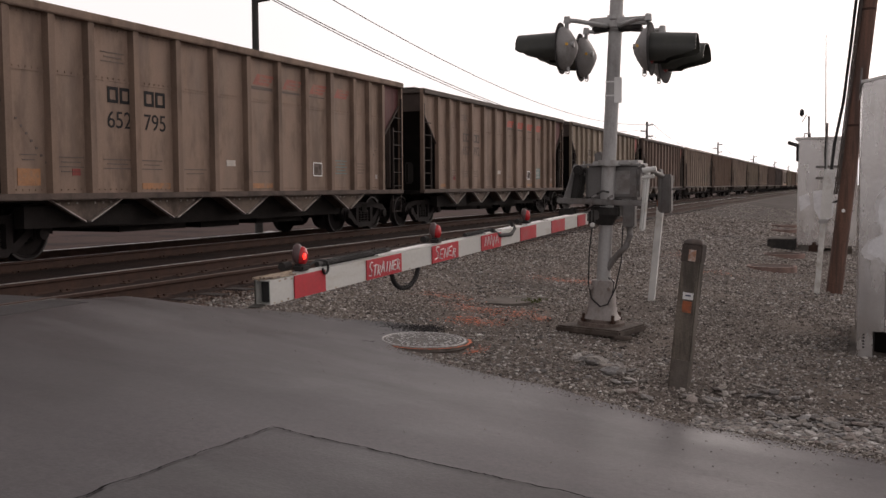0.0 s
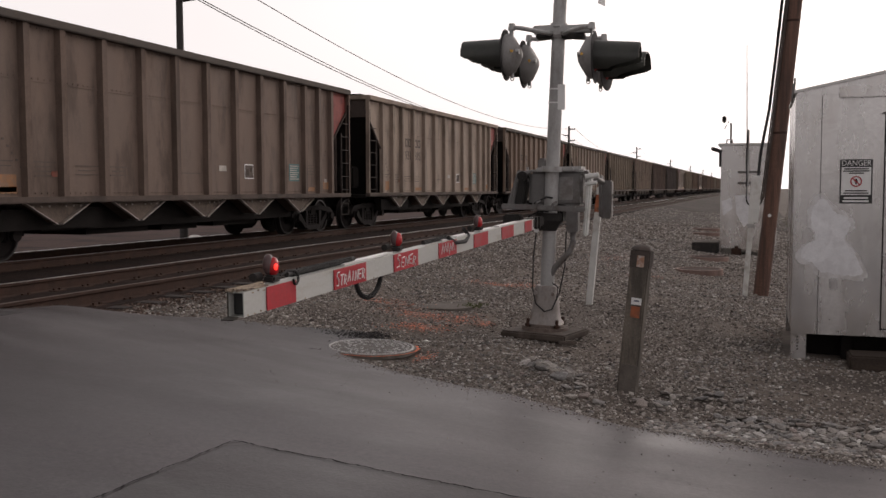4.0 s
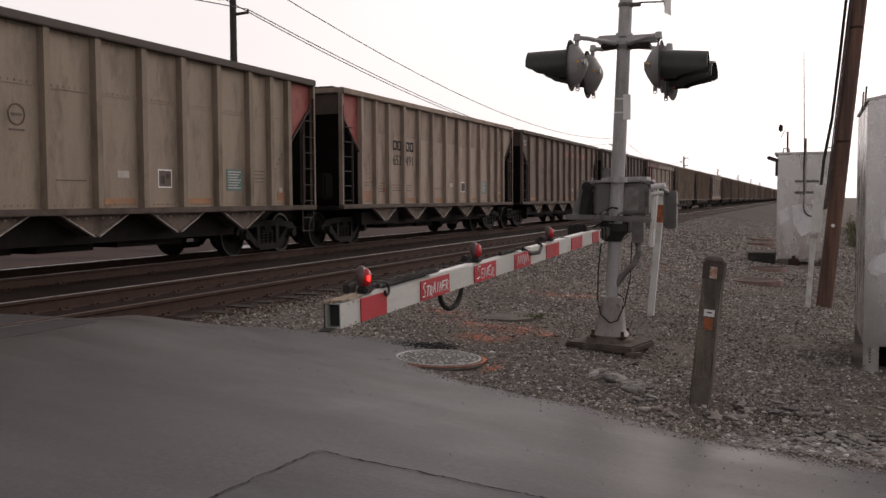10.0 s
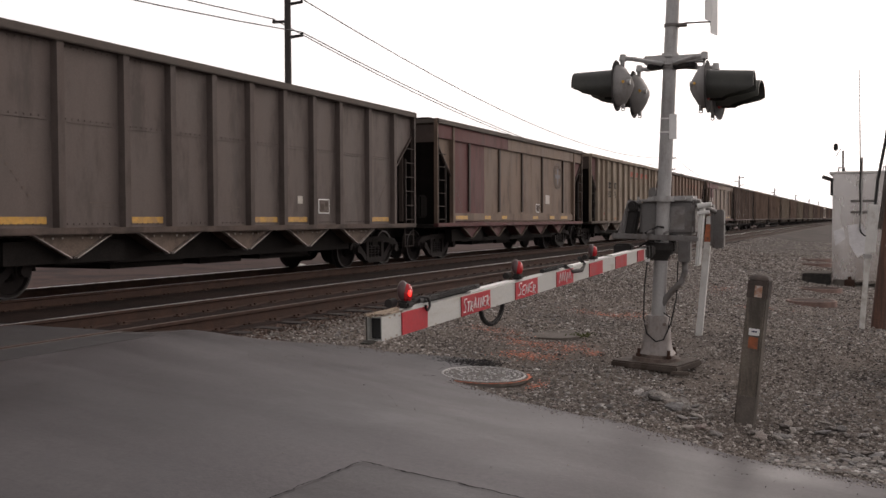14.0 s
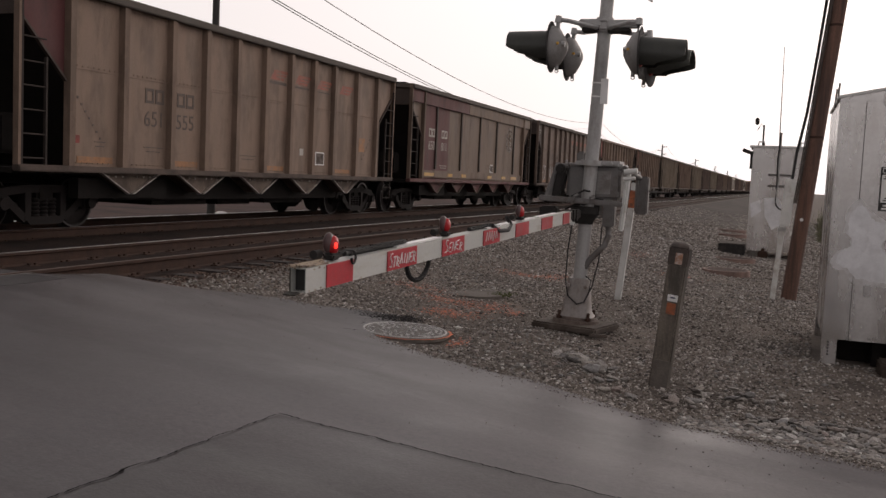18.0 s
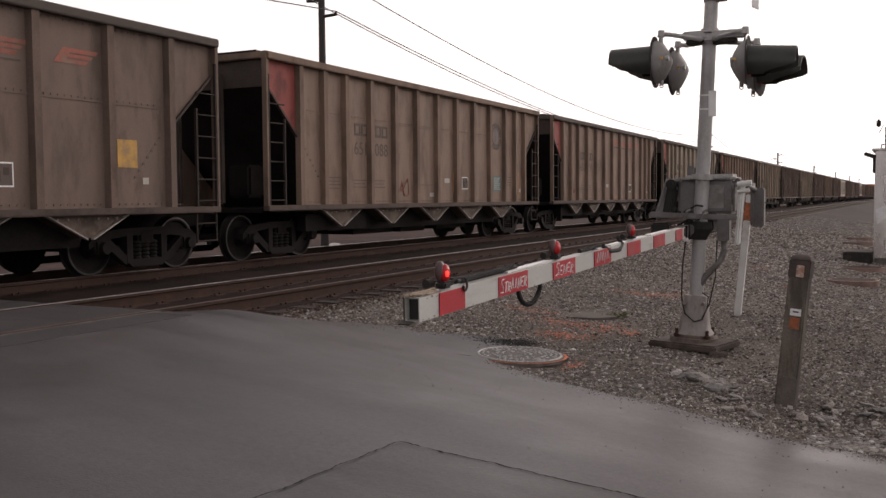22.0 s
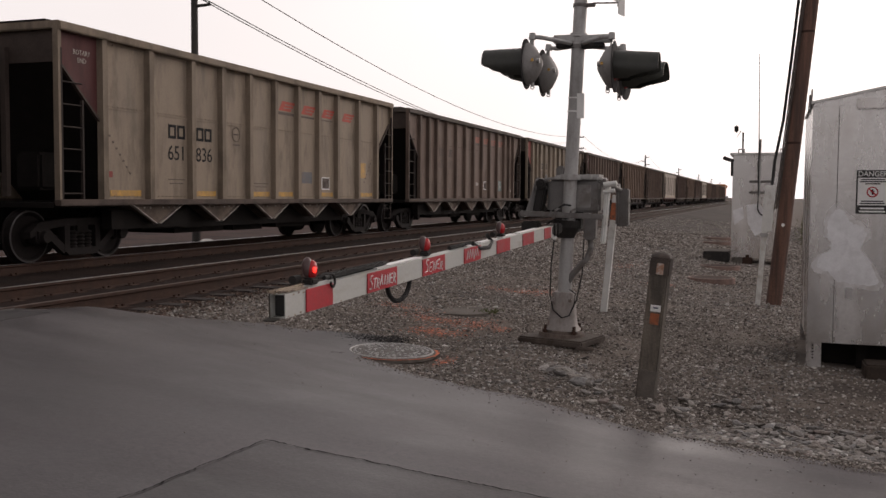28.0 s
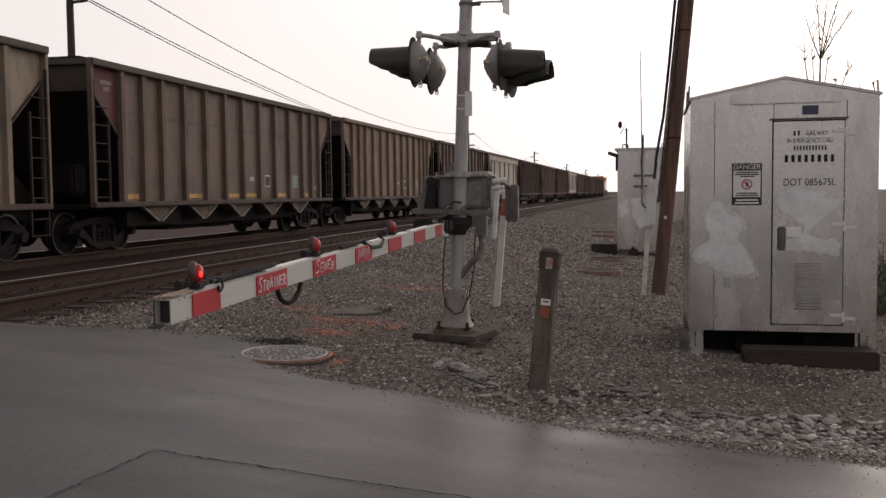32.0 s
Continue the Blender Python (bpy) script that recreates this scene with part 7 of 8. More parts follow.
    for pts, par, grow, step, mt in ((left_cloud, b, 1.07, 0, "thinpaint"), (left_cloud, b, 0.93, 1, "overpaint"), (door_cloud, door, 1.05, 0, "thinpaint"), (door_cloud, door, 0.93, 1, "overpaint")):
        bm = bmesh.new()
        off = (-0.004 if par is b else -0.0295) - 0.0025 * step
        n = len(pts)
        mid = sum((Vector(p) for p in pts), Vector((0, 0))) / n
        ring = []
        for i in range(n):
            p0, p1, p2, p3 = (mid + (Vector(pts[(i + j) % n]) - mid) * grow for j in (-1, 0, 1, 2))
            for k in range(8):
                t = k / 8
                q = 0.5 * ((2 * p1) + (p2 - p0) * t + (2 * p0 - 5 * p1 + 4 * p2 - p3) * t * t + (3 * p1 - p0 - 3 * p2 + p3) * t ** 3)
                q += Vector((noise.noise((q.x * 12, q.y * 12, step)), noise.noise((q.x * 12, q.y * 12, 5 + step)))) * 0.025 + Vector((noise.noise((q.x * 45, q.y * 45, step)), noise.noise((q.x * 45, q.y * 45, 5 + step)))) * 0.012
                lim = 7.375 if par is b else 8.29
                ring.append(bm.verts.new((max(q.x, lim), yf + off, q.y)))
        bm.faces.new(ring)
        part("overpaint", bm, M[mt], par, "cloudy pale overpaint", smooth=False)
    bm = bmesh.new()
    box(bm, (7.783, yf - 0.012, 0.064), (0.088, 0.03, 0.129), bevel=0.012)
    part("vent_cap", bm, M["alu"], b)
    bm = bmesh.new()
    box(bm, (8.043, yf - 0.012, 0.7), (0.06, 0.03, 0.07), bevel=0.01)
    part("latch", bm, M["alu"], b)
    # legs
    for x in (x0 + 0.08, x1 - 0.08):
        for y in (y0 + 0.05, y1 - 0.1):
            z0 = lie(x, y) - 0.03
            bm = bmesh.new()
            box(bm, (x, y, (z0 + zb) / 2), (0.16, 0.012, zb - z0), bevel=0.003)
            box(bm, (x - 0.07, y + 0.06, (z0 + zb) / 2), (0.012, 0.12, zb - z0))
            leg = part("leg", bm, M["alu"], b)
            bm = bmesh.new()
            for i in range(5):
                box(bm, (x - 0.01, y - 0.007, zb - 0.04 - i * 0.035), (0.018, 0.004, 0.018))
            part("bolt_hole", bm, M["dark"], leg)
    # skid beams, coloured near-black for the shade under the floor
    bm = bmesh.new()
    for x in (7.95, 8.7):
        box(bm, (x, 12.5, (zb - 0.85) / 2), (0.1, 1.6, 0.34))
    part("skid_beam", bm, M["under"], b)
    # added box, no part of the shelter: fills the underfloor with shade
    bm = bmesh.new()
    box(bm, (8.4, 12.35, -0.69), (1.7, 0.9, 0.36), bevel=0.02)
    part("cable_trough", bm, M["under"], b, "dark cable trough under the floor")
    # danger sign
    s = tagged(new("danger_sign"), "black and white danger notice with a prohibition symbol", "sign")
    s.matrix_basis = Matrix.Translation((7.985, yf - 0.004, 1.18))
    bm = bmesh.new()
    box(bm, (0, 0, 0), (0.325, 0.006, 0.475), bevel=0.002)
    part("sign_board", bm, M["sign_black"], s)
    bm = bmesh.new()
    box(bm, (0, -0.005, 0.005), (0.295, 0.004, 0.3), bevel=0.001)
    part("sign_face", bm, M["sign_white"], s)
    fr = Matrix(((1, 0, 0, 0), (0, 0, -1, -0.0075), (0, 1, 0, 0), (0, 0, 0, 1)))
    words("DANGER", 0.082, M["sign_white"], s, fr @ Matrix.Translation((0, 0.17, 0)), "lettering", 0.9)
    for z, w, h, d, mt in ((0.135, 0.24, 0.012, 0.009, "ink"), (0.112, 0.26, 0.012, 0.009, "ink"), (0.089, 0.15, 0.012, 0.009, "ink"), (-0.1, 0.22, 0.012, 0.009, "ink"), (-0.125, 0.25, 0.012, 0.009, "ink"), (-0.178, 0.24, 0.018, 0.006, "sign_white"), (-0.212, 0.26, 0.018, 0.006, "sign_white")):
        bm = bmesh.new()
        box(bm, (0, -d, z), (w, 0.003, h))
        part("notice_line", bm, M[mt], s)
    bm = bmesh.new()
    for i in range(28):
        a = 2 * math.pi * i / 28
        box(bm, (0.052 * math.cos(a), -0.009, 0.0 + 0.052 * math.sin(a)), (0.013, 0.003, 0.013), Matrix.Rotation(-a, 3, "Y"))
    box(bm, (0, -0.0095, 0), (0.1, 0.003, 0.012), Matrix.Rotation(radians(45), 3, "Y"))
    part("prohibition_ring", bm, M["red"], s, "red prohibition ring")
    bm = bmesh.new()
    box(bm, (0, -0.0085, 0.0), (0.016, 0.003, 0.06))
    box(bm, (0, -0.0085, 0.005), (0.036, 0.003, 0.012))
    part("prohibition_symbol", bm, M["ink"], s)
    # timber step in front of the door
    st = thing("timber_step", "dark weathered timber step before the shelter door", "step", (0, 0, 0))
    bm = bmesh.new()
    box(bm, (8.63, 11.22, -0.755), (1.4, 0.4, 0.22), bevel=0.02)
    part("beam", bm, M["stepwood"], st)


def far_bungalow():
    x0, x1, y0, y1, zb, zt = 5.97, 7.45, 27.4, 29.2, -0.55, 2.28
    b = thing("relay_cabin", "grey metal relay cabin with patches of pale overpaint", "equipment shelter", (0, 0, 0))
    bm = bmesh.new()
    box(bm, ((x0 + x1) / 2, (y0 + y1) / 2, (zb + zt) / 2), (x1 - x0, y1 - y0, zt - zb), bevel=0.015)
    part("shell", bm, M["alu"], b)
    bm = bmesh.new()
    box(bm, ((x0 + x1) / 2, (y0 + y1) / 2, zt + 0.03), (x1 - x0 + 0.16, y1 - y0 + 0.16, 0.06), bevel=0.01)
    part("roof", bm, M["alu_roof"], b)
    for x in (x0 + 0.22, x1 - 0.18):
        bm = bmesh.new()
        bent(bm, [(x - 0.08, y0, zt + 0.04), (x - 0.07, y0, zt + 0.16), (x + 0.07, y0, zt + 0.16), (x + 0.08, y0, zt + 0.04)], 0.025, 6)
        part("lifting_eye", bm, M["alu"], b)
    bm = bmesh.new()
    tube(bm, (6.68, 27.3, 1.2), (6.68, 27.3, 2.7), 0.03, n=8)
    tube(bm, (6.66, 27.3, 1.7), (6.6, 27.3, 5.0), 0.018, 0.01, n=6)
    part("whip_aerial", bm, M["galv"], b)
    for z in (1.55, 1.25):
        bm = bmesh.new()
        box(bm, (6.72, 27.34, z), (0.6, 0.05, 0.06))
        part("aerial_bracket", bm, M["greycast"], b)
    bm = bmesh.new()
    bent(bm, [(6.66, 27.28, 2.6), (6.64, 27.28, 1.9), (6.66, 27.28, 1.3)] + [(6.86 - 0.21 * math.cos(t), 27.28, 0.85 - 0.24 * math.sin(t)) for t in (math.pi * i / 12 for i in range(13))], 0.02, 7)
    part("cable", bm, M["cable"], b)
    bm = bmesh.new()
    box(bm, (7.0, 27.28, 1.0), (0.22, 0.14, 0.3), bevel=0.03)
    tube(bm, (6.94, 27.2, 1.0), (6.94, 27.1, 1.0), 0.09, n=16)
    part("meter", bm, M["sign_white"], b, "white electric meter")
    bm = bmesh.new()
    tube(bm, (6.22, 27.45, 2.3), (6.22, 27.45, 2.9), 0.025, n=7)
    bent(bm, [(6.22, 27.45, 2.8), (6.16, 27.45, 2.95), (6.05, 27.45, 2.75)], 0.012, 6)
    box(bm, (6.04, 27.45, 3.0), (0.11, 0.11, 0.2), bevel=0.03)
    part("warning_beacon", bm, M["dark"], b)
    bm = bmesh.new()
    box(bm, (5.85, 27.35, 2.16), (0.3, 0.16, 0.1), Matrix.Rotation(radians(20), 3, "Y"), bevel=0.02)
    tube(bm, (5.95, 27.4, 1.7), (5.95, 27.4, 2.1), 0.035, n=8)
    part("floodlight", bm, M["dark"], b)
    for pts in ([(6.35, 0.9), (6.7, 0.95), (6.9, 0.6), (6.85, 0.2), (6.6, 0.05), (6.4, 0.4)], [(6.0, 0.75), (6.25, 0.85), (6.3, 0.55), (6.05, 0.35)]):
        bm = bmesh.new()
        bm.faces.new([bm.verts.new((x, 27.394, z)) for x, z in pts])
        part("overpaint", bm, M["overpaint"], b, "pale overpaint", smooth=False)
    for x in (6.15, 7.2):
        bm = bmesh.new()
        box(bm, (x, 27.6, -0.68), (0.3, 0.3, 0.3), bevel=0.02)
        part("footing", bm, M["concrete"], b)
    for x, y, w, d, h in ((5.82, 24.6, 0.98, 1.0, 0.07), (5.82, 20.8, 0.98, 1.0, 0.07), (5.2, 35.8, 1.0, 0.8, 0.08), (5.0, 39.4, 1.1, 0.8, 0.08)):
        s = thing("concrete_slab", "flat round rusty lid in a concrete ring in the gravel", "slab", (x, y, lie(x, y)), group="slabs by the cabin")
        bm = bmesh.new()
        tube(bm, (0, 0, -0.05), (0, 0, h), w / 2 - 0.05, n=28)
        part("slab", bm, M["rail"], s, "rusty lid")
        bm = bmesh.new()
        for a, b_ in ((w / 2 - 0.055, w / 2),):
            ring = [[bm.verts.new((q * math.cos(2 * math.pi * k / 28), q * math.sin(2 * math.pi * k / 28), z)) for k in range(28)] for q, z in ((a, h + 0.006), (b_, h + 0.006), (b_, -0.05))]
            for ra, rb in zip(ring, ring[1:]):
                for k in range(28):
                    bm.faces.new((ra[k], ra[(k + 1) % 28], rb[(k + 1) % 28], rb[k]))
        part("rim", bm, M["rustrim"], s, "rust-stained concrete rim")
    s = thing("concrete_vault", "low dark concrete vault beside the cabin", "vault", (5.6, 27.5, lie(5.6, 27.5)))
    bm = bmesh.new()
    box(bm, (0, 0, 0.1), (0.68, 1.2, 0.32), bevel=0.02)
    part("vault_body", bm, M["dark"], s)
    bm = bmesh.new()
    box(bm, (0, 0, 0.265), (0.7, 1.22, 0.02), bevel=0.006)
    part("lid", bm, M["mudslab"], s)
    s = thing("pipe_stub", "short rusty pipe stub with a cap beside the cabin", "pipe", (6.42, 27.15, lie(6.42, 27.15)))
    bm = bmesh.new()
    box(bm, (0, 0, 0.08), (0.26, 0.2, 0.2), bevel=0.02)
    tube(bm, (0, 0, 0.15), (0, 0, 0.25), 0.05, n=10)
    part("stub", bm, M["rail"], s)


def sunken_slab():
    z = lie(3.0, 12.4)
    p = thing("sunken_concrete_slab", "flat dirty concrete slab sunk in the gravel, with moss", "slab", (3.0, 12.4, z))
    bm = bmesh.new()
    bmesh.ops.create_circle(bm, cap_ends=True, segments=28, radius=0.42)
    for v in bm.verts:
        v.co *= 1 + 0.2 * noise.noise(v.co * 3)
        v.co.z = 0.012
        v.co.x *= 1.05
    ret = bmesh.ops.extrude_face_region(bm, geom=bm.faces[:])
    bmesh.ops.translate(bm, vec=(0, 0, -0.08), verts=[g for g in ret["geom"] if isinstance(g, bmesh.types.BMVert)])
    part("slab", bm, M["mudslab"], p)
    bm = bmesh.new()
    g = random.Random(8)
    for _ in range(90):
        x, y = 0.34 + g.gauss(0, 0.08), 0.08 + g.gauss(0, 0.12)
        tube(bm, (x, y, 0.0), (x + g.uniform(-0.02, 0.02), y, g.uniform(0.015, 0.035)), 0.008, 0.002, n=5)
    tagged(part("moss", bm, M["moss"], p, "small tuft of green moss"), kind="stuff")


sunken_slab()
delineator()
timber_post()
manhole()
bungalow()
far_bungalow()


# ---- poles and wires ----
def wood_pole():
    p = thing("utility_pole", "leaning brown timber utility pole with thin conduits", "utility pole", (7.05, 17.6, -0.78))
    top = Vector((0.97, 0, 10.5))
    bm = bmesh.new()
    tube(bm, (0, 0, 0), top, 0.13, 0.098, n=18)
    part("pole", bm, M["pole"], p)
    for dx, r, f0, f1 in ((-0.14, 0.022, 0.19, 1.0), (-0.175, 0.012, 0.19, 0.9)):
        bm = bmesh.new()
        a, b = top * f0, top * f1
        bent(bm, [a + Vector((dx - 0.04, -0.1, -0.3)), a + Vector((dx, -0.08, 0)), b + Vector((dx + 0.04, -0.08, 0))], r, 7)
        part("conduit", bm, M["postcap"], p, "thin brown conduit strapped to the pole")
    for f in (0.27, 0.45):
        bm = bmesh.new()
        c = top * f
        tube(bm, c - Vector((0, 0, 0.02)), c + Vector((0, 0, 0.02)), 0.133 - 0.032 * f, n=18)
        part("strap", bm, M["rail"], p)
    bm = bmesh.new()
    tube(bm, (0.12, -0.15, 1.42), (0.12, -0.175, 1.42), 0.03, n=10)
    part("tag", bm, M["sign_white"], p, "small white tag")
    q = thing("service_post", "white painted post with a narrow white cabinet beside the pole", "post", (6.79, 17.25, -0.75))
    bm = bmesh.new()
    r = Matrix.Rotation(radians(3.6), 3, "Y")
    box(bm, r @ Vector((0, 0, 0.65)), (0.085, 0.085, 1.3), r, bevel=0.008)
    part("post", bm, M["paint_white"], q)
    bm = bmesh.new()
    box(bm, r @ Vector((0.03, 0, 1.68)), (0.17, 0.14, 0.8), r, bevel=0.015)
    part("cabinet", bm, M["paint_white"], q, "narrow white cabinet")
    bm = bmesh.new()
    bent(bm, [r @ Vector((0.05, 0.0, 2.0)), Vector((0.22, 0.2, 2.5)), Vector((0.34, 0.32, 3.2)), Vector((0.44, 0.33, 4.2)), Vector((0.78, 0.33, 8.0))], 0.026, 8)
    part("riser", bm, M["cable"], q, "dark cable riser")
    bm = bmesh.new()
    box(bm, r @ Vector((0.0, -0.06, 1.22)), (0.14, 0.05, 0.07), bevel=0.01)
    part("clamp", bm, M["galv"], q)


def line_poles():
    px, tops = -12.0, []
    for y, zt in ((-36, 10.6), (28.3, 9.1), (97.3, 7.6), (153.8, 7.8), (213.5, 7.5), (276, 7.6), (338, 7.6), (400, 7.6)):
        g = lie(px, y)
        p = thing("telegraph_pole", "dark timber telegraph pole with short crossarms", "utility pole", (px, y, g), group="poles along the line")
        h = zt - g
        bm = bmesh.new()
        tube(bm, (0, 0, -0.3), (0, 0, h), 0.15, 0.11, n=12)
        part("pole", bm, M["farpole"], p)
        ends = []
        for dz, s in ((0.35, 1), (0.95, -1), (1.52, 1)):
            bm = bmesh.new()
            tube(bm, (0, 0, h - dz), (s * 0.62, 0, h - dz + 0.03), 0.06, 0.05, n=8)
            part("crossarm", bm, M["farpole"], p)
            bm = bmesh.new()
            tube(bm, (s * 0.6, 0, h - dz), (s * 0.6, 0, h - dz + 0.14), 0.05, 0.035, n=8)
            part("insulator", bm, M["dark"], p)
            ends.append(Vector((px + s * 0.6, y, zt - dz + 0.14)))
        tops.append(ends)
    for j in range(3):
        w = thing("overhead_wire", "thin sagging overhead wire along the line", "wire", group="wires along the line")
        for a, b in zip(tops, tops[1:]):
            bm = bmesh.new()
            bent(bm, arc(a[j], b[j], (1.78, 1.82, 1.6)[j] if a[j].y > 0 else (1.6, 1.5, 1.8)[j], 18), 0.018, 6)
            part("span", bm, M["wire"], w)


wood_pole()
line_poles()


# ---- trees and brush ----
def bare_tree(x, y, seed):
    r = random.Random(seed)
    t = thing("bare_tree", "leafless thin tree with upright twigs beyond the shelter", "tree", (x, y, lie(x, y)))
    bm = bmesh.new()
    tube(bm, (0, 0, -0.2), (0, 0, 3.0), 0.11, 0.07, n=10)
    part("trunk", bm, M["bark"], t)
    stems = ((0.02, 5.85, 0.042, ((-0.13, 7.95), (0.64, 8.0), (0.2, 7.7), (-0.42, 7.2), (0.85, 7.2), (0.42, 7.1))), (-0.35, 5.9, 0.026, ((-0.42, 6.55), (-0.44, 6.0))), (-0.2, 5.85, 0.022, ((-0.23, 6.2), (-0.14, 5.95))),
             (0.32, 5.9, 0.022, ((0.45, 6.1), (0.4, 6.02))), (0.52, 5.25, 0.02, ((0.62, 5.35), (0.6, 5.2))), (0.75, 5.4, 0.022, ((0.93, 5.7), (0.86, 5.8))), (1.1, 4.95, 0.02, ((1.35, 5.15), (1.25, 5.05))))

    def twig(p, q, r0, r1, bend):
        m = p.lerp(q, 0.5) + Vector((r.uniform(-1, 1), r.uniform(-1, 1), 0)) * bend
        tube(bm, p, m, r0, (r0 + r1) / 2, n=6, cap=False)
        tube(bm, m, q, (r0 + r1) / 2, r1, n=6)
    for fx, fz, rad, tips in stems:
        bm = bmesh.new()
        fork = Vector((fx, r.uniform(-0.5, 0.5), fz))
        twig(Vector((0, 0, 2.9)), fork, rad, rad * 0.6, 0.05)
        for tx, tz in tips:
            tip = Vector((tx, fork.y + r.uniform(-0.2, 0.2), tz))
            twig(fork, tip, rad * 0.5, 0.008, 0.05)
            for _ in range(int((tip - fork).length * 4)):  # fine side twigs
                q = fork.lerp(tip, r.uniform(0.25, 0.9))
                twig(q, q + Vector((r.uniform(-0.2, 0.2), r.uniform(-0.2, 0.2), r.uniform(0.15, 0.5))), 0.011, 0.005, 0.02)
        for _ in range(7):                                # short spurs round the pruned knuckle
            d = Vector((r.uniform(-1, 1), r.uniform(-1, 1), r.uniform(0.2, 1.6))) * r.uniform(0.06, 0.2)
            twig(fork, fork + d, 0.012, 0.005, 0.01)
        part("limb", bm, M["bark"], t, "bare upright limb")


bare_tree(11.73, 30.0, 3)


def brush():
    r = random.Random(11)
    for x, y, s in ((9.5, 24, 1.0), (11, 20, 1.1), (13, 22, 1.3), (15, 26, 1.4), (9.2, 31, 1.1), (12, 34, 1.4), (10.5, 16.5, 0.7), (18, 30, 1.6), (8.9, 40, 1.1), (9.4, 52, 1.3)):
        b = thing("brush", "tangled brown winter brush on the slope", "bush", (x, y, lie(x, y) - 0.1), group="brush on the slope")
        bm = bmesh.new()
        for _ in range(260):
            a = r.uniform(0, 6.283)
            d = Vector((math.cos(a) * r.uniform(0.1, 0.9), math.sin(a) * r.uniform(0.1, 0.9), r.uniform(0.4, 1.1)))
            p = Vector((r.uniform(-0.6, 0.6), r.uniform(-0.6, 0.6), 0)) * s
            q = p + d * s * r.uniform(0.5, 1.0)
            side = Vector((-d.y, d.x, 0)).normalized() * 0.006 * s
            f = [bm.verts.new(v) for v in (p - side * 2, p + side * 2, q + side, q - side)]
            bm.faces.new(f)
            for _ in range(3):
                c = p.lerp(q, r.uniform(0.4, 1)) + Vector((r.uniform(-1, 1), r.uniform(-1, 1), r.uniform(-1, 1))) * 0.08
                e = Vector((r.uniform(-1, 1), r.uniform(-1, 1), r.uniform(-1, 1))).normalized() * 0.05
                bm.faces.new([bm.verts.new(c), bm.verts.new(c + e), bm.verts.new(c + e + Vector((0.02, 0.02, 0.03))), bm.verts.new(c + Vector((0.02, -0.02, 0.03)))])
        part("crown", bm, M["bush"], b)


brush()


# ---- stones ----
ROCK = []


def rock_shapes():
    for i in range(8):
        bm = bmesh.new()
        bmesh.ops.create_icosphere(bm, subdivisions=1 if i < 6 else 2, radius=1.0)
        for v in bm.verts:
            v.co *= 1 + 0.42 * noise.noise(v.co * 1.5 + Vector((i * 7, 0, 0)))
        bm.verts.ensure_lookup_table()
        bm.verts.index_update()
        ROCK.append(([v.co.copy() for v in bm.verts], [[v.index for v in f.verts] for f in bm.faces]))
        bm.free()


rock_shapes()


PEBBLE = (np.array([(1, 0, 0), (-1, 0, 0), (0, 1, 0), (0, -1, 0), (0, 0, 1), (0, 0, -1)], float), np.array([(0, 2, 4), (2, 1, 4), (1, 3, 4), (3, 0, 4), (2, 0, 5), (1, 2, 5), (3, 1, 5), (0, 3, 5)]))


def scatter(name, label, material, spots, seed, flat=(0.5, 0.85), fine=False):
    """Many stones as one mesh."""
    g = np.random.default_rng(seed)
    spots = np.array(spots)
    if fine:
        c, f = PEBBLE
    else:
        c, f = np.array([tuple(p) for p in ROCK[0][0]]), np.array(ROCK[0][1])
    n = len(spots)
    jit = c[None] * (1 + g.uniform(-0.3, 0.3, (n, len(c), 1)))
    ax = g.normal(size=(n, 4))
    ax /= np.linalg.norm(ax, axis=1)[:, None]
    w, x, y, z = ax.T
    rot = np.stack([np.stack([1 - 2 * (y * y + z * z), 2 * (x * y - z * w), 2 * (x * z + y * w)], 1), np.stack([2 * (x * y + z * w), 1 - 2 * (x * x + z * z), 2 * (y * z - x * w)], 1), np.stack([2 * (x * z - y * w), 2 * (y * z + x * w), 1 - 2 * (x * x + y * y)], 1)], 1)
    v = np.einsum("nij,nkj->nki", rot, jit)
    v *= np.stack([g.uniform(0.8, 1.3, n), g.uniform(0.7, 1.1, n), g.uniform(*flat, n)], 1)[:, None, :]
    v = v * spots[:, 3][:, None, None] + spots[:, None, :3]
    faces = (f[None] + (np.arange(n) * len(c))[:, None, None]).reshape(-1, 3)
    me = bpy.data.meshes.new(name)
    me.from_pydata(v.reshape(-1, 3).tolist(), [], faces.tolist())
    me.materials.append(material)
    return tagged(new(name, me), label, "gravel", kind="stuff")


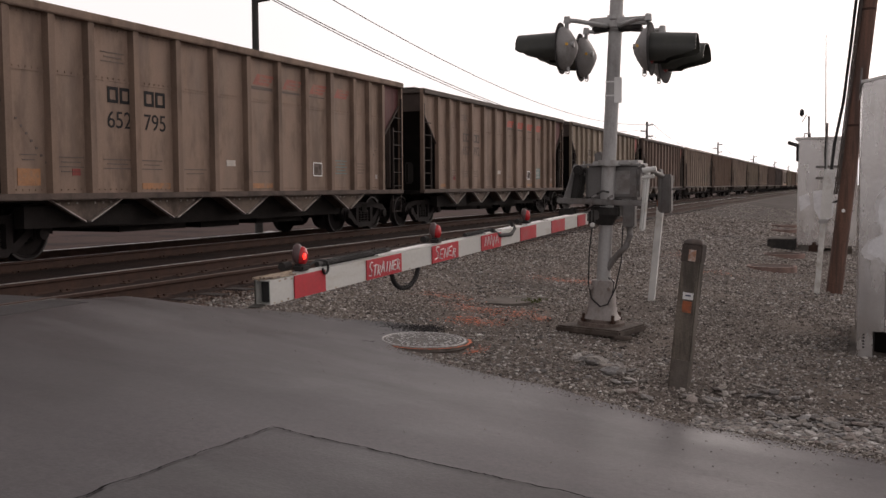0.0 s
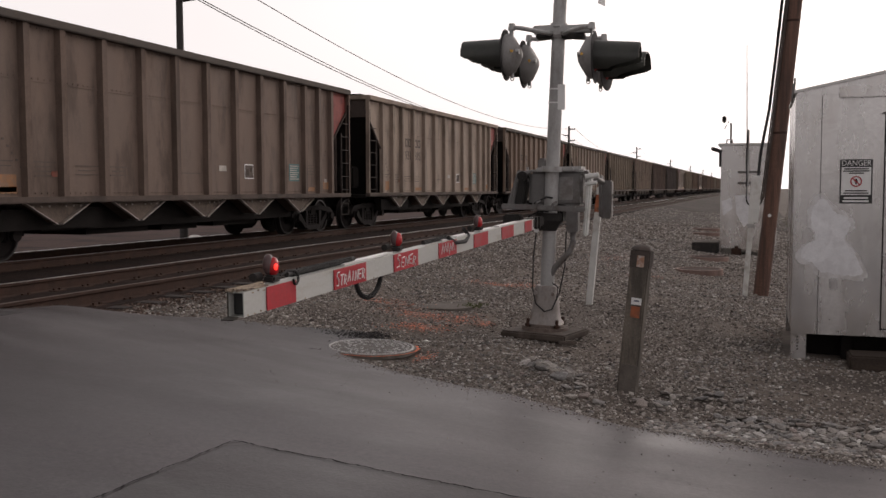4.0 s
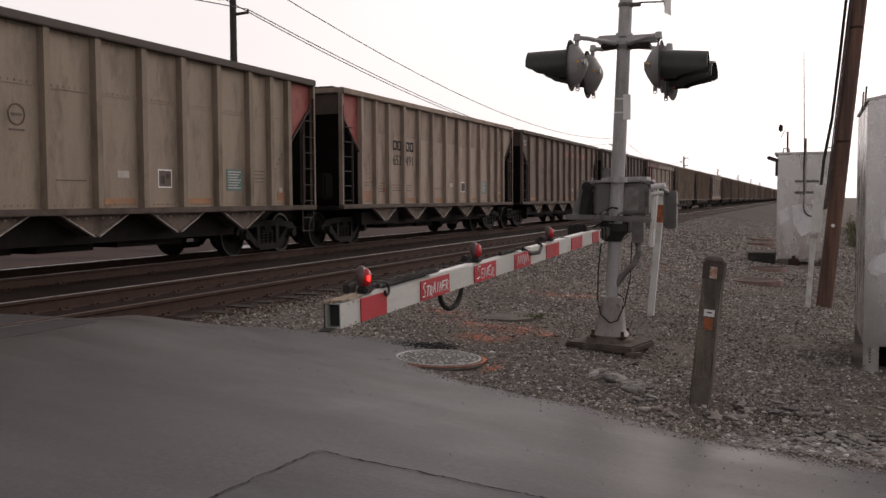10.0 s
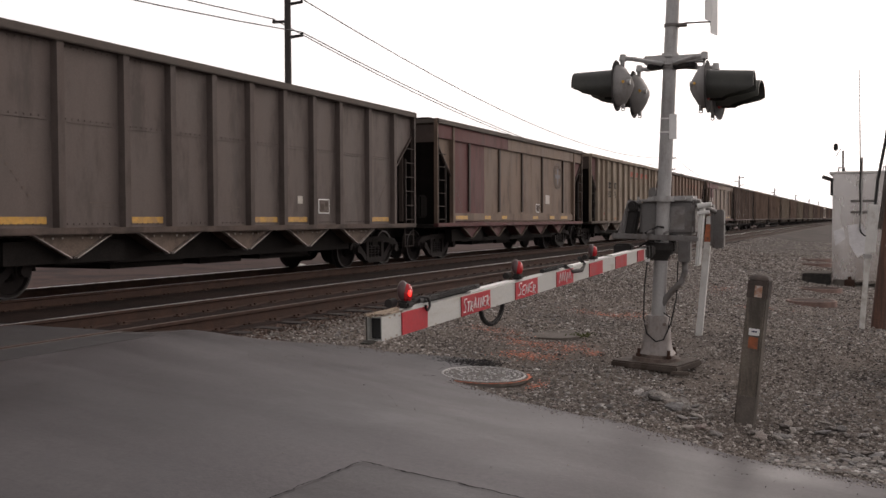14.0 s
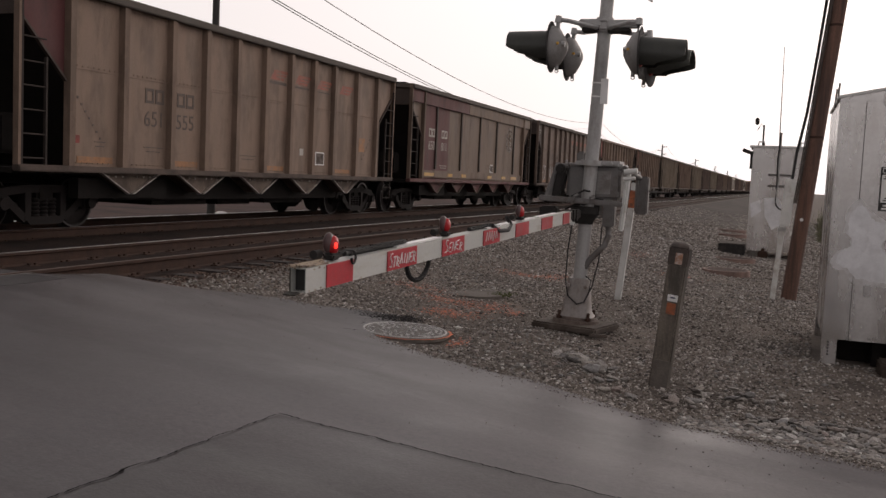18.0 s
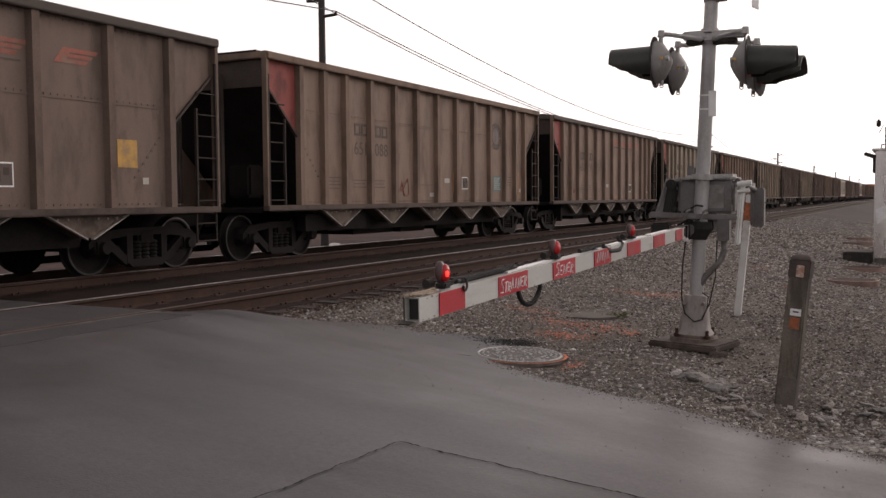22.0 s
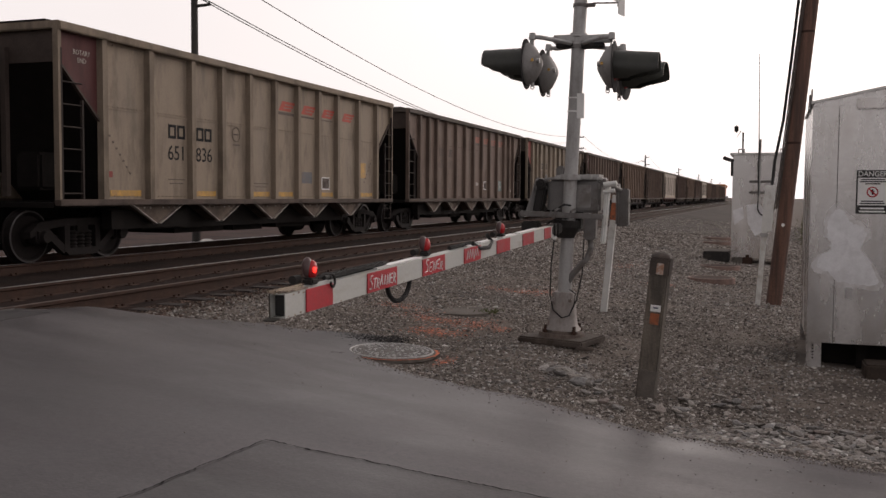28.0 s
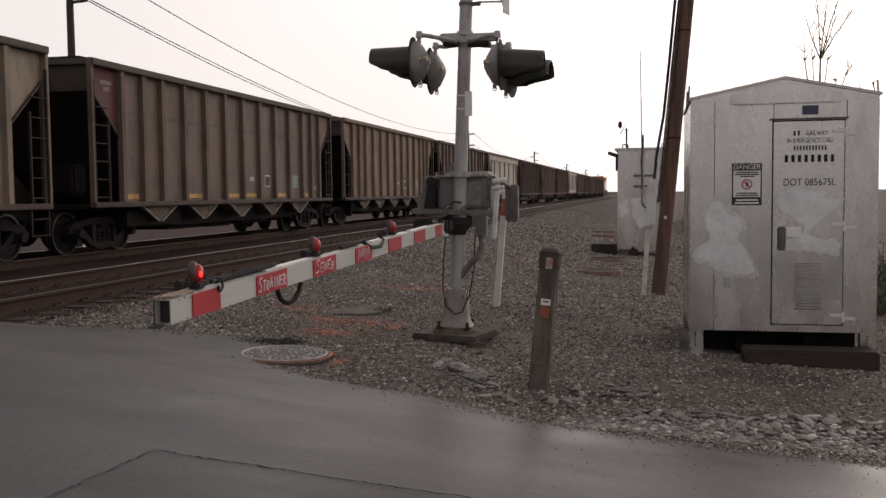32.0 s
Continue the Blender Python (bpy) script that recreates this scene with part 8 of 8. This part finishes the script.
def stones():
    r = random.Random(21)
    out = []
    while len(out) < 130000:                               # loose gravel beside the road
        y = 7.2 + 22 * r.random() ** 1.7
        x = r.uniform(0.22, 11)
        if y < along(EDGE, x) + 0.1 - 0.4 * r.random() ** 3 or (x - 3.35) ** 2 + (y - 9.0) ** 2 < 0.24 or (7.3 < x < 9.4 and 11.6 < y < 13.6) or (noise.noise((x * 0.7, y * 0.45, 1.5)) + 0.5 * noise.noise((x * 2.6, y * 1.6, 7)) < -0.08 and r.random() < 0.6):
            continue
        s = r.uniform(0.006, 0.0155) * (1.0 if r.random() < 0.92 else 1.7) * (1 + 0.035 * (y - 8))
        on = y < along(EDGE, x)
        s *= 0.55 if on else 1.0
        out.append((x, y, lie(x, y) + (0.012 if on else -0.012) + s * 0.2, s))
    scatter("loose_gravel", "loose grey gravel scattered beside the road", M["pebble"], out, 1, fine=True)
    out = []
    while len(out) < 34000:                                # coarser gravel farther along the line
        y = 24 + 42 * r.random() ** 1.5
        x = r.uniform(0.3, 9)
        if 5.9 < x < 7.6 and 27 < y < 29.4:
            continue
        s = r.uniform(0.016, 0.04) * (1 + 0.012 * (y - 24))
        out.append((x, y, lie(x, y) - 0.012 + s * 0.15, s))
    big = []
    while len(big) < 13000:                                 # larger stones strewn over the yard
        y = 7.4 + 24 * r.random() ** 1.6
        x = r.uniform(0.5, 9.5)
        if y < along(EDGE, x) + 0.06 or (x - 3.35) ** 2 + (y - 9.0) ** 2 < 0.25 or (7.3 < x < 9.4 and 11.6 < y < 13.6) or noise.noise((x * 0.9, y * 0.6, 4.5)) < r.uniform(-0.4, 0.3):
            continue
        s = r.uniform(0.011, 0.022) * (1 if r.random() < 0.9 else 1.6) * (1 + 0.02 * (y - 8))
        big.append((x, y, lie(x, y) - 0.008 + s * 0.2, s))
    scatter("strewn_stones", "larger pale and dark stones strewn over the gravel", M["brokenstone"], big, 5, (0.4, 0.7), fine=True)
    scatter("coarse_gravel", "coarse grey gravel along the line", M["pebble"], out, 4, fine=True)
    out = []
    while len(out) < 24000:                                # ballast about the track
        y = 7.6 + 45 * r.random() ** 1.8
        x = r.uniform(-3.4, 0.5)
        if y < along(EDGE, x) + 0.02 or any(abs(x - q) < 0.07 for q in NEAR_RAILS):
            continue
        s = r.uniform(0.012, 0.028)
        out.append((x, y, lie(x, y) - 0.01 + s * 0.15, s))
    scatter("ballast", "brown angular ballast stones round the track", M["ballast"], out, 2, fine=True)
    out = []
    while len(out) < 12000:                                # rust-stained stones beside the near rail
        y = 7.6 + 26 * r.random() ** 1.6
        x = 0.1 + abs(r.gauss(0, 0.4))
        if x > 1.6 or y < along(EDGE, x) + 0.03:
            continue
        s = r.uniform(0.008, 0.021)
        out.append((x, y, lie(x, y) - 0.006 + s * 0.25, s))
    scatter("rusty_ballast", "rust-stained ballast stones beside the near rail", M["rustballast"], out, 9, fine=True)
    out = []
    while len(out) < 4200:                                 # broken stones among the cobbles
        x = 6.2 + 3.9 * r.random()
        y = 7.5 + abs(r.gauss(0, 0.5)) * min(1.0, 0.3 + 0.4 * (x - 6.2)) + 0.04
        if y < along(EDGE, x) + 0.04:
            continue
        s = r.uniform(0.01, 0.03)
        out.append((x, y, lie(x, y) - 0.01 + s * 0.3, s))
    scatter("broken_stone", "small broken stones along the road edge", M["brokenstone"], out, 3, (0.28, 0.55))
    out = []
    while len(out) < 260:                                  # grit strewn on the road
        x, d = r.uniform(0.5, 10), abs(r.gauss(0, 1.3))
        y = along(EDGE, x) - 0.1 - d
        s = r.uniform(0.003, 0.008)
        out.append((x, y, lie(x, y) + 0.014 + s * 0.3, s))
    scatter("road_grit", "fine grit strewn on the asphalt", M["brokenstone"], out, 6, fine=True)
    out = []
    while len(out) < 7000:                                 # sand and grit that frays the asphalt's edge
        x, d = r.uniform(0.3, 10), r.expovariate(1 / 0.07) - 0.05
        y = along(EDGE, x) - d
        if (x - 3.35) ** 2 + (y - 9.0) ** 2 < 0.22:
            continue
        s = r.uniform(0.002, 0.0065)
        out.append((x, y, lie(x, y) + (0.013 if d > 0 else -0.004) + s * 0.2, s))
    scatter("edge_grit", "fine sandy grit along the frayed edge of the asphalt", M["pebble"], out, 8, fine=True)
    out = []
    for cx, cy, sx, sy, n in ((3.08, 9.62, 0.11, 0.12, 800), (2.88, 9.55, 0.15, 0.12, 300), (2.93, 8.85, 0.04, 0.16, 130)):
        for _ in range(n):                                 # crumbled tar at the ragged tongue beside the manhole
            x, y, s = r.gauss(cx, sx), r.gauss(cy, sy), r.uniform(0.005, 0.012)
            if (x - 3.35) ** 2 + (y - 9.0) ** 2 > 0.225:
                out.append((x, y, lie(x, y) + 0.012, s))
    scatter("crumbled_tar", "dark crumbled tar at the ragged edge of the asphalt", M["spill"], out, 7, (0.3, 0.5), fine=True)
    b = thing("timber_block", "small tan timber block lying between the rails", "block", (-4.4, 23.0, -0.16))
    bm = bmesh.new()
    box(bm, (0, 0, 0.05), (0.24, 0.2, 0.11), bevel=0.012)
    part("block", bm, M["blocktan"], b)
    b = thing("pale_boulder", "pale flat boulder in the dry field", "stone", (-13.0, 30.5, lie(-13, 50)))
    bm = bmesh.new()
    bmesh.ops.create_icosphere(bm, subdivisions=2, radius=0.25)
    for v in bm.verts:
        v.co *= 1 + 0.3 * noise.noise(v.co * 4)
        v.co.z = v.co.z * 0.4 + 0.08
    part("boulder", bm, M["paleslab"], b)
    # river cobbles along the road edge, each of its own
    shapes = []
    for i in range(3, 8):
        c, f = ROCK[i]
        me = bpy.data.meshes.new("cobble")
        me.from_pydata([tuple(p) for p in c], [], f)
        me.polygons.foreach_set("use_smooth", [False] * len(me.polygons))
        me.materials.append(M["cobble"])
        shapes.append(me)
    spots = []
    while len(spots) < 285:
        if len(spots) < 255:
            x = r.uniform(6.7, 9.9)
            y = 7.62 + r.random() * min(0.95, 0.45 + 0.32 * (x - 6.7)) + 0.06 * (9 - x)
            s = r.uniform(0.024, 0.046) * (1 if r.random() < 0.82 else 1.5)
        else:
            x, y, s = r.uniform(5.4, 6.9), r.uniform(8.1, 9.2), r.uniform(0.025, 0.06)
        if any((x - a) ** 2 + (y - b) ** 2 < (s + c) ** 2 * 0.5 for a, b, c in spots) or ((x - 5.94) ** 2 + (y - 8.8) ** 2 < 0.03) or y < along(EDGE, x) + 0.08:
            continue
        spots.append((x, y, s))
    for i in range(22):                                   # small heap near the signal
        u = r.uniform(-0.3, 0.3)
        spots.append((5.16 + u * 0.95 + r.gauss(0, 0.05), 8.97 - u * 0.75 + r.gauss(0, 0.06), r.uniform(0.04, 0.075)))
    for i, (x, y, s) in enumerate(spots):
        ob = new("cobble", shapes[r.randrange(3)] if i < 285 else shapes[3 + i % 2])
        ob.matrix_basis = pose(x, y, lie(x, y) + s * 0.25, r.uniform(-20, 20), r.uniform(-20, 20), r.uniform(0, 360)) @ Matrix.Diagonal((s * r.uniform(0.95, 1.7), s, s * (r.uniform(0.28, 0.55) if i < 285 else r.uniform(0.55, 0.75)), 1))
        tagged(ob, "rounded grey river cobble at the road edge", "stone", group="cobbles at the road edge")
    # orange survey paint sprayed over the gravel
    bm = bmesh.new()
    for cx, cy, w, d, k in ((2.3, 12.0, 0.5, 0.15, 45), (2.95, 11.4, 0.45, 0.15, 60), (3.3, 10.5, 0.35, 0.15, 70), (3.5, 11.3, 0.3, 0.25, 45), (3.89, 11.15, 0.12, 0.1, 18), (2.9, 15.3, 0.6, 0.15, 60), (3.4, 15.5, 0.35, 0.3, 40), (3.75, 22.2, 0.4, 0.8, 60), (3.95, 8.9, 0.08, 0.12, 14), (5.0, 18.5, 0.5, 0.2, 25)):
        for _ in range(k * 5):
            x, y, s = cx + r.gauss(0, w / 2), cy + r.gauss(0, d), r.uniform(0.005, 0.017)
            z = lie(x, y) + 0.008
            bm.faces.new([bm.verts.new((x + s * math.cos(a) * r.uniform(0.6, 1.3), y + s * math.sin(a) * r.uniform(0.6, 1.3), z)) for a in (0, 1.05, 2.1, 3.14, 4.19, 5.24)])
    ob = part("survey_paint", bm, M["orange"], None, smooth=False)
    tagged(ob, "orange survey paint sprayed on the gravel", "paint marks", kind="stuff")


stones()


# ---- what moves ----
def gone(t):
    """How far the train has moved by then."""
    return along(SHIFT, t)


def motions():
    for k, car in CARS.items():
        y = FIRST_END + PITCH * k - LENGTH
        walk(car, [(t, pose(TRAIN_X, y + s, 0)) for t, s in SHIFT])
    # the wheels roll while their car passes the crossing
    for k, ws in WHEELS:
        y = FIRST_END + PITCH * k - LENGTH
        ts = [i / FPS for i in range(32 * FPS + 1) if -16 < y + gone(i / FPS) < 26]
        if not ts:
            continue
        loc = ws.location.copy()
        rows = [(t, pose(*loc, -gone(t) / 0.42 * 57.29578)) for t in ts]
        if ts[0] > 0:
            rows.insert(0, (0, rows[0][1]))
        if ts[-1] < 32:
            rows.append((32, rows[-1][1]))
        walk(ws, rows)


motions()
